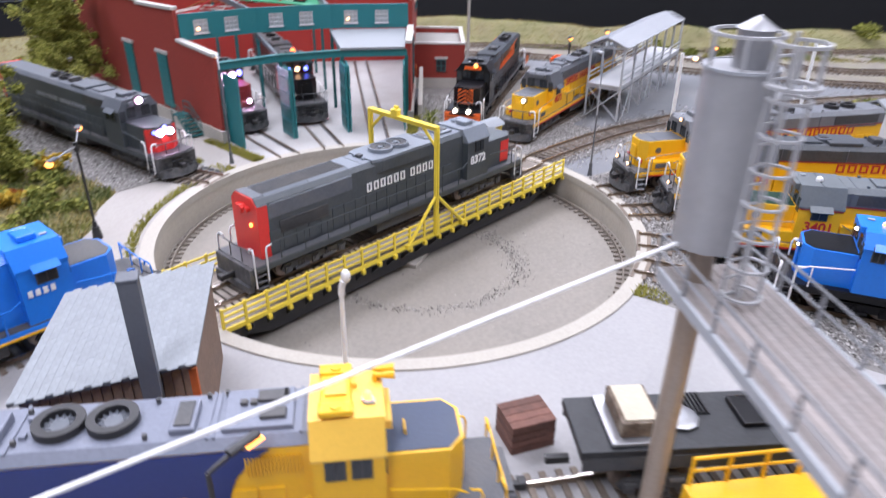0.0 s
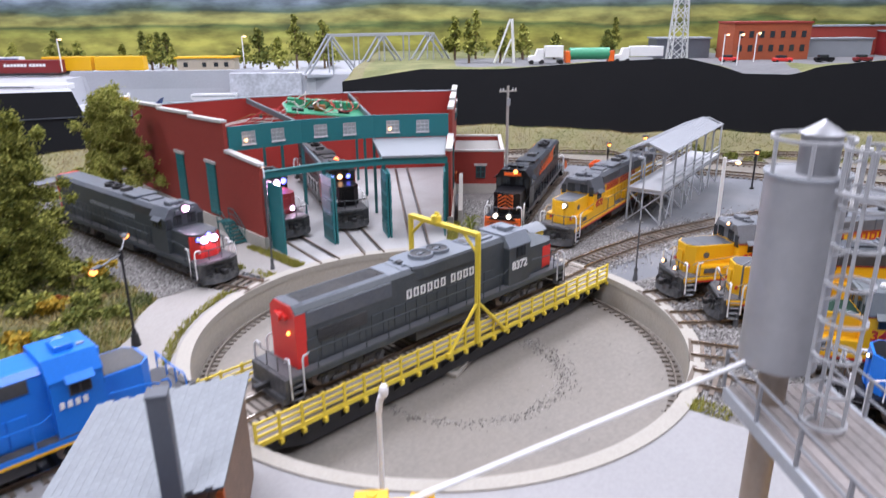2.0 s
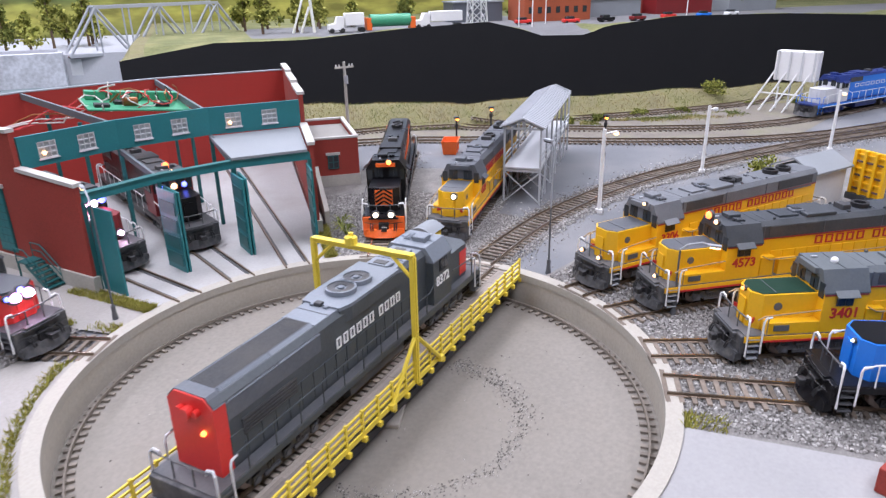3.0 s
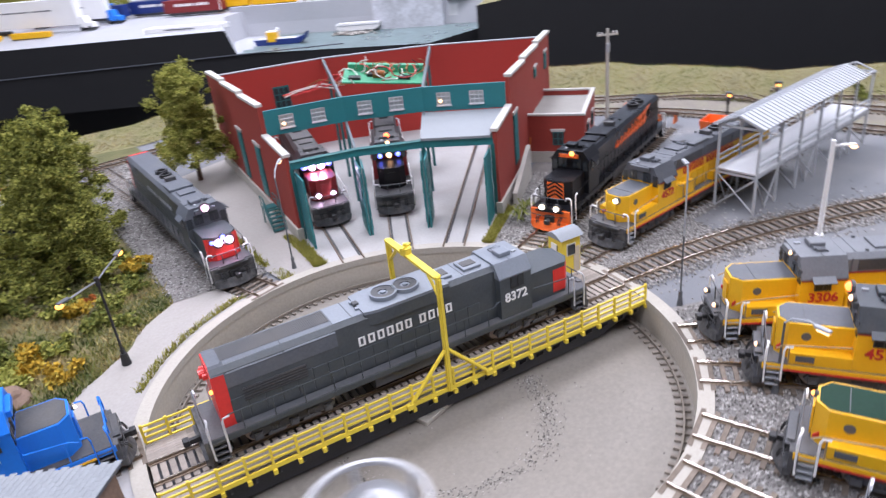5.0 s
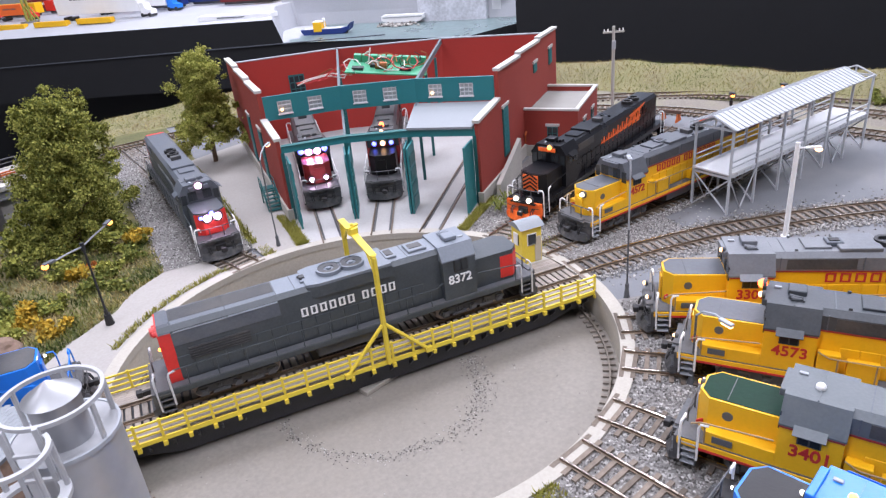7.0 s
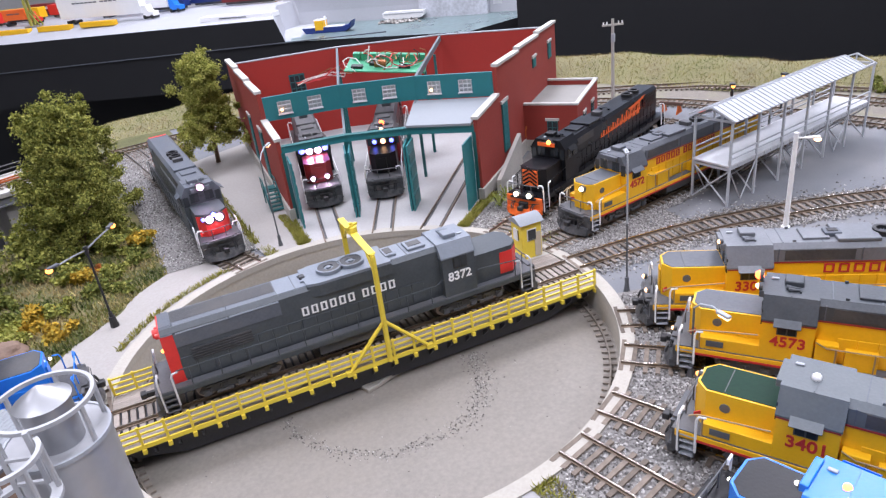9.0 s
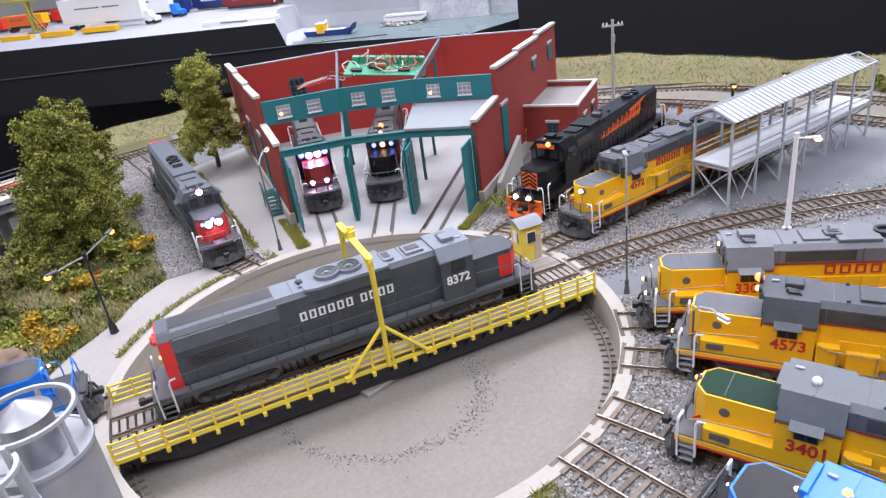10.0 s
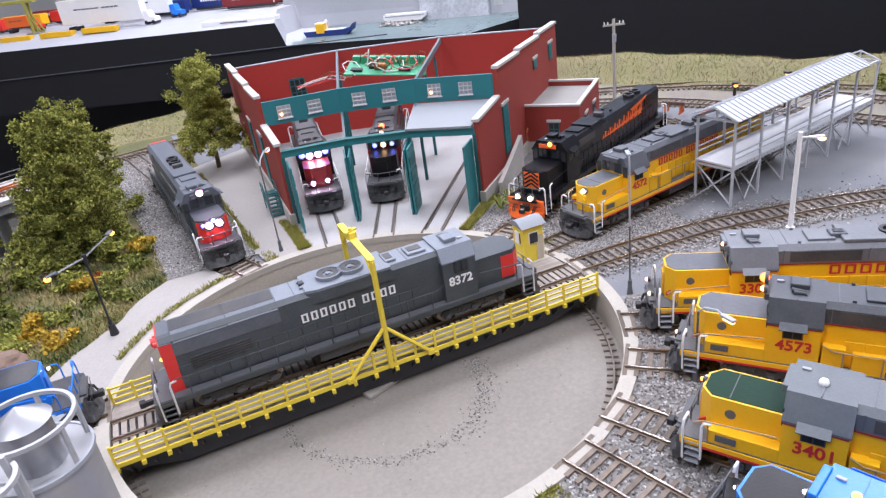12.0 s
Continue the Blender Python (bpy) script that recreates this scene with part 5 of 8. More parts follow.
    part("fuel_tank", tank, M[under], t)
    for s in (-1, 1):
        part("air_tank", Shape().cyl((-0.026, s * 0.0132, 0.0138), (0.026, s * 0.0132, 0.0138), 0.0018, 10), M[under], t, smooth=True)
    # long hood
    hz = hoodh
    part("long_hood", Shape().prism(hood_profile(hood_w, dz, hz, 0.0024 if tunnel else 0.0028), xr, xc0 + 0.0005), M[hood], t)
    if tunnel:
        # roof pieces take the lighter grey, which has the top highlight painted in
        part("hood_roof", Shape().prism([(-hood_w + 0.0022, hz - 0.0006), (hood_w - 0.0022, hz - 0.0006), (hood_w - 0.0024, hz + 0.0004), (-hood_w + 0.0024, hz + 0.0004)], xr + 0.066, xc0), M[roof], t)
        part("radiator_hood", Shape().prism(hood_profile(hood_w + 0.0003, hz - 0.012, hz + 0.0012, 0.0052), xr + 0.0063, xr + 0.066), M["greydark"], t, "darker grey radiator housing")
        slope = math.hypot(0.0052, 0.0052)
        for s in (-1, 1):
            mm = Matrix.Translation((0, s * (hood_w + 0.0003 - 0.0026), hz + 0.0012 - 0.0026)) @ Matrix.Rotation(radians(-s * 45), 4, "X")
            part("radiator_panel", Shape().box((xr + 0.0515, 0, 0.0002), (0.0285, slope * 0.94, 0.0005), m=mm), M[roof], t, "plain grey roof panel with its highlight in the colour")
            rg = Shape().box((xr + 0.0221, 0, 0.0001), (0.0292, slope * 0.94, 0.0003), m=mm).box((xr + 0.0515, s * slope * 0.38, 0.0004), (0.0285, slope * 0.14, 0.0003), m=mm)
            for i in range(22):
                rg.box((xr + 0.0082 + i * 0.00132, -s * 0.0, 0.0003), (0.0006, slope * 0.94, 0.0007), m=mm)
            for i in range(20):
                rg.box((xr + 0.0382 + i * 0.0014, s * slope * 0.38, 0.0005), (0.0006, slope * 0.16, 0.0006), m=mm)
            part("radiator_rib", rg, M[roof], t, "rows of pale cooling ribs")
        part("roof_seam", Shape().box((xr + 0.0364, 0, hz + 0.0013), (0.0007, 0.0138, 0.0005)), M["under"], t)
        gr = Shape().box((xr + 0.0361, 0, hz + 0.0011), (0.0585, 0.0126, 0.0004))
        for i in range(54):
            gr.box((xr + 0.0075 + i * 0.00108, 0, hz + 0.0013), (0.00045, 0.0128, 0.0005))
        part("roof_grille", gr, M["under"], t, "dark cooling grille on the roof")
        # housing that bulges over the brake fans
        bulge = [(-0.027, -hood_w + 0.0006), (-0.020, -hood_w - 0.0014), (0.0255, -hood_w - 0.0014), (0.0255, hood_w + 0.0014), (-0.020, hood_w + 0.0014), (-0.027, hood_w - 0.0006)]
        part("brake_housing", Shape().prism(bulge, hz - 0.0072, hz - 0.0004, "z"), M[hood], t, "flared brake housing")
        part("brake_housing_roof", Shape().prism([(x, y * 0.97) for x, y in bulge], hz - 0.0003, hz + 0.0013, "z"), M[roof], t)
        for s in (-1, 1):
            vent = Shape().box((xr + 0.030, s * (hood_w + 0.0002), dz + 0.0157), (0.034, 0.0005, 0.0078))
            for i in range(5):
                vent.box((xr + 0.030, s * (hood_w + 0.0005), dz + 0.0125 + i * 0.0016), (0.034, 0.0006, 0.0006))
            part("radiator_louvre", vent, M["under"], t, "dark louvres low on the hood side")
    else:
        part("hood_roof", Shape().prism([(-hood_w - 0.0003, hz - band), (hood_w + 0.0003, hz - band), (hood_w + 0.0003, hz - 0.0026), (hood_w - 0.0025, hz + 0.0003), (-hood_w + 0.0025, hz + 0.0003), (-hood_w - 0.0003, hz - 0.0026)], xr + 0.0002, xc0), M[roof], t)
    if band > 0.004:
        for s in (-1, 1):
            part("hood_stripe", Shape().box(((xr + xc0) / 2, s * (hood_w + 0.0003), hz - band - 0.0003), (xc0 - xr - 0.001, 0.0004, 0.0009)), M["bandstripe"], t)
    if end:
        part("rear_panel", Shape().prism(hood_profile(hood_w + 0.0001, dz + 0.0004, hz + 0.0009 if tunnel else hz + 0.0004, 0.0042 if tunnel else 0.0029), xr - 0.0006, xr + (0.0062 if tunnel else min(0.0035, end_depth))), M[end], t)
        if tunnel:
            part("end_roof", Shape().prism([(-hood_w - 0.0004, hz - 0.0031), (hood_w + 0.0004, hz - 0.0031), (hood_w - 0.0036, hz + 0.0013), (-hood_w + 0.0036, hz + 0.0013)], xr + 0.0002, xr + 0.0063), M["greydark"], t)
        part("marker_light", Shape().ball((xr - 0.0012, -0.006, 0.0365), 0.0012, 8), M["lamp_amber"], t)
        part("rear_light_housing", Shape().cyl((xr, 0.0, hz - 0.006), (xr - 0.0042, 0, hz - 0.006), 0.0026, 12).cyl((xr, 0.0042, hz - 0.0058), (xr - 0.003, 0.0042, hz - 0.0058), 0.0016, 10).cyl((xr, -0.0042, hz - 0.0058), (xr - 0.003, -0.0042, hz - 0.0058), 0.0016, 10), M[end], t)
    if detail:
        span = xc0 - 0.004 - (xr + 0.006)
        nd = int(span / 0.0088)
        door = Shape().box((0, 0, 0), (0.0082, 0.0006 if tunnel else 0.0009, 0.0138), 0, 0.0002).mesh("hood_door", M[hood])
        latch = Shape().box((0, 0, 0), (0.0008, 0.0007, 0.0012)).mesh("latch", M[hood])
        for s in (-1, 1):
            for i in range(nd):
                x = xr + 0.010 + i * 0.0088
                o = new("hood_door", door)
                o.parent = t
                o.matrix_basis = pose(x, s * (hood_w + 0.0001), dz + 0.0085)
                q = new("latch", latch)
                q.parent = o
                q.matrix_basis = pose(0.003, s * 0.0003, 0)
        if grille and not tunnel:
            for s in (-1, 1):
                g = Shape().box((xc0 - 0.007 - filters / 2, s * (hood_w + 0.0002), hz - 0.0062), (filters, 0.0008, 0.0062))
                part("air_filter_grille", g, M["under"], t)
                g = Shape().box((xr + 0.02, s * (hood_w + 0.0001), hz - 0.008), (0.028, 0.0006, 0.0086))
                for i in range(9):
                    g.box((xr + 0.02, s * (hood_w + 0.0003), (dz + 0.011 if tunnel else hz - 0.012) + i * 0.001), (0.028, 0.0007, 0.0003))
                part("radiator_louvre", g, M["under" if tunnel else roof], t)
    for x in fans:
        f = new("radiator_fan", FAN_GREY if fan_key == "grey" else FAN_RING)
        f.parent = t
        f.matrix_basis = pose(x, 0, hz + (0.0014 if tunnel else 0.0002)) @ Matrix.Diagonal((fan_r, fan_r, 1, 1))
        bl = Shape().prism([polar(0.0042 if k % 4 in (1, 2) else 0.0019, 360 * k / 56 + 5) for k in range(56)], 0.0006, 0.0011, "z")
        if tunnel:
            bl = Shape().cyl((0, 0, 0), (0, 0, 0.0012), 0.0023, 20).cyl((0, 0, 0.0012), (0, 0, 0.0022), 0.0012, 16)
        if tunnel:
            part("fan_rim", Shape().ring(0.0049, 0.0057, 0, 0.0023, 24), M[roof], f, "pale rim", smooth=True)
        part("fan_impeller", bl, M["greytop" if tunnel else "greydark"], f)
    if detail:
        if tunnel:
            for x, ln in ((xc0 - 0.0115, 0.012), (xc0 - 0.029, 0.007)):
                part("roof_hatch", Shape().box((x, 0, hz + 0.0012), (ln, 0.0125, 0.0018), 0, 0.0004), M[roof], t)
            part("roof_fitting", Shape().box((xr + 0.0835, 0.001, hz + 0.0014), (0.0034, 0.004, 0.002), 0, 0.0004), M["under"], t)
            part("hatch_grille", Shape().box((xc0 - 0.0115, 0, hz + 0.0022), (0.0085, 0.0062, 0.0005)).box((xc0 - 0.029, 0, hz + 0.0022), (0.0045, 0.0075, 0.0005)), M["under"], t)
            for k in (xr + 0.077, xr + 0.095, xc0 - 0.0195):
                part("roof_joint", Shape().box((k, 0, hz + 0.00045), (0.0005, 0.0186, 0.0003)), M["greydark"], t)
        elif not plain_roof:
            part("dynamic_brake_hatch", Shape().box((xc0 - 0.045, 0, hz + 0.0012), (0.022, hood_w * 1.7, 0.0022), 0, 0.0005), M[roof], t)
        if boxes:
            for k in range(7):
                part("roof_joint", Shape().box((xc0 - 0.006 - k * 0.0205, 0, hz + 0.00035), (0.0005, 2 * hood_w - 0.0052, 0.0004)), M["greydark"], t)
            for k in range(5):
                for q in (-1, 1):
                    part("lifting_lug", Shape().box((xc0 - 0.012 - k * 0.027, q * (hood_w - 0.0034), hz + 0.0009), (0.0016, 0.0009, 0.0014)), M[roof], t)
            part("silencer", Shape().box((xc0 - 0.0335, 0, hz + 0.0016), (0.009, 0.0075, 0.0028), 0, 0.0006), M["greydark"], t)
            part("silencer_outlet", Shape().box((xc0 - 0.0335, 0, hz + 0.0031), (0.0052, 0.0038, 0.0006)), M["blackplastic"], t)
            for q in (-1, 1):
                part("radiator_screen", Shape().box((xr + 0.026, q * (hood_w + 0.0004), hz - 0.0062), (0.04, 0.0006, 0.0064)), M["under"], t, "dark radiator screen")
                for k in range(3):
                    part("band_seam", Shape().box((xc0 - 0.0035 - k * 0.043, q * (hood_w + 0.0005), hz - 0.006), (0.0005, 0.0004, 0.0085)), M["greydark"], t)
        if not tunnel and not plain_roof:
            part("exhaust_duct", Shape().box((xc0 - 0.068, 0, hz + 0.0018), (0.006, 0.009, 0.0036), 0, 0.0004), M["under"], t)
        if not tunnel and not plain_roof:
            part("roof_hatch", Shape().box((xc0 - 0.024, 0, hz + 0.0009), (0.014, 0.013, 0.0014), 0, 0.0003), M[roof], t)
        for k in (-0.004, 0.004):
            part("lifting_lug", Shape().box((xc0 - 0.085, k, hz + 0.0009), (0.002, 0.002, 0.0014)), M[roof], t)
    # cab
    cw, cz = 0.0166, cabz
    cabp = [(-cw, dz), (cw, dz), (cw, cab_lo), (cw - 0.0052, cz), (-cw + 0.0052, cz), (-cw, cab_lo)]
    cb = part("cab", Shape().prism(cabp, xc0, xn0), M[cab], t)
    cr = [(-cw - 0.0005, cab_lo - 0.0006), (cw + 0.0005, cab_lo - 0.0006), (cw + 0.0005, cab_lo + 0.0003), (cw - 0.005, cz + 0.0004), (-cw + 0.005, cz + 0.0004), (-cw - 0.0005, cab_lo + 0.0003)]
    part("cab_roof", Shape().prism(cr, xc0 - 0.0005, xn0 + 0.0004), M[roofcab or roof], cb)
    for s in (-1, 1):
        for x, w in (((xc0 + 0.0122, 0.0094),) if one_window and not boxes else ((xc0 + 0.0122, 0.009),) if one_window else ((xc0 + 0.007, 0.0066), (xc0 + 0.0152, 0.0066))):
            fr = part("side_window", Shape().box((x, s * (cw + 0.0001), win_z), (w, 0.0008, win_h)), M["blackplastic" if tunnel else "under"], cb)
            for k in (-1, 1):
                part("pane", Shape().box((x + k * ((w - 0.0012) / 4 + 0.0002), s * (cw + 0.0004), win_z), (w / 2 - 0.001, 0.0008, win_h - 0.0012)), M["glass"], fr)
        if sunshade:
            part("sunshade", Shape().prism(((s * cw, win_z + 0.0052), (s * (cw + 0.0034), win_z + 0.0028), (s * (cw + 0.0036), win_z + 0.0033), (s * cw, win_z + 0.006)), xc0 + 0.0062, xc0 + 0.0185), M[roof], cb)
        fw = part("windscreen", Shape().box((xn0 + 0.0002, s * 0.0062, 0.0425), (0.0006, 0.0072, 0.0078)), M["glass"], cb)
        part("wiper", Shape().box((xn0 + 0.0007, s * 0.0062, 0.0415), (0.0003, 0.0004, 0.0055)), M["blackplastic"], fw)
        part("corner_window", Shape().box((xn0 + 0.0002, s * 0.0135, 0.0405), (0.0006, 0.0042, 0.0085)), M["glass"], cb)
    part("number_board", Shape().box((xn0 + 0.0012, 0, 0.0492), (0.003, 0.0165, 0.0036), 0, 0.0004), M[roofcab or roof], cb)
    part("cab_roof_rib", Shape().box(((xc0 + xn0) / 2, 0, cz + 0.0006), (0.0006, 2 * cw - 0.011, 0.0004)), M[roofcab or roof], cb)
    part("aerial", Shape().box((xn0 - 0.004, -0.005, cz + 0.0009), (0.0034, 0.0016, 0.001), 0, 0.0003), M["lightgrey"], cb)
    if cooler:
        part("horn", Shape().cyl((xc0 + 0.008, 0.004, cz + 0.0014), (xc0 + 0.0145, 0.004, cz + 0.0014), 0.0005, 8, 0.0014).cyl((xc0 + 0.008, 0.006, cz + 0.0014), (xc0 + 0.0135, 0.006, cz + 0.0014), 0.0005, 8, 0.0012).box((xc0 + 0.008, 0.005, cz + 0.0008), (0.001, 0.004, 0.0012)), M[roofcab or roof], cb)
    if not plain_roof and cooler:
        part("air_conditioner", Shape().box((xc0 + 0.011, -0.003, cz + 0.0018), (0.0085, 0.0085, 0.003), 0, 0.0006), M[roofcab or roof], cb)
    # short hood
    def nose_plan(g, x0):
        return [(x0, -nose_w - g), (xn1 - 0.0052, -nose_w - g), (xn1 + g, -nose_w + 0.0054 - g * 0.5), (xn1 + g, nose_w - 0.0054 + g * 0.5), (xn1 - 0.0052, nose_w + g), (x0, nose_w + g)]

    part("short_hood", Shape().prism(nose_plan(0.0, xn0), dz, noseh, "z"), M[nose], t)
    if nosetop:
        part("nose_top", Shape().prism(nose_plan(-0.0011, xn0 + 0.0004), noseh - 0.0002, noseh + 0.0003, "z"), M[nosetop], t)
    if end:
        part("nose_panel", Shape().prism(nose_plan(0.0003, xn1 - end_depth), dz + (0.0025 if tunnel else 0.0004), noseh - (0.0032 if tunnel else 0.0015), "z"), M[end], t)
    if not chevron:
        part("nose_door", Shape().box((xn1 + 0.0006, 0, 0.0252), (0.0008, 0.0066, 0.0145)), M[end or nose], t)
    if boxes:
        part("nose_seam", Shape().box((xn1 - 0.0125, 0, noseh + 0.0004), (0.0004, nose_w * 2 - 0.004, 0.0003)), M[under], t)
        for s in (-1, 1):
            part("shield_mark", Shape().cyl((xn1 - 0.0135, s * nose_w, 0.0305), (xn1 - 0.0135, s * (nose_w + 0.0004), 0.0305), 0.0023, 16), M["undergrey"], t, "round dark emblem")
            part("cab_stripe", Shape().box(((xc0 + xn0) / 2, s * (cw + 0.0002), cab_lo - 0.0011), (xn0 - xc0, 0.0005, 0.0008)), M["bandstripe"], cb)
            part("nose_stripe", Shape().box((xn1 - 0.0027, s * (nose_w - 0.0024), dz + 0.0058), (0.0006, 0.0062, 0.0024), s * -45), M["redletter"], t, "red and white warning stripes")
            part("battery_box", Shape().box(((xn0 + xn1) / 2 - 0.003, s * (nose_w + 0.0166) / 2, dz + 0.0036), (xn1 - xn0 - 0.006, 0.0167 - nose_w, 0.0072), 0, 0.0003), M[nose], t)
            part("foot_step", Shape().box((xn1 - 0.0135, s * 0.0173, dz + 0.0044), (0.0085, 0.0003, 0.0034)), M[under], t)
            for bx, bl, bh in ((xc0 - 0.006, 0.010, 0.013), (xc0 - 0.021, 0.014, 0.0105), (xc0 - 0.062, 0.012, 0.008)):
                part("equipment_box", Shape().box((bx, s * 0.0138, dz + bh / 2), (bl, 0.005, bh), 0, 0.0003), M[hood], t)
    if chevron:
        part("chevron_panel", Shape().box((xn1 + 0.0005, 0, 0.0290), (0.0008, 0.0143, 0.0135)), M["orange"], t, "orange nose panel")
        part("cab_number_panel", Shape().box((xn0 + 0.0029, 0, 0.0492), (0.0006, 0.0165, 0.0032)), M["orange"], cb, "orange lit number panel")
        for k in range(4):
            c = Shape()
            for s in (-1, 1):
                c.box((xn1 + 0.0011, s * 0.0034, 0.0245 + k * 0.0034), (0.0004, 0.0078, 0.0014), m=Matrix.Translation((0, s * 0.0034, 0.0245 + k * 0.0034)) @ Matrix.Rotation(radians(-s * 33), 4, "X") @ Matrix.Translation((0, -s * 0.0034, -0.0245 - k * 0.0034)))
            part("nose_stripe", c, M["black"], t, "diagonal black safety stripe")
    # handrails down both sides
    for s in (-1, 1):
        hr = Shape()
        y = s * 0.0172
        hr.tube([Vector((xc0 - 0.001, y, 0.031)), Vector((xc0 - 0.006, y, 0.0282)), Vector((xr + 0.002, y, 0.0282))], 0.00038)
        x = xc0 - 0.010
        while x > xr + 0.004:
            hr.tube([Vector((x, y, 0.0135)), Vector((x, y, 0.0282))], 0.00038)
            x -= 0.0165
        part("side_handrail", hr, M[rail], t)
        hr = Shape().tube([Vector((xn0 + 0.001, y, 0.0305)), Vector((xn1 - 0.004, y, 0.0282)), Vector((xn1, y, 0.0262))], 0.00038).tube([Vector((xn1 - 0.006, y, 0.0165)), Vector((xn1 - 0.006, y, 0.0282))], 0.00038)
        part("nose_handrail", hr, M[rail], t)
    # lettering
    if number:
        for s in (-1, 1):
            me = figures(number, 0.0082, M[ncol])
            o = part("number", me, M[ncol], cb)
            o.matrix_basis = pose(xc0 + 0.0112, s * (cw + 0.0002), num_z, 0, 0, 0 if s < 0 else 180)
    if words:
        for s in (-1, 1):
            part("lettering", bars(words, wspan[0], wspan[1], wz, wsize, s * (hood_w + 0.0004), 0.42, 1.25, wsize * 0.21), M[wcol], t, "plain lettering bars")
    # lights
    for seat, y, z, r, key in lights:
        x = {"n": xn1 + 0.001, "c": xn0 + 0.003, "p": h + 0.0005, "r": xc0 + 0.012}[seat]
        if seat != "r":
            part("light_ring", Shape().cyl((x - 0.0016, y, z), (x + 0.0002, y, z), r * 1.35, 12), M["under"], t)
        if key in ("lamp_pink", "lamp_white"):
            # the outer ball's glow imitates the halo, the inner ball is the lamp
            lens = part("headlight", Shape().ball((x, y, z), r * 0.95, 12, 0.9), M["halo_pink" if key == "lamp_pink" else "halo_white"], t, "lamp glass glowing as the glare halo")
            part("filament", Shape().ball((x + r * 0.6, y, z), r * 0.6, 10), M[key], lens)
        else:
            part("headlight", Shape().ball((x + 0.0004, y, z), r, 10), M[key], t)
    return t


def on_track(x, y, heading):
    return pose(x, y, ground_z(x, y) + RAIL_Z, 0, 0, heading)


def along(r_front, a, L, heading_off=0.0):
    """On a radial track, nose to the pit: the nose's pilot stands r_front from the middle."""
    return on_track(*polar(r_front + L / 2, a), a + 180 + heading_off)


def from_nose(x, y, heading_out, L, back=0.0):
    """Nose pilot at a place, the body running off in a direction."""
    dx, dy = polar(L / 2 + back, heading_out)
    return on_track(x + dx, y + dy, heading_out + 180)


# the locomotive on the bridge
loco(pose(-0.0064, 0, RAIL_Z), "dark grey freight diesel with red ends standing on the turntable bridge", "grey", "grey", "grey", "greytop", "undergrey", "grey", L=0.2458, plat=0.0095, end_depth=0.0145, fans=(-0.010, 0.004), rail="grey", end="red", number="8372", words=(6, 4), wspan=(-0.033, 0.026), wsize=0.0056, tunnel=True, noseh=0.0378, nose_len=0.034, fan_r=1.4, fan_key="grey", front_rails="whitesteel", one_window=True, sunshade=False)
# four units nose-on round the yard side
YELLOW_UNIT = dict(hood="upyellow", cab="upyellow", nose="upyellow", under="undergrey", sill="upyellow", stripe="redletter", ncol="redletter", wcol="redletter", rail="tanrail", band=0.0105, boxes=True, one_window=True, plat=0.0078, nose_w=0.0108, nose_len=0.0345, cab_len=0.0238, cab_lo=0.0398, cabz=0.051, win_z=0.0352, win_h=0.0058, num_z=0.0278, noseh=0.0375, filters=0.036)
loco(from_nose(*YARD["y1"][0], YARD["y1"][1], 0.228, 0.0072), "yellow and grey diesel with red striping on a yard track", **YELLOW_UNIT, L=0.228, fans=(-0.075, -0.06, -0.012), number="3306", words=(5, 7), wspan=(0.02, -0.075), wsize=0.0056, nosetop="upgrey", roof="uplight", lights=(("p", 0.0085, 0.0215, 0.0013, "lamp_warm"), ("p", -0.0085, 0.0215, 0.0013, "lamp_warm"), ("c", 0.006, 0.0515, 0.0012, "lamp_warm")))
loco(from_nose(*YARD["y2"][0], YARD["y2"][1], 0.235, 0.0072), "yellow and grey diesel with lit red beacon on a yard track", **YELLOW_UNIT, L=0.235, fans=(-0.085, -0.07, -0.03), roof="updark", number="4573", words=(5, 7), wspan=(0.01, -0.085), wsize=0.0056, nosetop="upgrey", lights=(("c", -0.002, 0.0545, 0.0024, "lamp_red"), ("c", 0.006, 0.0525, 0.0015, "lamp_warm"), ("p", 0.0085, 0.0215, 0.0011, "lamp_warm")))
loco(from_nose(*YARD["y3"][0], YARD["y3"][1], 0.232, 0.0072), "yellow diesel with dark green nose top beside a blue one", **YELLOW_UNIT, L=0.232, fans=(-0.085, -0.07), cooler=False, number="3401", words=(5, 7), wspan=(0.0, -0.085), wsize=0.0056, nosetop="green", roof="upmid", lights=(("n", 0.0, 0.0372, 0.0011, "lamp_amber"), ("r", 0.002, 0.0521, 0.0021, "white")))
loco(from_nose(*YARD["y4"][0], YARD["y4"][1], 0.2, 0.005), "bright blue four-axle diesel with white railings", "blue", "blue", "blue", "blue", "black", "black", L=0.2, axles=2, plat=0.0128, nose_len=0.026, cabz=0.0495, cab_lo=0.0425, hoodh=0.0485, pilot="black", fans=(-0.06,), rail="white", front_rails="white", nosetop="black", number="", cooler=False, lights=(("c", 0.006, 0.0485, 0.0013, "lamp_white"), ("n", 0.004, 0.034, 0.001, "lamp_white"), ("r", 0.0, 0.0502, 0.0016, "lamp_amber")))
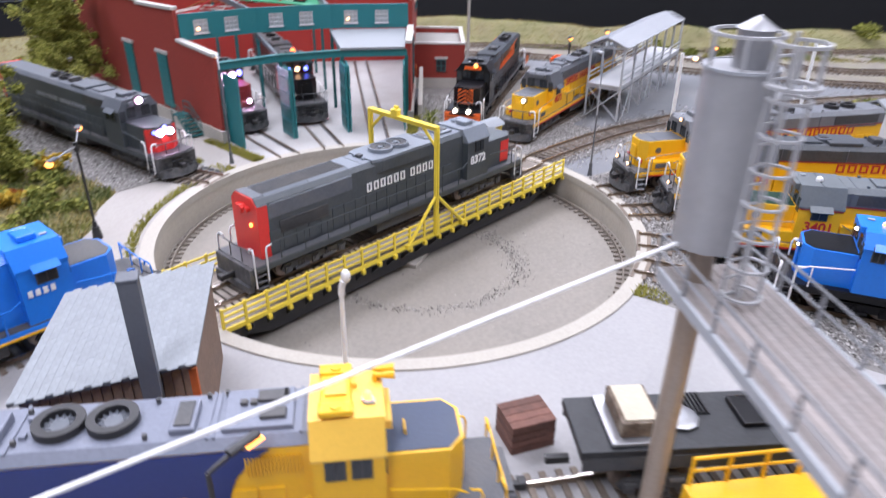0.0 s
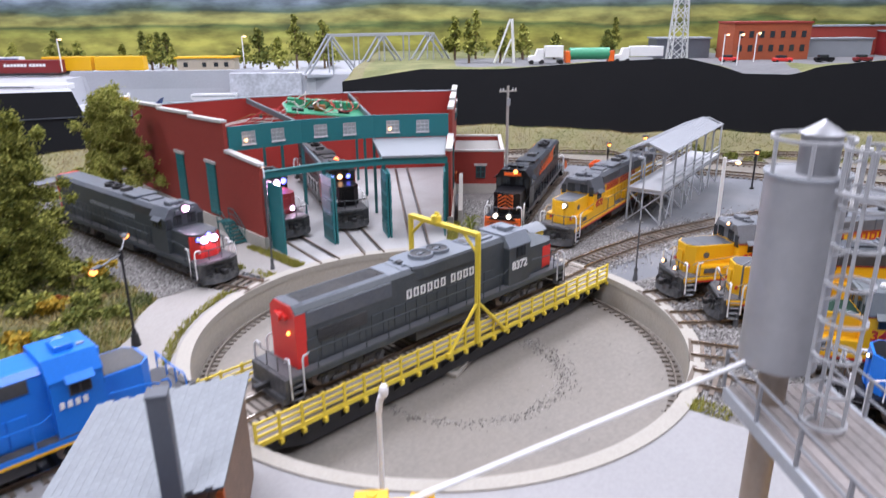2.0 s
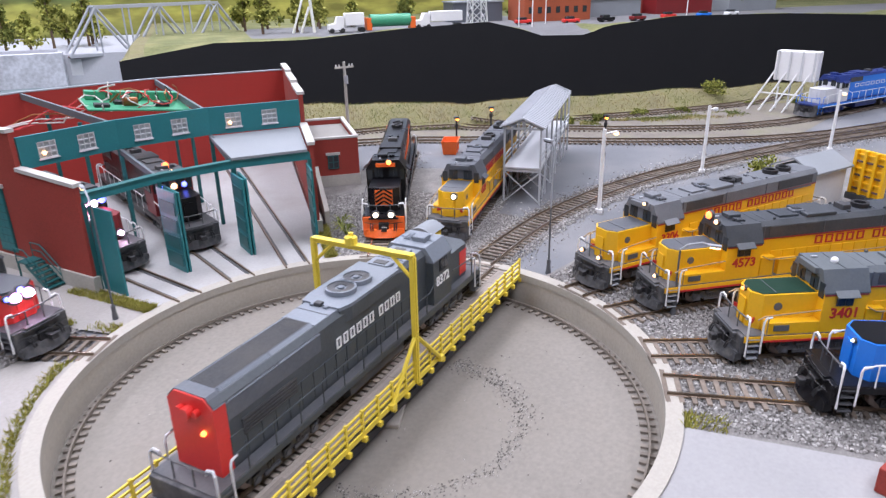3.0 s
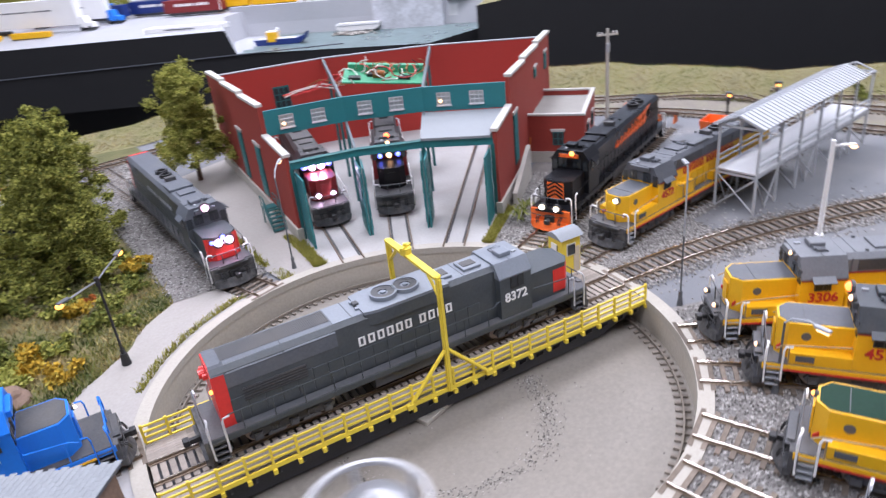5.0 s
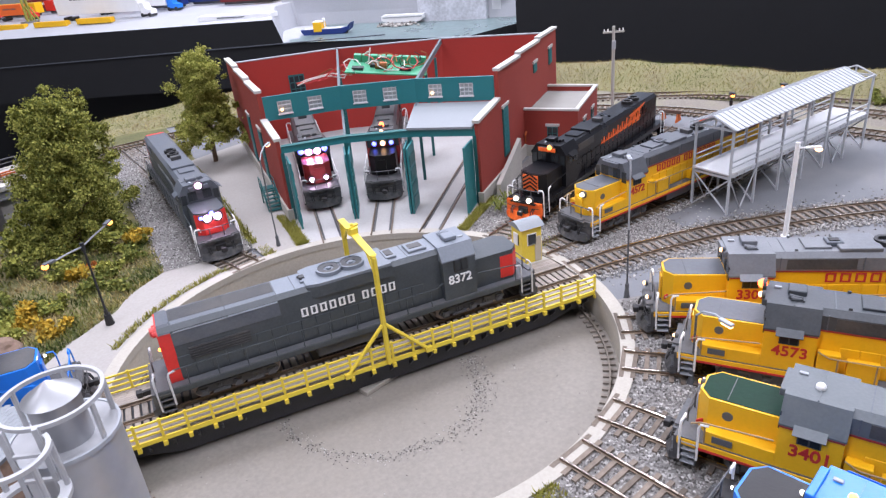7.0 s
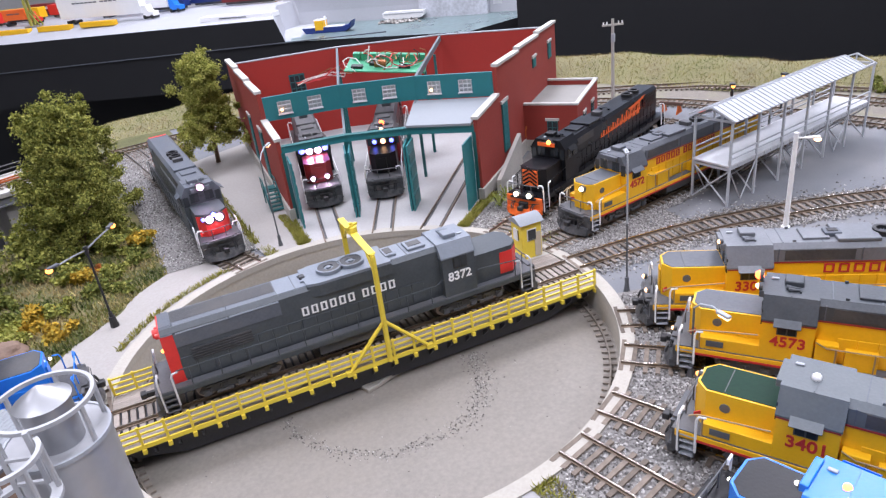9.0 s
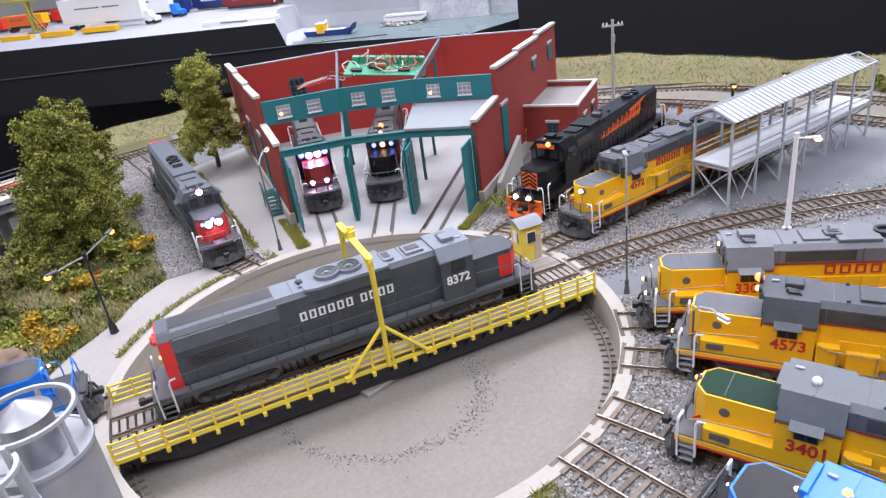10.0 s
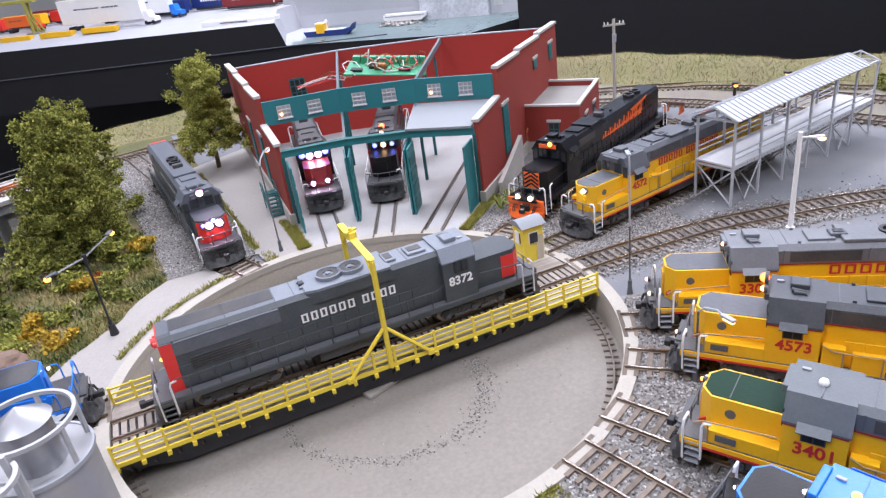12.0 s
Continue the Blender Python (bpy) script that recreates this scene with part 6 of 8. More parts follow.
# two waiting behind the pit
rio = loco(from_nose(0.1735, 0.095, 27.2, 0.256), "black diesel with orange chevron nose waiting behind the pit", "black", "black", "black", "black", "black", "black", L=0.256, hoodh=0.048, plat=0.0125, fans=(-0.085, -0.07), rail="black", nosetop="black", pilot="orange", chevron=True, lights=(("p", 0.0062, 0.0188, 0.0026, "lamp_white"), ("p", -0.0062, 0.0188, 0.0026, "lamp_white"), ("c", 0.003, 0.0515, 0.0021, "lamp_amber")))
for sd in (-1, 1):
    mark = Shape().prism(((-0.006, 0.0318), (-0.071, 0.0352), (-0.071, 0.0368), (-0.006, 0.0332)), sd * 0.01185, sd * 0.01205, "y")
    for k in range(9):
        x = -0.006 - k * 0.0072
        mark.prism(((x, 0.0288 + 0.0004 * k), (x - 0.0052, 0.0292 + 0.0004 * k), (x - 0.0064, 0.0368 + 0.0007 * k), (x - 0.0044, 0.037 + 0.0007 * k), (x - 0.0036, 0.0325 + 0.0004 * k), (x - 0.0016, 0.0362 + 0.0005 * k)), sd * 0.01185, sd * 0.0122, "y")
    mark.prism(((-0.05, 0.0408), (-0.079, 0.0442), (-0.074, 0.0418), (-0.056, 0.0385)), sd * 0.01185, sd * 0.0122, "y")
    for v in mark.bm.verts:
        v.co.x, v.co.z = (v.co.x + 0.04) * 1.35 - 0.034, (v.co.z - 0.035) * 1.35 + 0.0345
    part("emblem", mark, M["orange"], rio, "flowing orange emblem on the hood side")
loco(from_nose(0.182, 0.044, 10.5, 0.236, 0.0065), "yellow and grey diesel beside the platform, nose lamp lit", **YELLOW_UNIT, L=0.236, fans=(-0.085, -0.07, -0.03), roof="upgrey", number="4572", words=(5, 7), wspan=(0.035, -0.04), wsize=0.0056, nosetop="upgrey", lights=(("n", 0.004, 0.0345, 0.0022, "lamp_white"),))
# left of the engine house and inside it
loco(from_nose(-0.0637, 0.1794, 95.7, 0.262), "dark grey diesel with red nose, headlights glaring", "grey", "grey", "grey", "greydark", "under", "grey", L=0.262, plat=0.0125, fans=(-0.03, -0.016), rail="grey", end="red", end_depth=0.0035, words=(8, 7), wspan=(0.03, -0.05), wsize=0.0034, wcol="lightgrey", front_rails="white", lights=(("n", 0.0048, 0.0318, 0.0035, "lamp_pink"), ("n", -0.0036, 0.0318, 0.0035, "lamp_pink"), ("n", 0.0006, 0.0352, 0.002, "lamp_blue"), ("n", -0.0085, 0.033, 0.0016, "lamp_blue"), ("c", 0.0, 0.0515, 0.0032, "lamp_pink")))
loco(from_nose(*polar(0.237, 80.6), 80.6, 0.225), "grey and red diesel with pink-white headlights inside the first stall", "under", "black", "maroon", "under", "under", "black", L=0.225, fans=(-0.07, -0.05), lights=(("c", 0.0042, 0.0412, 0.0038, "lamp_pink"), ("c", -0.0042, 0.0412, 0.0038, "lamp_pink"), ("c", 0.0115, 0.0425, 0.0028, "lamp_blue"), ("c", -0.0115, 0.0425, 0.0028, "lamp_blue"), ("n", 0.0068, 0.0225, 0.0026, "lamp_pink"), ("n", -0.0068, 0.0225, 0.0026, "lamp_pink")))
loco(from_nose(*polar(0.236, 66.6), 66.6, 0.225), "black and maroon diesel with blue marker lights inside the second stall", "black", "maroon", "black", "under", "under", "black", L=0.225, fans=(-0.07, -0.05), lights=(("c", 0.0085, 0.0405, 0.0022, "lamp_blue"), ("c", -0.0085, 0.0405, 0.0022, "lamp_blue"), ("c", 0.0, 0.0405, 0.0026, "lamp_warm"), ("c", 0.0, 0.0525, 0.002, "lamp_warm"), ("r", 0.0, 0.0555, 0.0026, "lamp_red")))
# blue leasing unit at the pit's tail end
blue_unit = loco(on_track(-0.2635, 0.027, 0.5), "bright blue diesel with white bars and dark nose top", "blue", "blue", "blue", "blue", "under", "blue", L=0.196, axles=2, fans=(-0.06,), rail="blue", nosetop="under", front_rails="blue", stripe="upyellow", words=(4,), wspan=(0.015, -0.01), wcol="white", wsize=0.0055, noseh=0.0372, nose_len=0.024, cabz=0.0535, one_window=True, lights=(("n", 0.008, 0.031, 0.0012, "lamp_white"),))
for k in (0, 1, 2):
    part("side_stripe", Shape().prism(((0.008, 0.0335 - k * 0.004), (-0.07, 0.0335 - k * 0.004), (-0.07, 0.0312 - k * 0.004), (0.006, 0.0312 - k * 0.004)), -0.0126, -0.0119, "y"), M["white"], blue_unit, "white stripe")
part("lettering", bars((4,), 0.0375, 0.0495, 0.0325, 0.0032, -0.0169, 0.6), M["white"], blue_unit, "plain lettering bars")
# yellow unit along the front
front = loco(from_nose(-0.1484, -0.2046, 140.0, 0.215), "yellow diesel with pale grey hood roof and amber beacon", "upyellow", "upyellow", "upyellow", "lavender", "undergrey", "upyellow", L=0.215, axles=3, fans=(-0.0176, -0.0333, -0.07), rail="upyellow", front_rails="upyellow", nosetop="slate", sunshade=False, hood_w=0.0128, noseh=0.0408, number="", lights=(), nose_len=0.026, grille=False, roofcab="litroof", fan_r=1.38, cabz=0.0555, plain_roof=True)
for y in (-1, 1):
    edge = [(-0.094, 0.0169), (0.012, 0.0169), (0.0155, 0.0225), (0.0165, 0.03), (0.019, 0.037), (0.0235, 0.043), (0.03, 0.0478), (-0.094, 0.0478)]
    part("side_panel", Shape().prism(edge, y * 0.0129, y * 0.0134, "y"), M["navy"], front, "dark blue side panel with a curved edge")
    part("lettering", bars((5, 4), -0.05, 0.004, 0.027, 0.0075, y * 0.0136, 0.4, 1.2), M["upyellow"], front, "plain yellow lettering bars")
    part("sill_panel", Shape().box((-0.04, y * 0.0177, 0.0146), (0.11, 0.0004, 0.0034)), M["navy"], front)
    for k in range(16):
        part("side_louvre", Shape().box((0.0225 + k * 0.0011, y * 0.0132, 0.041), (0.0005, 0.0006, 0.008)), M["upyellow"], front)
vent = part("roof_vent", Shape().box((0.004, -0.001, 0.0526), (0.0075, 0.014, 0.0022), 0, 0.0004), M["lavender"], front, "raised vent with a dark grille")
part("vent_grille", Shape().box((0.004, -0.001, 0.0539), (0.0048, 0.011, 0.0008)), M["under"], vent)
hatch = part("engine_hatch", Shape().box((0.0265, 0.0005, 0.0522), (0.0215, 0.0185, 0.0018), 0, 0.0004), M["lavender"], front, "wide engine hatch with dark fittings")
for hx, hy, hl, hw in ((0.0305, 0.005, 0.0095, 0.0052), (0.0215, 0.0025, 0.0022, 0.0022), (0.0245, 0.0025, 0.0022, 0.0022), (0.031, -0.0035, 0.008, 0.0045), (0.0345, 0.0048, 0.0016, 0.006)):
    part("hatch_fitting", Shape().box((hx, hy, 0.0536), (hl, hw, 0.0016), 0, 0.0003), M["under"], hatch)
for x in (-0.0455, 0.0115, 0.0135, 0.0395):
    part("roof_seam", Shape().box((x, 0, 0.0516), (0.0009, 0.0215, 0.001)), M["lavender"], front)
for x, y in ((-0.006, 0.008), (-0.0065, -0.0085), (0.0098, 0.0085), (0.0098, -0.0085), (0.0155, 0.0095), (-0.044, 0.007), (-0.044, -0.007)):
    part("lifting_lug", Shape().box((x, y, 0.0522), (0.0012, 0.0012, 0.0024)), M["under"], front)
part("radiator_box", Shape().box((-0.0525, -0.001, 0.053), (0.0085, 0.013, 0.0032), 0, 0.0005), M["lavender"], front, "raised radiator box")
cool = part("cab_cooler", Shape().box((0.0505, 0.0, 0.0569), (0.0095, 0.016, 0.0032), 0, 0.0005), M["upyellow"], front, "yellow cooler on the cab roof")
for y in (-0.0096, 0.0096):
    part("cooler_pod", Shape().box((0.0505, y, 0.0582), (0.0105, 0.0052, 0.0022), 0, 0.0005).cyl((0.0505, y, 0.0592), (0.0505, y, 0.0598), 0.0017, 12), M["upyellow"], cool)
part("cooler_lid", Shape().box((0.0505, 0, 0.0589), (0.0065, 0.0072, 0.0008)), M["litroof"], cool)
bea = part("beacon_base", Shape().cyl((0.0605, -0.0035, 0.0556), (0.0605, -0.0035, 0.0566), 0.0021, 14), M["steel"], front)
part("beacon", Shape().cyl((0.0605, -0.0035, 0.0566), (0.0605, -0.0035, 0.0584), 0.0014, 12).ball((0.0605, -0.0035, 0.0584), 0.0014, 10), M["lamp_amber"], bea, "amber beacon")
horns = part("horn_bracket", Shape().box((0.063, 0.0075, 0.0575), (0.0014, 0.0045, 0.0034)), M["upyellow"], front)
for hy, hz_ in ((0.0058, 0.0582), (0.0075, 0.0594), (0.0092, 0.0582)):
    part("air_horn", Shape().cyl((0.0625, hy, hz_), (0.0695, hy, hz_), 0.0006, 10, 0.0016), M["upyellow"], horns, "yellow flared air horn")
part("nose_latch", Shape().tube([Vector((0.072, -0.004, 0.0412)), Vector((0.072, -0.004, 0.0428)), Vector((0.072, 0.001, 0.0428)), Vector((0.072, 0.001, 0.0412))], 0.0004), M["upyellow"], front)
# blue unit far along the layout
loco(from_nose(0.833, -0.196, -33, 0.24), "blue and white diesel far along the back tracks", "blue", "whitesteel", "whitesteel", "navy", "navy", "blue", L=0.24, fans=(-0.08, -0.065), rail="white", words=(8,), wspan=(0.03, -0.07), wcol="white", wsize=0.005, front_rails="blue", stripe="white")

# ---------------------------------------------------------------- the front of the layout: hut, sand tower, loads
HUT = pose(-0.163, -0.046, 0.0012, 0, 0, 54)
hut = thing("shingled_hut", HUT, "small brown board hut with a grey shingled lean-to roof", "shed")
HL, HW, HT0, HT1 = 0.0766, 0.065, 0.0485, 0.039


def roof_at(y):
    return HT0 + (HT1 - HT0) * y / HW


part("side_wall", Shape().prism(((0.003, 0), (HW - 0.003, 0), (HW - 0.003, roof_at(HW - 0.003) - 0.0008), (0.003, roof_at(0.003) - 0.0008)), -0.005, -0.002), M["hutwall"], hut, "weathered brown board wall")
part("front_wall", Shape().prism(((0.003, 0), (HW - 0.003, 0), (HW - 0.003, roof_at(HW - 0.003) - 0.0008), (0.003, roof_at(0.003) - 0.0008)), -HL + 0.003, -HL + 0.006), M["hutwall"], hut, "weathered brown board wall")
part("long_wall", Shape().box((-HL / 2, 0.0035, 0.0235), (HL - 0.0104, 0.003, 0.047)), M["hutwall"], hut, "weathered brown board wall")
part("rear_wall", Shape().box((-HL / 2, HW - 0.0045, 0.0188), (HL - 0.0104, 0.003, 0.0376)), M["hutwall"], hut)
for i in range(17):
    y = 0.0042 + i * (HW - 0.0084) / 16
    hgt = roof_at(y) - 0.0012
    part("board", Shape().box((-HL + 0.0027, y, hgt / 2), (0.0008, 0.003, hgt)), M["hutwall"], hut)
part("roof_deck", Shape().prism(((0, HT0 - 0.0006), (HW, HT1 - 0.0006), (HW, HT1 + 0.0008), (0, HT0 + 0.0008)), -HL, 0.0), M["chimney"], hut)
SHINGLE = Shape().box((0, 0, 0), (HL / 15 - 0.00012, HW / 20 + 0.0005, 0.00026)).mesh("shingle", M["shingle"])
rs = random.Random(8)
for i in range(20):
    y = HW - (i + 0.5) * HW / 20
    for k in range(15 + i % 2):
        x = -HL + (k + 0.5 - 0.5 * (i % 2)) * HL / 15
        o = new("shingle", SHINGLE)
        o.parent = hut
        o.matrix_basis = pose(min(max(x, -HL + 0.0012), -0.0012), y, roof_at(y) + 0.0011, -10.4 + rs.uniform(-0.5, 0.5), rs.uniform(-0.4, 0.4), rs.uniform(-0.8, 0.8))
part("corner_post", Shape().box((-HL + 0.0035, 0.0022, 0.0225), (0.0026, 0.0026, 0.045)), M["rusty"], hut, "rusty orange corner post")
stack = thing("square_chimney", pose(-0.222, -0.1, 0.0012, 0, 0, 60), "tall square dark grey metal chimney beside the hut", "chimney")
part("shaft", Shape().box((0, 0, 0.0435), (0.0064, 0.0064, 0.087), 0, 0.0003), M["chimney"], stack)
part("cap", Shape().box((0, 0, 0.0876), (0.007, 0.007, 0.0012), 0, 0.0003), M["chimney"], stack)

TX, TY = -0.1195, -0.2468
tower = thing("sand_tower", pose(TX, TY, 0, 0, 0, 0), "steel sand tower with a grey tank, caged ladder and walkway", "tower")
part("column", Shape().cyl((0, 0, 0), (0, 0, 0.1185), 0.0036, 18), M["rustcol"], tower, "brownish steel column", smooth=True)
part("tank", Shape().cyl((0, 0, 0.1165), (0, 0, 0.1655), 0.0092, 40), M["tankgrey"], tower, "satin grey steel tank", smooth=True)
part("dome", Shape().cyl((0.0006, -0.0016, 0.165), (0.0006, -0.0016, 0.1748), 0.0044, 28), M["steel"], tower, smooth=True)
part("cone_cap", Shape().cyl((0.0006, -0.0016, 0.1748), (0.0006, -0.0016, 0.1779), 0.005, 28, 0.0002), M["steel"], tower, smooth=True)
part("seam", Shape().ring(0.0091, 0.0096, 0.165, 0.1658, 40), M["lightgrey"], tower)
part("top_ring", Shape().ring(0.0084, 0.0091, 0.1732, 0.174, 40), M["towerrail"], tower)
for k in range(6):
    x, y = polar(0.00875, 60 * k + 20)
    part("ring_post", Shape().cyl((x, y, 0.165), (x, y, 0.1735), 0.0005, 8), M["towerrail"], tower)
LA = -110
cage = polar(0.0152, LA)
for s in (-1, 1):
    o = polar(0.0112, LA)
    t = (-math.sin(radians(LA)) * s * 0.0028, math.cos(radians(LA)) * s * 0.0028)
    part("ladder_rail", Shape().box((o[0] + t[0], o[1] + t[1], 0.1365), (0.0008, 0.0008, 0.078)), M["towerrail"], tower)
for i in range(14):
    o = polar(0.0112, LA)
    part("ladder_rung", Shape().box((o[0], o[1], 0.1 + i * 0.0054), (0.0006, 0.0056, 0.0006), LA), M["towerrail"], tower)
for i in range(7):
    part("ladder_hoop", Shape().ring(0.0044, 0.0053, 0.107 + i * 0.0089, 0.1076 + i * 0.0089, 28, LA - 150, LA + 150, cage), M["towerrail"], tower)
for k in (-60, 0, 60):
    x, y = polar(0.0049, LA + k)
    part("cage_strap", Shape().box((cage[0] + x, cage[1] + y, 0.1355), (0.0007, 0.0007, 0.054)), M["towerrail"], tower)
part("guard_rail", Shape().ring(0.0054, 0.0062, 0.1732, 0.174, 28, LA - 140, LA + 140, cage), M["towerrail"], tower)
part("guard_floor", Shape().ring(0.0046, 0.0064, 0.1636, 0.1644, 28, LA - 140, LA + 140, cage), M["towerrail"], tower)
for k in (-120, -60, 0, 60, 120):
    x, y = polar(0.0058, LA + k)
    part("guard_post", Shape().cyl((cage[0] + x, cage[1] + y, 0.164), (cage[0] + x, cage[1] + y, 0.1736), 0.0005, 8), M["towerrail"], tower)
# walkway deck leaving the tower
DA = 229
deckm = pose(0.0008, -0.0072, 0.1042, 0, 0, DA)
DL, DW = 0.125, 0.028


def deck_part(name, shape, key):
    o = part(name, shape, M[key], tower)
    o.matrix_basis = deckm
    return o


for i in range(9):
    deck_part("deck_board", Shape().box((DL / 2 - 0.012, -DW / 2 + (i + 0.5) * DW / 9, 0), (DL, DW / 9 - 0.0003, 0.0009)), "deckgrey")
for s in (-1, 1):
    deck_part("deck_beam", Shape().box((DL / 2 - 0.012, s * DW / 2, -0.0012), (DL, 0.0011, 0.0036)), "lightgrey")
    deck_part("deck_stringer", Shape().box((DL / 2 - 0.012, s * 0.006, -0.0018), (DL, 0.0014, 0.0026)), "rustcol")
    for z in (0.0058, 0.0108):
        deck_part("deck_handrail", Shape().tube([Vector((-0.013, s * DW / 2, z)), Vector((DL - 0.014, s * DW / 2, z))], 0.0004), "railgrey")
    for i in range(8):
        deck_part("deck_post", Shape().box((-0.013 + i * DL / 7, s * DW / 2, 0.0052), (0.0008, 0.0008, 0.0115)), "railgrey")
for z in (0.0058, 0.0108):
    deck_part("deck_end_rail", Shape().tube([Vector((-0.013, -DW / 2, z)), Vector((-0.013, DW / 2, z))], 0.0004), "railgrey")
part("sand_pipe", Shape().tube([Vector((-0.0051, 0.004, 0.1172)), Vector((-0.0965, 0.0447, 0.0992)), Vector((-0.2243, 0.1016, 0.0742))], 0.00066, 10), M["white"], tower, "long thin pale pipe", smooth=True)
nlamp = thing("arm_lamp", pose(-0.2255, -0.1665, 0.0012, 0, 0, 6), "black street lamp with an amber bulb beside the front engine", "lamp")
part("post", Shape().cyl((-0.012, 0, 0), (-0.012, 0, 0.0585), 0.0008, 8), M["blackplastic"], nlamp)
part("arm", Shape().tube([Vector((-0.012, 0, 0.0585)), Vector((-0.004, 0, 0.0597))], 0.0008), M["blackplastic"], nlamp)
part("head", Shape().box((0.0005, 0, 0.0604), (0.011, 0.003, 0.0018), 0, 0.0005), M["blackplastic"], nlamp)
part("bulb", Shape().box((0.0035, -0.0012, 0.0592), (0.006, 0.0014, 0.0009)), M["lamp_amber"], nlamp)

# crate, low black flat car with its load, and yellow railed car in front
crate = thing("wooden_crate", pose(-0.112, -0.188, 0.0012, 0, 0, -28) @ Matrix.Diagonal((1.05, 1.1, 0.82, 1)), "brown plank crate beside the front track", "crate")
part("core", Shape().box((0, 0, 0.008), (0.0165, 0.0135, 0.0155)), M["crate"], crate)
for z in (0.002, 0.0062, 0.0104, 0.0146):
    for s in (-1, 1):
        part("plank", Shape().box((0, s * 0.007, z), (0.018, 0.0009, 0.0036)), M["crate"], crate)
        part("plank", Shape().box((s * 0.0086, 0, z), (0.0009, 0.0148, 0.0036)), M["crate"], crate)
for i in range(4):
    part("lid_plank", Shape().box((0, -0.0056 + i * 0.0037, 0.0165), (0.0185, 0.0034, 0.001)), M["crate"], crate)
car = thing("flat_car", pose(-0.0583, -0.2715, RAIL_Z, 0, 0, -43), "low black flat car carrying a pale machine part", "wagon")
part("deck", Shape().box((0, 0, 0.0235), (0.17, 0.03, 0.0035), 0, 0.0004), M["soot"], car)
part("cream_block", Shape().box((0.03, 0.006, 0.0295), (0.012, 0.0085, 0.0016), 0, 0.0003), M["cream"], car)
part("side_sill", Shape().box((0, -0.0148, 0.0195), (0.168, 0.001, 0.006)).box((0, 0.0148, 0.0195), (0.168, 0.001, 0.006)), M["under"], car)
part("centre_sill", Shape().box((0, 0, 0.015), (0.16, 0.008, 0.014)), M["under"], car)
for x in (-0.055, 0.055):
    tk = part("truck", truck_mesh(2, 0.02, M["under"]), M["under"], car)
    tk.matrix_basis = pose(x, 0, 0.0004)
    for k in (-0.01, 0.01):
        o = new("wheelset", WHEEL)
        o.parent = tk
        o.matrix_basis = pose(k, 0, 0.0056)
part("raised_pad", Shape().box((-0.005, 0.002, 0.0262), (0.034, 0.016, 0.0022), 0, 0.0005), M["black"], car)
part("hatch", Shape().box((0.032, 0.002, 0.0262), (0.02, 0.012, 0.002), 0, 0.0004).box((0.032, 0.002, 0.0274), (0.012, 0.008, 0.0008)), M["chimney"], car)
for i in range(9):
    part("rib", Shape().box((-0.045 + i * 0.0016, 0.008, 0.0257), (0.0008, 0.012, 0.0012)), M["black"], car)
part("coupler", Shape().box((-0.089, 0, 0.0085), (0.009, 0.0024, 0.003)), M["blackplastic"], car)
load = thing("machine_crate", pose(-0.104, -0.2285, RAIL_Z + 0.0254, 0, 0, -43), "pale boxed machine part on a steel skid", "load")
part("skid", Shape().box((0, 0, 0.0008), (0.022, 0.027, 0.0016), 0, 0.0003), M["steel"], load)
part("box", Shape().box((0, 0, 0.005), (0.0145, 0.0215, 0.0068), 0, 0.0006), M["oldboard"], load, "dark stained box side")
part("lid", Shape().box((0, 0, 0.0087), (0.012, 0.0195, 0.0008), 0, 0.0003), M["cream"], load)
solid("crumpled_wrap", Shape().ball((0, 0, 0.001), 0.0075, 10, 0.2), M["steel"], "crumpled clear wrap lying on the flat car", "wrap", m=pose(-0.0905, -0.241, RAIL_Z + 0.0252))
rc = thing("yellow_railed_car", pose(-0.069, -0.315, RAIL_Z, 0, 0, -39.5), "yellow car with yellow railings along its edge", "wagon")
part("body", Shape().box((0, 0, 0.018), (0.15, 0.03, 0.01), 0, 0.0008), M["upyellow"], rc)
part("underframe", Shape().box((0, 0, 0.0075), (0.13, 0.02, 0.0125)), M["under"], rc)
for s in (-1, 1):
    part("railing", Shape().tube([Vector((-0.073, s * 0.0145, 0.0345)), Vector((0.073, s * 0.0145, 0.0345))], 0.0007).tube([Vector((-0.073, s * 0.0145, 0.029)), Vector((0.073, s * 0.0145, 0.029))], 0.0006), M["upyellow"], rc)
    for i in range(12):
        part("railing_post", Shape().box((-0.073 + i * 0.01327, s * 0.0145, 0.0285), (0.001, 0.001, 0.0125)), M["upyellow"], rc)
solid("brick_pallet", Shape().box((0, 0, 0.006), (0.022, 0.012, 0.012), 0, 0.0006), M["brick"], "stack of red brick on the pavement", "bricks", m=pose(0.02, -0.252, 0.0012, 0, 0, -25))

# small white shed and yellow freight car end in the right background
bld = thing("trackside_shed", pose(0.412, -0.207, 0, 0, 0, -32), "small pale shed with a grey gable roof beyond the yard", "shed")
part("wall", Shape().box((0, 0, 0.019), (0.05, 0.036, 0.038)), M["whitesteel"], bld)
part("roof", Shape().prism(((-0.022, 0.037), (0, 0.047), (0.022, 0.037), (0.022, 0.0385), (0, 0.0487), (-0.022, 0.0385)), -0.028, 0.028), M["greyroof"], bld)
part("door", Shape().box((-0.0254, 0.002, 0.013), (0.001, 0.011, 0.026)), M["lightgrey"], bld)
ycar = thing("yellow_bulkhead_car", pose(0.42, -0.254, RAIL_Z, 0, 0, -41), "yellow ribbed bulkhead of a freight car behind the engines", "wagon")
part("bulkhead", Shape().box((0, 0, 0.026), (0.003, 0.031, 0.044), 0, 0.0005), M["upyellow"], ycar)
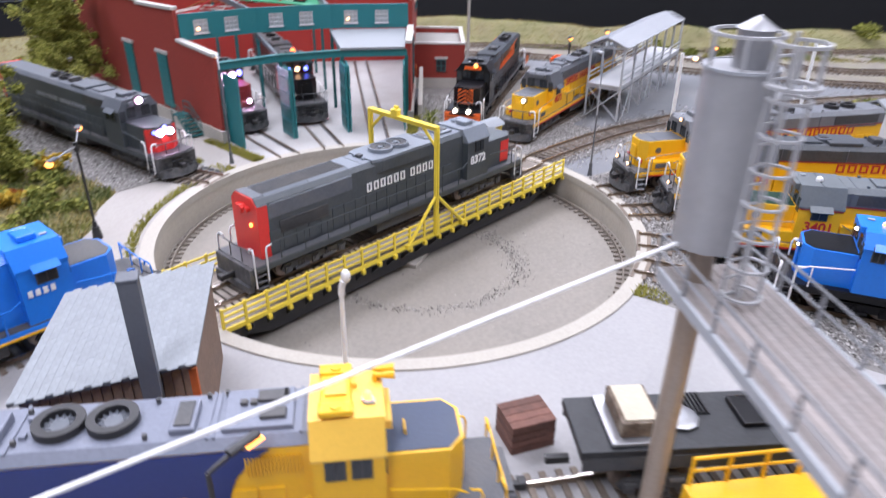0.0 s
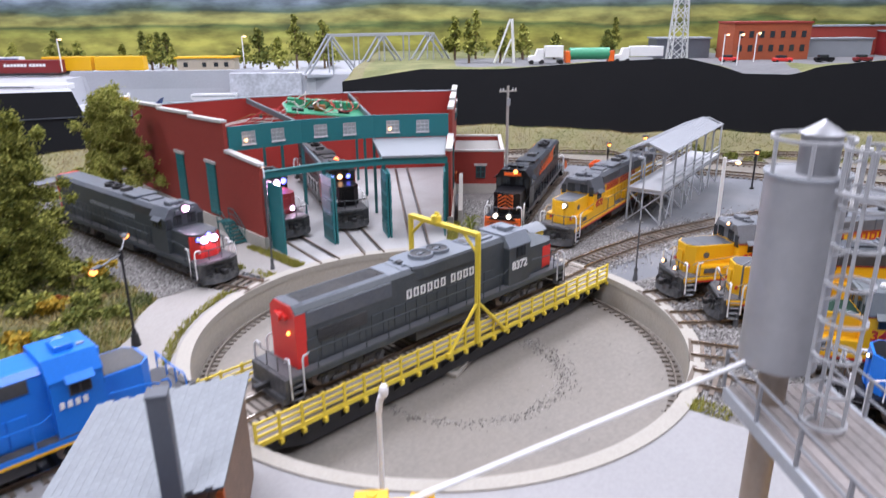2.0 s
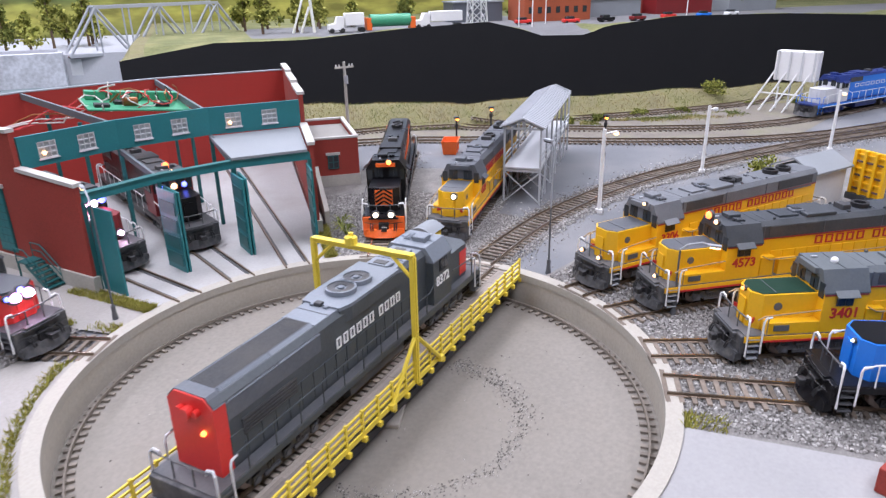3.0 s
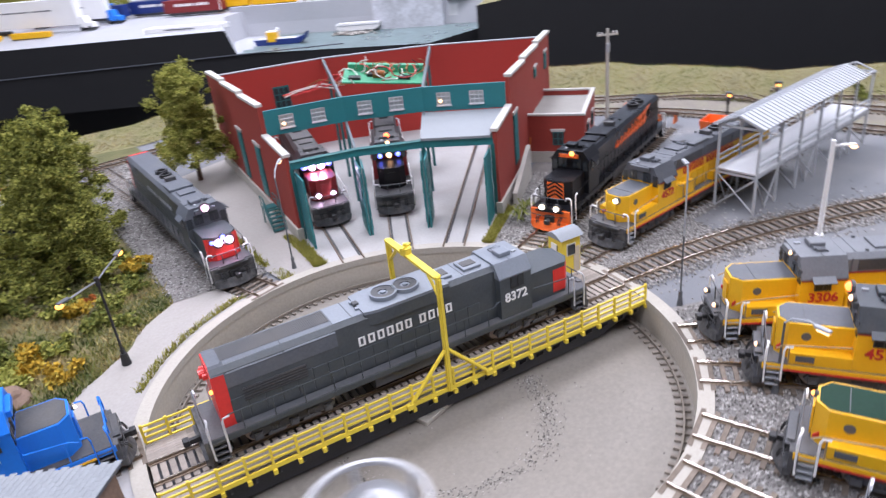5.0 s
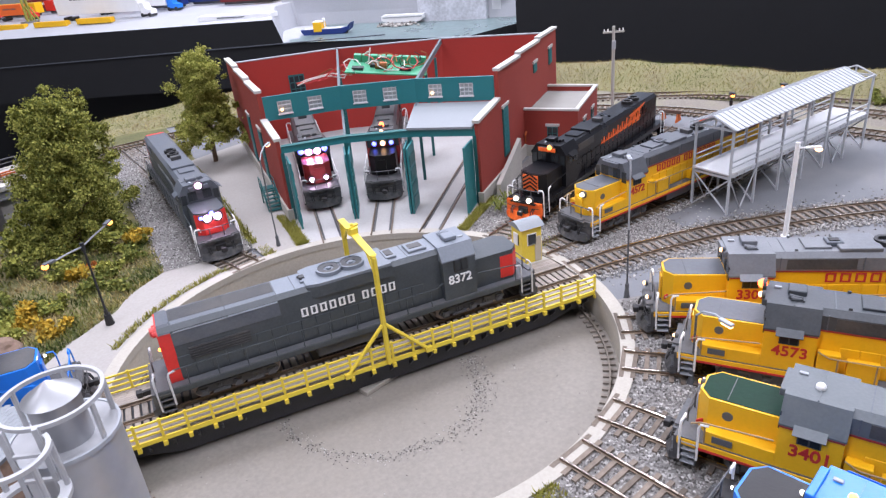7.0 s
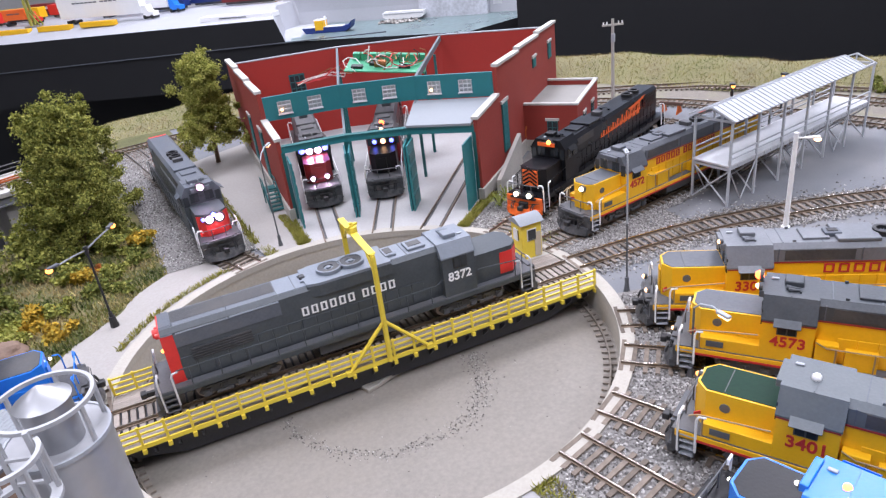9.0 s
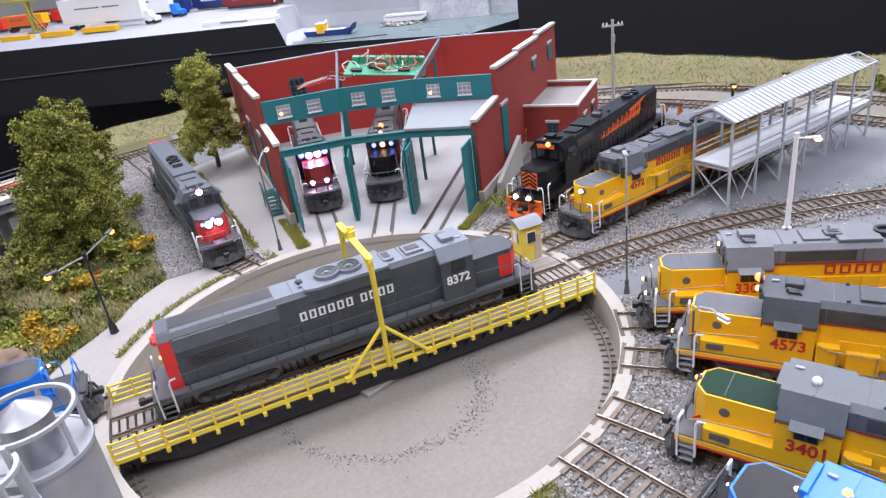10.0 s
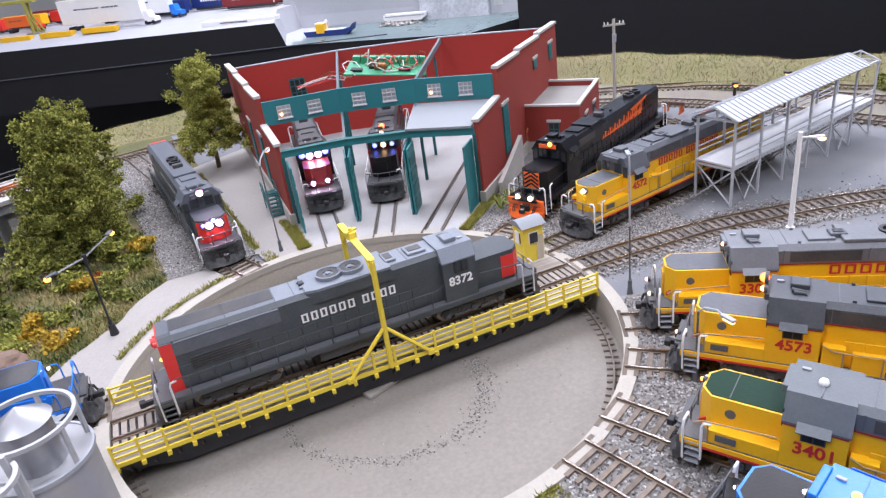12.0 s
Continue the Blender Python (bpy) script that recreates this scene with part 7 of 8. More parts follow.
for y in (-0.0145, -0.005, 0.005, 0.0145):
    part("upright", Shape().box((-0.0028, y, 0.026), (0.0036, 0.0026, 0.044), 0, 0.0003), M["upyellow"], ycar)
for k in range(7):
    part("rib", Shape().box((-0.0022, 0, 0.0075 + k * 0.0061), (0.0018, 0.027, 0.0014)), M["brown" if k % 2 else "upyellow"], ycar)
part("deck", Shape().box((0.06, 0, 0.006), (0.13, 0.034, 0.006)), M["under"], ycar)
# pale coal bunker on raking legs
bunk = thing("coaling_bunker", pose(0.9, -0.178, ground_z(0.9, -0.178), 0, 0, 166), "white ribbed bunker on raking timber legs", "bunker")
part("bin", Shape().box((0.004, 0, 0.066), (0.022, 0.058, 0.042), 0, 0.001), M["white"], bunk)
for k in range(4):
    y = -0.025 + k * 0.0167
    part("rib", Shape().box((0.0162, y, 0.066), (0.0024, 0.0022, 0.042)), M["whitesteel"], bunk)
    part("leg", Shape().tube([Vector((0.03, y - 0.03, 0.0)), Vector((0.013, y - 0.002, 0.06))], 0.0014), M["white"], bunk)
    part("upright", Shape().tube([Vector((-0.004, y, 0.0)), Vector((-0.004, y, 0.046))], 0.0014), M["white"], bunk)
part("crossbar", Shape().tube([Vector((0.0225, -0.045, 0.026)), Vector((0.0225, 0.014, 0.026))], 0.0011), M["white"], bunk)
skip = thing("rubbish_skip", pose(0.459, 0.178, 0.0005, 0, 0, 20), "open orange-red steel rubbish skip behind the engines", "skip")
sk = Shape()
lo = [sk.bm.verts.new(q) for q in ((-0.010, -0.0075, 0), (0.010, -0.0075, 0), (0.010, 0.0075, 0), (-0.010, 0.0075, 0))]
hi = [sk.bm.verts.new(q) for q in ((-0.0145, -0.0095, 0.0165), (0.0145, -0.0095, 0.0165), (0.0145, 0.0095, 0.0165), (-0.0145, 0.0095, 0.0165))]
ih = [sk.bm.verts.new(q) for q in ((-0.0137, -0.0087, 0.0165), (0.0137, -0.0087, 0.0165), (0.0137, 0.0087, 0.0165), (-0.0137, 0.0087, 0.0165))]
il = [sk.bm.verts.new(q) for q in ((-0.0095, -0.007, 0.001), (0.0095, -0.007, 0.001), (0.0095, 0.007, 0.001), (-0.0095, 0.007, 0.001))]
sk.bm.faces.new(lo), sk.bm.faces.new(il)
for p, q in ((lo, hi), (hi, ih), (ih, il)):
    for i in range(4):
        sk.bm.faces.new((p[i], p[(i + 1) % 4], q[(i + 1) % 4], q[i]))
part("hopper", sk, M["orange"], skip)
for s in (-1, 1):
    part("rib", Shape().box((s * 0.005, -0.009, 0.009), (0.0012, 0.0012, 0.014)), M["orange"], skip)
part("rim_rail", Shape().box((0, -0.0098, 0.016), (0.03, 0.001, 0.0016)), M["orange"], skip)

# ---------------------------------------------------------------- trees, bushes and grass


def leaf_cloud(centres, per, size, spread, seed, squash=0.8):
    """Many small folded leaf cards round the given centres: verts and faces."""
    r = np.random.default_rng(seed)
    c = np.repeat(np.array(centres, float), per, 0)
    n = len(c)
    d = r.normal(size=(n, 3))
    d /= np.linalg.norm(d, axis=1)[:, None]
    pos = c[:, :3] + d * (c[:, 3:4] if c.shape[1] > 3 else spread) * np.abs(r.normal(0.62, 0.36, (n, 1))) * (1, 1, squash)
    u = r.normal(size=(n, 3))
    u /= np.linalg.norm(u, axis=1)[:, None]
    w = np.cross(u, r.normal(size=(n, 3)))
    w /= np.linalg.norm(w, axis=1)[:, None]
    s = size * r.uniform(0.55, 1.35, (n, 1))
    v = np.stack([pos - u * s, pos + w * s * 0.6, pos + u * s, pos - w * s * 0.6 + np.cross(u, w) * s * 0.4], 1).reshape(-1, 3)
    k = 4 * np.arange(n)[:, None]
    return v, np.concatenate([k + (0, 1, 2), k + (0, 2, 3)], 0)


def tree(x, y, h, crown_r, bottom, seed, leaf, label, lean=0.0, cone=False):
    """Tapered trunk with limbs and a ragged crown of separate leaf clumps."""
    r = random.Random(seed)
    t = thing("tree", pose(x, y, ground_z(x, y)), label, "tree", "trees by the engine house")
    tr = Shape()
    top = Vector((lean, 0, h * 0.92))
    pts = [Vector((0, 0, 0)), Vector((0.002, 0.001, h * 0.25)), Vector((lean * 0.5, -0.002, h * 0.55)), top]
    rad = [0.0028, 0.0023, 0.0015, 0.0006]
    for a, b, ra, rb in zip(pts, pts[1:], rad, rad[1:]):
        tr.cyl(a, b, ra, 8, rb)
    tips = []
    for i in range(34):
        f = bottom + (0.96 - bottom) * (i + 0.5) / 34
        a = r.uniform(0, 6.28)
        q = (f - bottom) / (1 - bottom)
        reach = crown_r * (0.45 + 0.75 * math.sin(math.pi * min(1, 0.18 + q * 0.8)) - 0.25 * q) * r.uniform(0.65, 1.1)
        if cone:
            reach = crown_r * (1.12 - 0.85 * q) * r.uniform(0.6, 1.08)
        base = Vector((lean * f, 0, h * f * 0.9))
        tip = base + Vector((math.cos(a) * reach, math.sin(a) * reach, h * 0.06))
        mid = (base + tip) / 2 + Vector((0, 0, 0.004))
        tr.cyl(base, mid, 0.0011, 5, 0.0008).cyl(mid, tip, 0.0008, 5, 0.0004)
        tips.append((tip, reach))
        tips.append((mid, reach * 0.7))
    part("trunk", tr, M["trunk"], t)
    cs = []
    for tip, reach in tips:
        for _ in range(5):
            o = Vector((r.gauss(0, 1), r.gauss(0, 1), r.gauss(0, 0.8))) * crown_r * 0.24
            cs.append((*(tip + o), crown_r * r.uniform(0.08, 0.3)))
    for k in range(7):
        cs.append((*(top * (0.8 + 0.03 * k)), crown_r * (0.3 - 0.025 * k)))
    v, f = leaf_cloud(cs, 330, 0.00118, crown_r * 0.2, seed)
    part("crown", raw("crown", v.tolist(), f.tolist(), M[leaf]), M[leaf], t, "ragged foam foliage crown")
    return t


tree(-0.176, 0.296, 0.133, 0.037, 0.02, 3, "leaf_dark", "large bushy olive-green model tree by the side track", 0.002, True)
tree(-0.168, 0.385, 0.115, 0.033, 0.1, 23, "leaf_dark", "narrow green model tree behind the large one")
tree(-0.031, 0.462, 0.131, 0.031, 0.2, 5, "leaf_olive", "slender yellowish-green model tree with bare lower trunk", -0.004, True)


def bush(x, y, w, h, seed, leaf, label):
    r = random.Random(seed)
    z = ground_z(x, y)
    cs = [(r.gauss(0, 0.4) * w, r.gauss(0, 0.4) * w, h * (0.2 + 0.6 * r.random()), w * r.uniform(0.25, 0.5)) for _ in range(9)]
    v, f = leaf_cloud(cs, 110, 0.0018, w, seed, 0.7)
    v[:, 2] = np.maximum(v[:, 2], 0.0)
    return solid("bush", raw("bush", v.tolist(), f.tolist(), M[leaf]), M[leaf], label, "bush", "bushes on the turf", m=pose(x, y, z))


BUSHES = (("leaf_green", "low bright green foam bush on the turf"), ("leaf_dark", "low dark green foam bush on the turf"), ("leaf_autumn", "small yellow-brown autumn bush on the turf"), ("leaf_olive", "low olive foam bush on the turf"))
rb = random.Random(11)
for i in range(58):
    a = rb.uniform(115, 163)
    r0 = turf_in(a)
    r = r0 + 0.05 + 0.36 * rb.random() ** 1.25
    x, y = polar(r, a)
    if -0.056 < x + 0.064 + (y - 0.19) * 0.1 < 0.03 or r > edge_r(a) - 0.02:
        continue
    key, lab = BUSHES[rb.choice((0, 0, 0, 1, 1, 2, 3, 1, 3, 0, 1))]
    bush(x, y, rb.uniform(0.007, 0.016), rb.uniform(0.006, 0.018), i, key, lab)
for i in range(12):
    a = rb.uniform(-14, 20)
    x, y = polar(edge_r(a) - rb.uniform(0.06, 0.13), a)
    bush(x, y, rb.uniform(0.006, 0.012), rb.uniform(0.004, 0.009), 100 + i, "leaf_green", "small green bush at the foot of the bank")
for px, py, pn in ((*polar(0.212, 37.5), 0), (*polar(0.232, 38.2), 1)):
    fern = Shape()
    rf = random.Random(pn)
    for k in range(16):
        a, ln, up = 22.5 * k + rf.uniform(-8, 8), rf.uniform(0.009, 0.014), rf.uniform(0.006, 0.013)
        e, sd = polar(ln, a), polar(0.0009, a + 90)
        v = [fern.bm.verts.new(q) for q in ((0, 0, 0.001), (e[0] * 0.5 + sd[0], e[1] * 0.5 + sd[1], up), (e[0], e[1], up * 0.75), (e[0] * 0.5 - sd[0], e[1] * 0.5 - sd[1], up))]
        fern.bm.faces.new(v)
    solid("fern", fern, M["leaf_green"], "spiky green fern by the concrete wedge wall", "plant", "ferns", m=pose(px, py, 0.001))
for bx, by, bw, bh in ((-0.195, 0.262, 0.02, 0.022), (-0.15, 0.262, 0.017, 0.02), (-0.182, 0.225, 0.016, 0.016), (-0.213, 0.3, 0.02, 0.03), (-0.143, 0.3, 0.014, 0.02)):
    bush(bx, by, bw, bh, int(-bx * 1000), "leaf_dark", "dense dark green undergrowth below the large tree")
for bx, by, bw, bh, key in ((-0.205, 0.168, 0.013, 0.012, "leaf_autumn"), (-0.192, 0.129, 0.012, 0.008, "leaf_autumn"), (-0.178, 0.217, 0.012, 0.012, "leaf_autumn"), (-0.212, 0.15, 0.01, 0.008, "leaf_autumn"), (-0.146, 0.177, 0.011, 0.008, "leaf_green"), (-0.135, 0.232, 0.012, 0.009, "leaf_green"), (-0.168, 0.19, 0.011, 0.007, "leaf_green"), (-0.155, 0.205, 0.012, 0.008, "leaf_green"), (-0.127, 0.262, 0.011, 0.012, "leaf_olive")):
    lab = {"leaf_autumn": "mustard-yellow autumn bush on the turf", "leaf_green": "low bright green bush near the path", "leaf_olive": "small olive bush beside the gravel"}[key]
    bush(bx, by, bw, bh, int(-bx * 3000 + by * 1000), key, lab)
for bx, by, bw, bh in ((-0.262, 0.285, 0.026, 0.04), (-0.247, 0.245, 0.022, 0.03), (-0.282, 0.24, 0.026, 0.034), (-0.232, 0.31, 0.02, 0.032)):
    bush(bx, by, bw, bh, int(-bx * 2000), "leaf_dark", "tall dense dark green shrub at the edge of the turf")
for bx, by, bw, bh in ((-0.165, 0.232, 0.005, 0.005),):
    bush(bx, by, bw, bh, int(-bx * 2500), "leaf_rust", "small rust-orange autumn bush among green shrubs")
bush(0.468, -0.169, 0.02, 0.032, 77, "leaf_dark", "dark green bush beside the pale shed")
bush(0.925, -0.062, 0.024, 0.022, 78, "leaf_dark", "dark green bush by the white bunker")


def blades(name, spots, hgt, material, label):
    r = np.random.default_rng(len(spots))
    p = np.array(spots, float)
    n = len(p)
    a = r.uniform(0, 6.28, n)
    h = hgt * r.uniform(0.4, 1.3, n)
    side = np.stack([np.cos(a), np.sin(a), 0 * a], 1) * (0.16 * h)[:, None] + 0
    leanv = r.normal(0, 0.5, (n, 2)) * h[:, None]
    tip = p + np.stack([leanv[:, 0], leanv[:, 1], h], 1)
    v = np.stack([p - side, p + side, tip], 1).reshape(-1, 3)
    f = np.arange(3 * n).reshape(-1, 3)
    return solid(name, raw(name, v.tolist(), f.tolist(), material), material, label, "grass", kind="stuff")


spots, straw = [], []
for _ in range(26000):
    a = rng.uniform(112, 166)
    r0 = turf_in(a)
    r = r0 + (0.42 if a < 140 else 0.3) * rng.random() ** 1.2
    x, y = polar(r, a)
    if r < edge_r(a) - 0.006 and not -0.047 < x + 0.064 + (y - 0.19) * 0.1 < 0.027:
        spots.append((x, y, ground_z(x, y) + 0.001))
blades("turf_grass", spots, 0.0036, M["blades"], "short mixed green and tan static grass beside the side track")
spots = []
for _ in range(34000):
    a = rng.uniform(-28, 112)
    x, y = polar(edge_r(a) - 0.004 - 0.08 * rng.random(), a)
    spots.append((x, y, ground_z(x, y) + 0.001))
weed_line = ((0.655, 0.115), (0.7, 0.06), (0.745, 0.005), (0.79, -0.055), (0.845, -0.11))
for _ in range(7000):
    k = rng.random() * 3.999
    (x0, y0), (x1, y1) = weed_line[int(k)], weed_line[int(k) + 1]
    x, y = x0 + (x1 - x0) * (k % 1) + rng.normal(0, 0.011), y0 + (y1 - y0) * (k % 1) + rng.normal(0, 0.009)
    if noise.noise(Vector((x * 25, y * 25, 4.0))) > -0.15:
        spots.append((x, y, ground_z(x, y) + 0.0008))
blades("bank_grass", spots, 0.0027, M["straw"], "dry yellow-green grass along the back bank")
spots = []
for a0, a1, n in ((113, 152, 1100), (88.5, 91.5, 4200), (41.0, 43.4, 5200), (98, 101.5, 250), (-82, -78, 300), (165, 168, 200), (24, 27.5, 200), (16, 19, 160)):
    for _ in range(n):
        a = rng.uniform(a0, a1)
        wide = 0.006 if n == 1100 else 0.075 if a0 in (88.5, 41.0) else 0.02
        r = RIM_R + 0.0005 + (rng.random() ** 2) * wide + (0.003 if n == 1100 else 0)
        spots.append((*polar(r, a), 0.001))
for _ in range(2600):
    y = rng.uniform(0.195, 0.45)
    x = -0.0365 - (y - 0.195) * 0.075 + 0.0016 * rng.standard_normal()
    spots.append((x, y, 0.0018))
blades("edge_grass", spots, 0.003, M["moss"], "mustard-green grass tufts along the pit rim and paths")
rock = Shape()
bmesh.ops.create_icosphere(rock.bm, subdivisions=3, radius=0.013)
for v in rock.bm.verts:
    v.co *= 1 + 0.35 * noise.noise(v.co * 90)
    v.co.z *= 0.7
solid("boulder", rock, M["hutwall"], "brown boulder half sunk in the turf", "rock", m=pose(-0.222, 0.1225, 0.003, 0, 0, 40))
# viaduct with a track behind the trees
via = thing("viaduct", pose(-0.325, 0.507, 0.0, 0, 0, 23.5), "pale concrete girder viaduct behind the trees", "bridge")
part("deck", Shape().box((0, 0, 0.0108), (0.24, 0.082, 0.0034), 0, 0.0005), M["found"], via, "pale concrete deck")
for k in (-1, 1):
    part("girder", Shape().box((0, k * 0.037, 0.0045), (0.24, 0.004, 0.0092)).box((0, k * 0.038, 0.0004), (0.24, 0.007, 0.0016)), M["lot"], via, "grey plate girder")
    part("kerb", Shape().box((0, k * 0.0395, 0.0135), (0.24, 0.003, 0.002)), M["cap"], via)
for k in (-0.085, 0.06):
    part("pier", Shape().box((k, 0, -0.478), (0.022, 0.07, 0.952), 0, 0.001), M["found"], via, "square concrete pier")
part("guard_rail", Shape().box((0, -0.0052, 0.0175), (0.24, 0.0012, 0.0018)).box((0, 0.0052, 0.0175), (0.24, 0.0012, 0.0018)), M["rusty"], via)
part("railing", Shape().tube([Vector((-0.12, 0.039, 0.0245)), Vector((0.1, 0.039, 0.0245))], 0.0007).tube([Vector((-0.12, 0.039, 0.0195)), Vector((0.1, 0.039, 0.0195))], 0.0006), M["undergrey"], via)
for k in range(9):
    part("railing_post", Shape().box((-0.116 + k * 0.027, 0.039, 0.0185), (0.001, 0.001, 0.012)), M["undergrey"], via)

# ---------------------------------------------------------------- the layout across the aisle
FA, FD = Vector((0.7736, 1.1399, 0)), Vector((0.7166, -0.6975, 0))
FN = Vector((0.6975, 0.7166, 0))
F = Matrix((( FD.x, FN.x, 0, FA.x), (FD.y, FN.y, 0, FA.y), (0, 0, 1, 0), (0, 0, 0, 1)))


def far_top(s):
    """Height of the far layout's front edge along its length."""
    return float(np.interp(s, (-2.2, -1.74, -0.68, -0.66, -0.01, 0.0, 0.2, 0.4, 0.65, 0.86, 0.97, 1.0, 1.14, 1.2, 1.42, 1.8, 2.2, 3.0), (-0.012, -0.004, 0.017, -0.045, -0.045, 0.035, 0.064, 0.062, 0.078, 0.085, 0.06, 0.046, 0.042, 0.062, 0.08, 0.074, 0.056, 0.05)))


def far_foot(s):
    """Height of the far fascia's lower edge, above the open space under the table."""
    return float(np.interp(s, (-2.2, -0.8, -0.3), (-0.235, -0.165, -0.9)))


def far_front(s):
    """How far the front edge steps back, at the river's mouth."""
    return float(np.interp(s, (-0.126, -0.04, -0.0095, 0.0), (0.0, 0.18, 0.18, 0.0)))


far_rows = [i * 0.03 - 2.2 for i in range(174)] + [-0.659, -0.681, -0.126, -0.04, -0.0095, 0.0]
far_rows = sorted(far_rows)
fas = Shape()
for a, b in zip(far_rows, far_rows[1:]):
    fas.bm.faces.new([fas.bm.verts.new((s, far_front(s), z)) for s, z in ((a, far_foot(a)), (b, far_foot(b)), (b, far_top(b)), (a, far_top(a)))])
# added black sheet that stands for the shade in the space under the table
solid("wall_under_table", Shape().box((-2.0, 0.4, -0.5), (3.4, 0.02, 0.86)), M["fascia"], kind="structure", m=F)
solid("wall_far_fascia", fas, M["fascia"], kind="structure", m=F)
solid("trim_fascia_seam", Shape().prism(((-2.2, -0.114), (-0.35, -0.034), (-0.35, -0.0315), (-2.2, -0.1115)), -0.0045, -0.0015, "y"), M["chimney"], kind="structure", m=F)
verts, faces, depth = [], [], (0, 0.01, 0.03, 0.06, 0.1, 0.2, 0.29, 0.3, 0.45, 0.9)
for s in far_rows:
    z0 = far_top(s)
    for k, d in enumerate(depth):
        flat = 0.06 if s > 0 else 0.028
        river = -0.66 < s < -0.005 and d < 0.295
        z = z0 if river else z0 + (flat - z0) * min(1, d / 0.1) + (0.008 * noise.noise(Vector((s * 9, d * 30, 1))) if 0 < d < 0.15 and s > 0 else 0)
        shear = 0.66 * min(d, 0.19) * max(0.0, 1 - abs(s + 0.67) / 0.4)
        verts.append((s - shear, max(d, far_front(s) + 0.2 * d), z))
n = len(depth)
for i in range(len(far_rows) - 1):
    for k in range(n - 1):
        a = i * n + k
        faces.append((a, a + n, a + n + 1, a + 1))
fg = solid("ground_far", raw("ground_far", verts, faces, M["drygrass"]), M["drygrass"], kind="structure", m=F)
for key in ("road", "water", "street", "fargreen"):
    fg.data.materials.append(M[key])
for q in fg.data.polygons:
    s = q.center.x
    if -0.66 < s < -0.005 and q.center.y < 0.292:
        q.material_index = 2
    elif s < -0.66:
        q.material_index = 1
    elif 0.13 < q.center.y < 0.4 and s > 0.3:
        q.material_index = 3
    elif 0.98 < s < 1.16:
        q.material_index = 3
    elif s > 0.05:
        q.material_index = 4
    elif s < 0:
        q.material_index = 1
# dock wall behind the river, and pale rock face beside the bridge
solid("wall_dock", Shape().box((-0.5, 0.305, 0.0), (0.66, 0.02, 0.085)), M["road"], kind="structure", m=F)
solid("wall_rock_face", Shape().box((-0.258, 0.283, -0.006), (0.206, 0.03, 0.082)), M["rockface"], kind="structure", m=F)
boat = thing("tug_boat", F @ pose(-0.588, 0.125, -0.045, 0, 0, 4), "dark blue flat boat with a yellow deckhouse on the river", "boat")
part("hull", Shape().prism(((-0.076, 0.015), (0.052, 0.015), (0.07, 0.019), (0.08, 0.029), (0.074, 0.012), (0.058, 0.001), (-0.068, 0.0)), -0.016, 0.016, "y"), M["navy"], boat)
part("deck", Shape().box((-0.01, 0, 0.0155), (0.118, 0.028, 0.0016)), M["whitesteel"], boat, "pale deck")
part("deckhouse", Shape().box((-0.022, 0, 0.021), (0.026, 0.033, 0.026), 0, 0.001), M["upyellow"], boat)
part("roof", Shape().box((-0.022, 0, 0.035), (0.03, 0.026, 0.002)), M["white"], boat)
part("mast", Shape().cyl((-0.008, 0.004, 0.015), (-0.008, 0.004, 0.04), 0.0016, 8).ball((-0.008, 0.004, 0.04), 0.004, 10), M["white"], boat)
spots = [(-0.41 + rng.normal(0, 0.026), 0.218 + rng.normal(0, 0.012), -0.043) for _ in range(160)]
heap = grains("debris", spots, 0.006, M["darkgravel"], "dark debris heap at the water's edge", "rubble")
heap.matrix_world = F
barge = thing("white_boat", F @ pose(-0.405, 0.262, -0.04, 0, 0, 3), "long white flat boat moored along the dock wall", "boat")
part("hull", Shape().prism(((-0.066, 0.018), (0.066, 0.02), (0.064, 0.008), (0.05, 0.0), (-0.052, 0.0), (-0.066, 0.006)), -0.014, 0.014, "y"), M["white"], barge)
part("rubbing_strip", Shape().box((0, -0.0145, 0.014), (0.122, 0.001, 0.003)), M["lightgrey"], barge)
part("deck", Shape().box((0, 0, 0.0195), (0.126, 0.024, 0.001)), M["whitesteel"], barge)
# truss bridge over the river mouth
tb = thing("truss_bridge", F @ pose(-0.147, 0.3, 0.022, 0, 0, 21), "pale grey steel truss railway bridge", "bridge")
TL, TH, TW = 0.47, 0.114, 0.055
for s in (-1, 1):
    y = s * TW / 2
    part("bottom_chord", Shape().box((TL / 2, y, 0.002), (TL, 0.006, 0.007)), M["lightgrey"], tb)
    part("top_chord", Shape().box((TL / 2, y, TH), (TL * 0.68, 0.006, 0.007)), M["lightgrey"], tb)
    xs = [0, TL / 6, TL / 3, TL / 2, 2 * TL / 3, 5 * TL / 6, TL]
    for a, b in ((0, 1), (2, 1), (2, 3), (4, 3), (4, 5), (6, 5)):
        part("web_member", Shape().tube([Vector((xs[a], y, 0.0)), Vector((xs[b], y, TH))], 0.0034, 6), M["lightgrey"], tb)
    for k in (1, 2, 3, 4, 5):
        part("web_member", Shape().tube([Vector((xs[k], y, 0)), Vector((xs[k], y, TH))], 0.0022, 6), M["lightgrey"], tb)
for k in range(5):
    part("portal_strut", Shape().box((TL / 6 + k * TL / 6, 0, TH), (0.004, TW, 0.004)), M["lightgrey"], tb)
part("floor", Shape().box((TL / 2, 0, 0), (TL, TW - 0.006, 0.004)), M["brown"], tb)
solid("bridge_pier", Shape().box((0, 0, -0.016), (0.026, 0.05, 0.066)), M["whitesteel"], "white bridge abutment in the river mouth", "pier", m=F @ pose(-0.131, 0.318, 0.0))


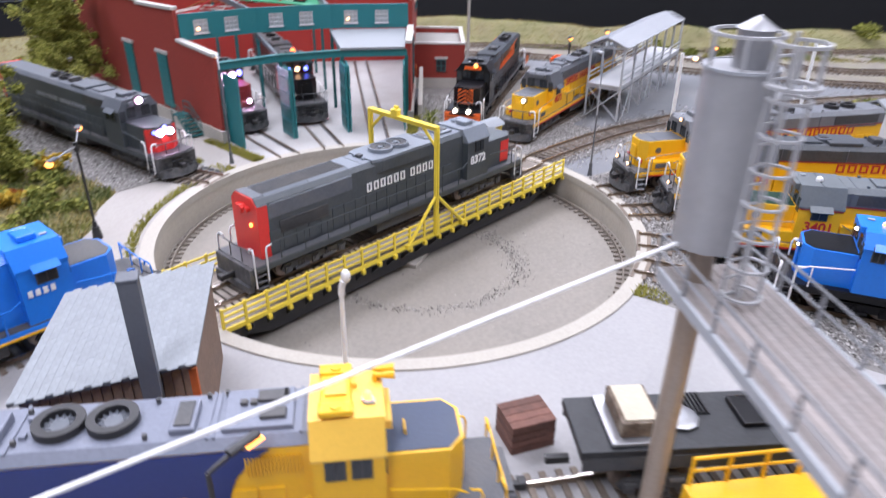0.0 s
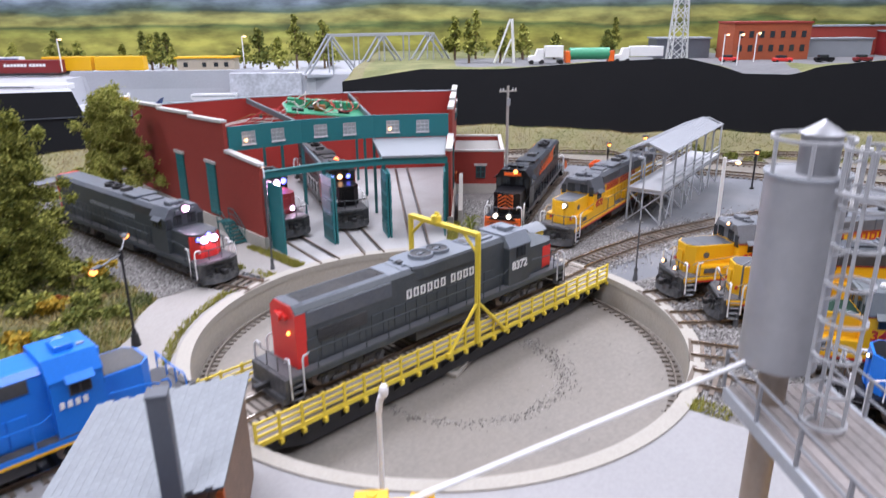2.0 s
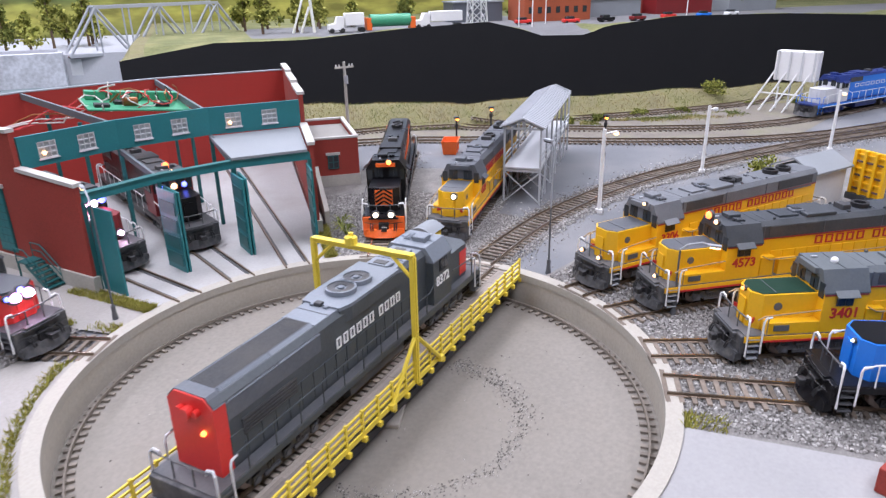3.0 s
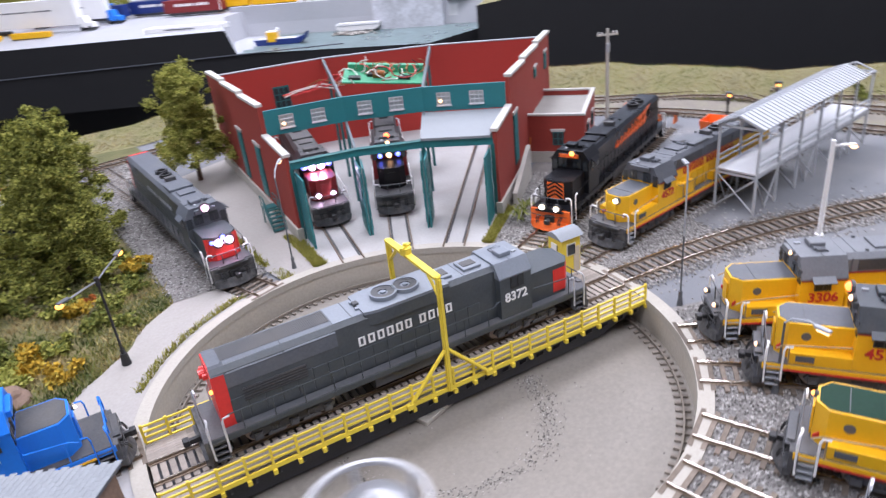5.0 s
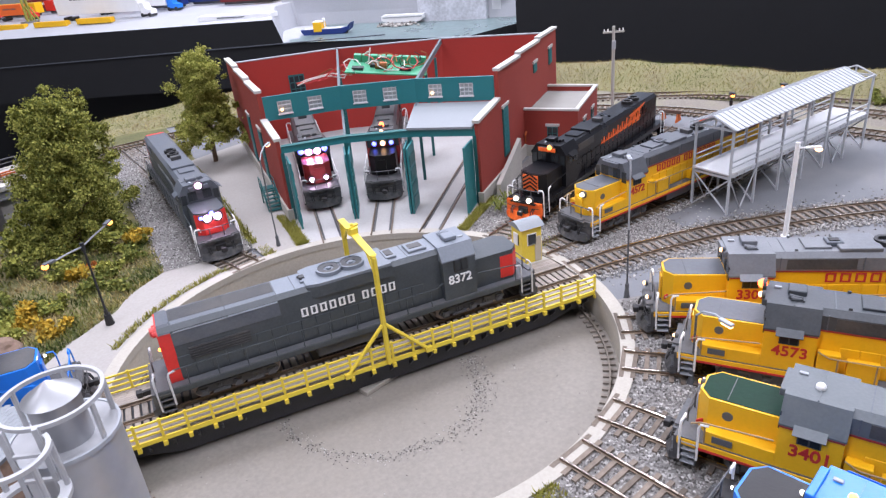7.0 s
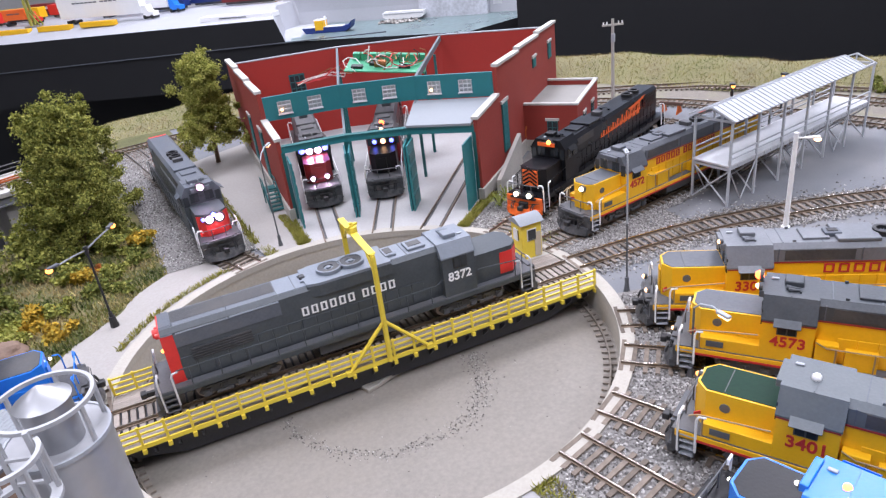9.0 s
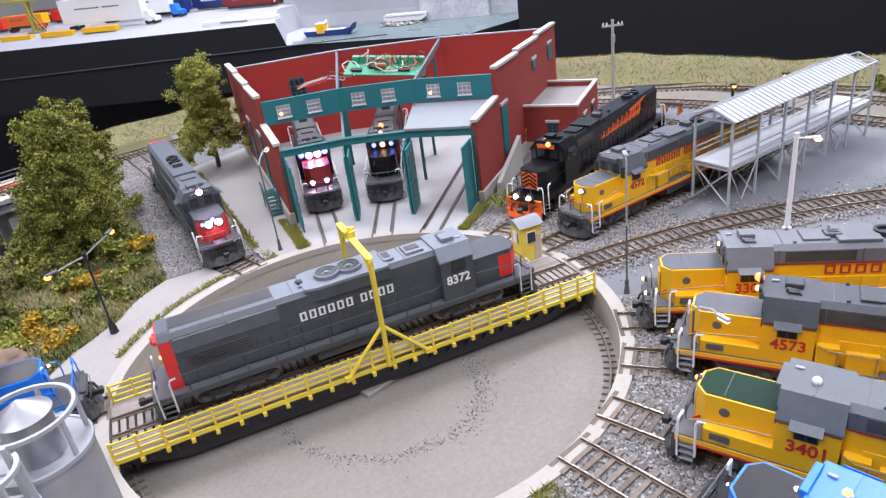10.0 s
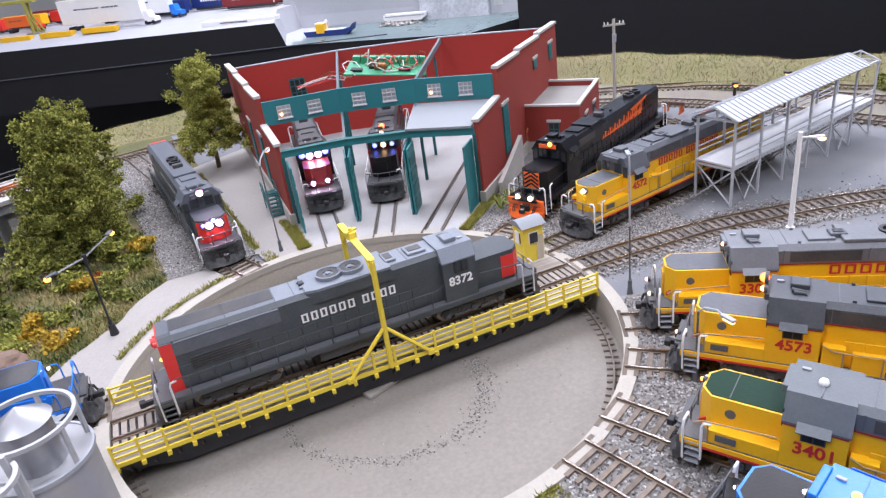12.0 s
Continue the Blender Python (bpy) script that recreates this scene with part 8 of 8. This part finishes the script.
def box_truck(s, d, turn, ln, hgt, body, tractor, label):
    t = thing("lorry", F @ pose(s, d, 0.03 if s < 0 else 0.06, 0, 0, turn), label, "lorry", "lorries across the aisle")
    part("trailer", Shape().box((0, 0, 0.018 + hgt / 2), (ln, 0.028, hgt), 0, 0.001), M[body], t)
    part("lettering", bars((6, 4), -ln * 0.3, ln * 0.25, 0.018 + hgt * 0.6, 0.004, -0.0143), M["chimney"], t)
    part("tractor", Shape().prism(((ln / 2 + 0.004, 0.008), (ln / 2 + 0.044, 0.008), (ln / 2 + 0.044, 0.02), (ln / 2 + 0.026, 0.023), (ln / 2 + 0.02, 0.04), (ln / 2 + 0.004, 0.04)), -0.013, 0.013, "y"), M[tractor], t)
    for x in (-ln * 0.42, -ln * 0.34, ln / 2 + 0.008, ln / 2 + 0.036):
        part("wheel", Shape().cyl((x, -0.0145, 0.006), (x, 0.0145, 0.006), 0.006, 12), M["blackplastic"], t)


box_truck(-1.385, 0.115, 0, 0.335, 0.075, "white", "white", "white box trailer with a white tractor on the far road")
box_truck(-1.36, 0.23, 0, 0.3, 0.06, "white", "blue", "white trailer with a blue tractor behind")
box_truck(-1.86, 0.2, 5, 0.1, 0.035, "orange", "red", "orange trailer with a red tractor on the far road")
for i in range(3):
    solid("kerb_stone", Shape().box((0, 0, 0.005), (0.135, 0.02, 0.016), 0, 0.001), M["upyellow"], "yellow painted kerb block along the far road", "kerb", "yellow kerb blocks", m=F @ pose(-1.745 + i * 0.185, 0.075, 0.018 + 0.004 * i, 0, 0, 2))
slab = thing("white_barge_ramp", F @ pose(-0.83, 0.055, far_top(-0.83) + 0.004, 0, 0, 2), "low white ramp slab with a dark marking by the river corner", "ramp")
part("slab", Shape().box((0, 0, 0.006), (0.24, 0.04, 0.013), 0, 0.001), M["white"], slab)
part("marking", Shape().box((-0.01, -0.0205, 0.006), (0.09, 0.0008, 0.003)), M["chimney"], slab)
crane = thing("yard_crane", F @ pose(-1.71, 0.125, 0.022, 0, 0, 12), "olive-green lattice yard crane beside the far road", "crane")
part("base", Shape().box((0, 0, 0.006), (0.05, 0.03, 0.012), 0, 0.001), M["steel"], crane)
for y in (-0.009, 0.009):
    part("mast", Shape().box((0, y, 0.06), (0.008, 0.006, 0.11), 0, 0.0006), M["moss"], crane)
    part("brace", Shape().tube([Vector((0.03, y, 0.012)), Vector((0.004, y, 0.06))], 0.0025, 6), M["moss"], crane)
part("beam", Shape().box((-0.03, 0, 0.112), (0.13, 0.022, 0.01), 0, 0.001), M["moss"], crane)
for s, d, c, ln in ((-1.95, 0.3, "upyellow", 0.2), (-1.75, 0.36, "red", 0.24), (-1.62, 0.45, "blue", 0.3), (-2.02, 0.22, "red", 0.12), (-1.42, 0.37, "blue", 0.24), (-1.9, 0.42, "maroon", 0.26), (-1.12, 0.36, "navy", 0.2), (-1.2, 0.45, "white", 0.3), (-1.55, 0.32, "red", 0.22), (-1.3, 0.3, "navy", 0.2), (-0.95, 0.3, "maroon", 0.2)):
    t = thing("freight_car", F @ pose(s, d, 0.03), "long freight car standing behind the far road", "wagon", "far freight cars")
    part("body", Shape().box((0, 0, 0.028), (ln, 0.034, 0.036), 0, 0.001), M[c], t)
    part("lettering", bars((7, 5), -ln * 0.3, ln * 0.3, 0.032, 0.008, -0.0175), M["white" if c != "white" else "navy"], t, "plain lettering bars")
    part("underframe", Shape().box((0, 0, 0.006), (ln * 0.9, 0.02, 0.008)), M["under"], t)
for i in range(2):
    t = thing("hopper_car", F @ pose(-0.86 + i * 0.155, 0.36, 0.03), "orange-yellow freight car on the far siding", "wagon", "yellow freight cars")
    part("body", Shape().box((0, 0, 0.031), (0.145, 0.034, 0.04), 0, 0.001), M["upyellow"], t)
    part("underframe", Shape().box((0, 0, 0.006), (0.13, 0.02, 0.009)), M["under"], t)
st = thing("yellow_depot", F @ pose(-0.445, 0.36, 0.03), "small tan depot with dark windows above the dock", "building")
part("wall", Shape().box((0, 0, 0.022), (0.17, 0.05, 0.044)), M["cream"], st)
part("roof", Shape().box((0, 0, 0.046), (0.18, 0.06, 0.004)), M["upyellow"], st)
for x in (-0.06, -0.005, 0.03, 0.06):
    part("window", Shape().box((x, -0.0255, 0.026), (0.012, 0.001, 0.013)), M["glass"], st)


def far_tree(s, d, h, w, seed, leaf):
    r = random.Random(seed)
    z = 0.03 if s < 0 else 0.06
    t = thing("far_tree", F @ pose(s, d, z), "dark green model tree on the far layout", "tree", "far trees")
    part("trunk", Shape().cyl((0, 0, 0), (0, 0, h * 0.8), 0.004, 6, 0.0015), M["trunk"], t)
    cs = [(r.gauss(0, 0.38) * w * (1.1 - k / 18), r.gauss(0, 0.38) * w * (1.1 - k / 18), h * (0.25 + 0.72 * k / 18), w * 0.42 * (1.15 - k / 22)) for k in range(18)]
    v, f = leaf_cloud(cs, 50, 0.0055, w, seed)
    part("crown", raw("crown", v.tolist(), f.tolist(), M[leaf]), M[leaf], t)


rt = random.Random(5)
for i in range(34):
    s = rt.uniform(-1.3, 0.6) if i < 24 else rt.uniform(0.6, 2.2)
    far_tree(s, rt.uniform(0.34, 0.62), rt.uniform(0.07, 0.15), rt.uniform(0.022, 0.04), 200 + i, rt.choice(("leaf_dark", "leaf_olive", "leaf_green", "leaf_dark")))
for s, d, h, w, k in ((-0.3, 0.4, 0.13, 0.05, "leaf_green"), (-0.2, 0.46, 0.17, 0.045, "leaf_dark"), (-0.12, 0.5, 0.15, 0.05, "leaf_dark"), (-0.24, 0.38, 0.1, 0.05, "leaf_olive"), (0.33, 0.25, 0.12, 0.03, "leaf_dark"), (0.42, 0.26, 0.1, 0.035, "leaf_dark")):
    far_tree(s, d, h, w, int(1000 + s * 100), k)
tw = thing("lattice_tower", F @ pose(0.87, 0.1, 0.07), "tall white lattice tower on the far layout", "tower")
for a in range(4):
    x, y = polar(0.03, 45 + 90 * a)
    part("leg", Shape().tube([Vector((x, y, 0)), Vector((x * 0.45, y * 0.45, 0.24))], 0.0022), M["whitesteel"], tw)
lat = Shape()
for k in range(7):
    f0, f1 = 1 - 0.55 * k / 7, 1 - 0.55 * (k + 1) / 7
    for a in range(4):
        p, q = polar(0.03, 45 + 90 * a), polar(0.03, 135 + 90 * a)
        lat.tube([Vector((p[0] * f0, p[1] * f0, 0.24 * k / 7)), Vector((q[0] * f1, q[1] * f1, 0.24 * (k + 1) / 7))], 0.0011, 5)
        lat.tube([Vector((q[0] * f0, q[1] * f0, 0.24 * k / 7)), Vector((p[0] * f1, p[1] * f1, 0.24 * (k + 1) / 7))], 0.0011, 5)
part("lattice", lat, M["whitesteel"], tw)
der = thing("white_frame_tower", F @ pose(0.43, 0.1, 0.07), "small white tripod tower on the far bank", "tower")
part("frame", Shape().tube([Vector((-0.04, 0, 0)), Vector((0, 0, 0.11))], 0.003).tube([Vector((0.012, 0, 0)), Vector((0.004, 0, 0.11))], 0.004).tube([Vector((-0.02, 0, 0.0)), Vector((0.003, 0, 0.06))], 0.003), M["white"], der)
tk = thing("tank_car", F @ pose(0.66, 0.2, 0.06), "green tank car with orange ends", "wagon")
part("tank", Shape().cyl((-0.055, 0, 0.026), (0.055, 0, 0.026), 0.016, 18), M["pcb"], tk, smooth=True)
for x in (-0.06, 0.06):
    part("end_frame", Shape().box((x, 0, 0.018), (0.014, 0.03, 0.03)), M["orange"], tk)
box_truck(0.56, 0.19, 180, 0.05, 0.03, "white", "white", "small white box truck on the far road")
box_truck(0.82, 0.21, 180, 0.09, 0.026, "white", "white", "white trailer on the far road")
for s, d, c in ((1.18, 0.16, "red"), (1.3, 0.17, "black"), (1.4, 0.16, "maroon"), (1.52, 0.18, "red"), (1.05, 0.2, "red"), (1.64, 0.17, "blue"), (1.75, 0.18, "white")):
    t = thing("model_car", F @ pose(s, d, 0.06, 0, 0, rt.uniform(-15, 15)), "small parked model car on the far street", "car", "far parked cars")
    part("body", Shape().box((0, 0, 0.008), (0.05, 0.02, 0.009), 0, 0.002), M[c], t)
    part("cabin", Shape().box((-0.004, 0, 0.0155), (0.025, 0.017, 0.008), 0, 0.002), M["glass"], t)
    for x in (-0.016, 0.016):
        part("wheel", Shape().cyl((x, -0.0105, 0.0038), (x, 0.0105, 0.0038), 0.0038, 10), M["blackplastic"], t)
fb = thing("brick_warehouse", F @ pose(1.2, 0.34, 0.06), "orange-red brick warehouse on the far layout", "building")
part("wall", Shape().box((0, 0, 0.05), (0.22, 0.12, 0.1)), M["farbrick"], fb)
part("parapet", Shape().box((0, 0, 0.102), (0.226, 0.126, 0.005)), M["brick"], fb)
for i in range(7):
    for j in range(2):
        part("window", Shape().box((-0.09 + i * 0.03, -0.0605, 0.032 + j * 0.038), (0.013, 0.0012, 0.018)), M["glass"], fb)
for s, ln, hgt, c in ((0.98, 0.16, 0.055, "chimney"), (1.45, 0.2, 0.05, "greyroof"), (1.72, 0.22, 0.07, "maroon"), (2.0, 0.2, 0.08, "greyroof"), (1.5, 0.3, 0.085, "brick")):
    t = thing("far_building", F @ pose(s, 0.42 if c != "brick" else 0.5, 0.06), "plain industrial building on the far layout", "building", "far buildings")
    part("wall", Shape().box((0, 0, hgt / 2), (ln, 0.09, hgt)), M[c], t)
    part("roof", Shape().box((0, 0, hgt + 0.002), (ln + 0.008, 0.098, 0.004)), M["greyroof"], t)
for s, d in ((1.0, 0.12), (1.04, 0.12), (1.12, 0.2), (1.6, 0.2), (-0.33, 0.33), (-0.8, 0.2)):
    t = thing("far_street_lamp", F @ pose(s, d, 0.05), "small white street lamp on the far layout", "lamp", "far street lamps")
    part("post", Shape().cyl((0, 0, 0), (0, 0, 0.085), 0.0016, 8), M["white"], t)
    part("bulb", Shape().ball((0.008, 0, 0.085), 0.0045, 8, 0.6), M["lamp_warm"], t)
    part("arm", Shape().box((0.004, 0, 0.086), (0.01, 0.002, 0.0015)), M["white"], t)


def backdrop_mat():
    """Printed landscape: sky, hazy hills, field bands, painted by height along the sheet."""
    m = bpy.data.materials.new("printed_landscape")
    m.use_nodes = True
    nt = m.node_tree
    bsdf = nt.nodes["Principled BSDF"]
    bsdf.inputs["Roughness"].default_value = 0.8
    tc, sep = nt.nodes.new("ShaderNodeTexCoord"), nt.nodes.new("ShaderNodeSeparateXYZ")
    nt.links.new(tc.outputs["Object"], sep.inputs[0])
    nz = nt.nodes.new("ShaderNodeTexNoise")
    nz.inputs["Scale"].default_value, nz.inputs["Detail"].default_value = 3.0, 6
    mp = nt.nodes.new("ShaderNodeMapping")
    mp.inputs["Scale"].default_value = (0.6, 1, 4)
    nt.links.new(tc.outputs["Object"], mp.inputs[0])
    nt.links.new(mp.outputs[0], nz.inputs["Vector"])
    ma = nt.nodes.new("ShaderNodeMath")
    ma.operation = "MULTIPLY_ADD"
    nt.links.new(nz.outputs["Fac"], ma.inputs[0])
    ma.inputs[1].default_value = 0.10
    nt.links.new(sep.outputs["Z"], ma.inputs[2])
    mr = nt.nodes.new("ShaderNodeMapRange")
    mr.inputs["From Min"].default_value, mr.inputs["From Max"].default_value = 0.05, 0.75
    nt.links.new(ma.outputs[0], mr.inputs["Value"])
    ramp = nt.nodes.new("ShaderNodeValToRGB")
    el = ramp.color_ramp.elements
    stops = ((0.0, (0.16, 0.18, 0.045)), (0.13, (0.36, 0.34, 0.07)), (0.19, (0.26, 0.27, 0.06)), (0.215, (0.09, 0.13, 0.04)), (0.235, (0.36, 0.34, 0.1)), (0.28, (0.3, 0.3, 0.1)), (0.3, (0.08, 0.12, 0.08)), (0.34, (0.17, 0.22, 0.26)), (0.38, (0.34, 0.41, 0.5)), (0.6, (0.5, 0.58, 0.7)))
    while len(el) < len(stops):
        el.new(0.5)
    for e, (p, c) in zip(el, stops):
        e.position, e.color = p, (*c, 1)
    nt.links.new(mr.outputs["Result"], ramp.inputs["Fac"])
    spots = nt.nodes.new("ShaderNodeTexNoise")
    spots.inputs["Scale"].default_value, spots.inputs["Detail"].default_value = 9.0, 8
    mp2 = nt.nodes.new("ShaderNodeMapping")
    mp2.inputs["Scale"].default_value = (1.0, 1, 3.0)
    nt.links.new(tc.outputs["Object"], mp2.inputs[0])
    nt.links.new(mp2.outputs[0], spots.inputs["Vector"])
    gain = nt.nodes.new("ShaderNodeMapRange")
    gain.inputs["From Min"].default_value, gain.inputs["From Max"].default_value = 0.35, 0.65
    gain.inputs["To Min"].default_value, gain.inputs["To Max"].default_value = 0.55, 1.4
    nt.links.new(spots.outputs["Fac"], gain.inputs["Value"])
    tone = nt.nodes.new("ShaderNodeVectorMath")
    tone.operation = "SCALE"
    nt.links.new(ramp.outputs["Color"], tone.inputs[0])
    nt.links.new(gain.outputs["Result"], tone.inputs["Scale"])
    nt.links.new(tone.outputs["Vector"], bsdf.inputs["Base Color"])
    return m


solid("backdrop", Shape().box((0.4, 0.92, 0.45), (5.6, 0.01, 0.95)), backdrop_mat(), kind="structure", m=F)
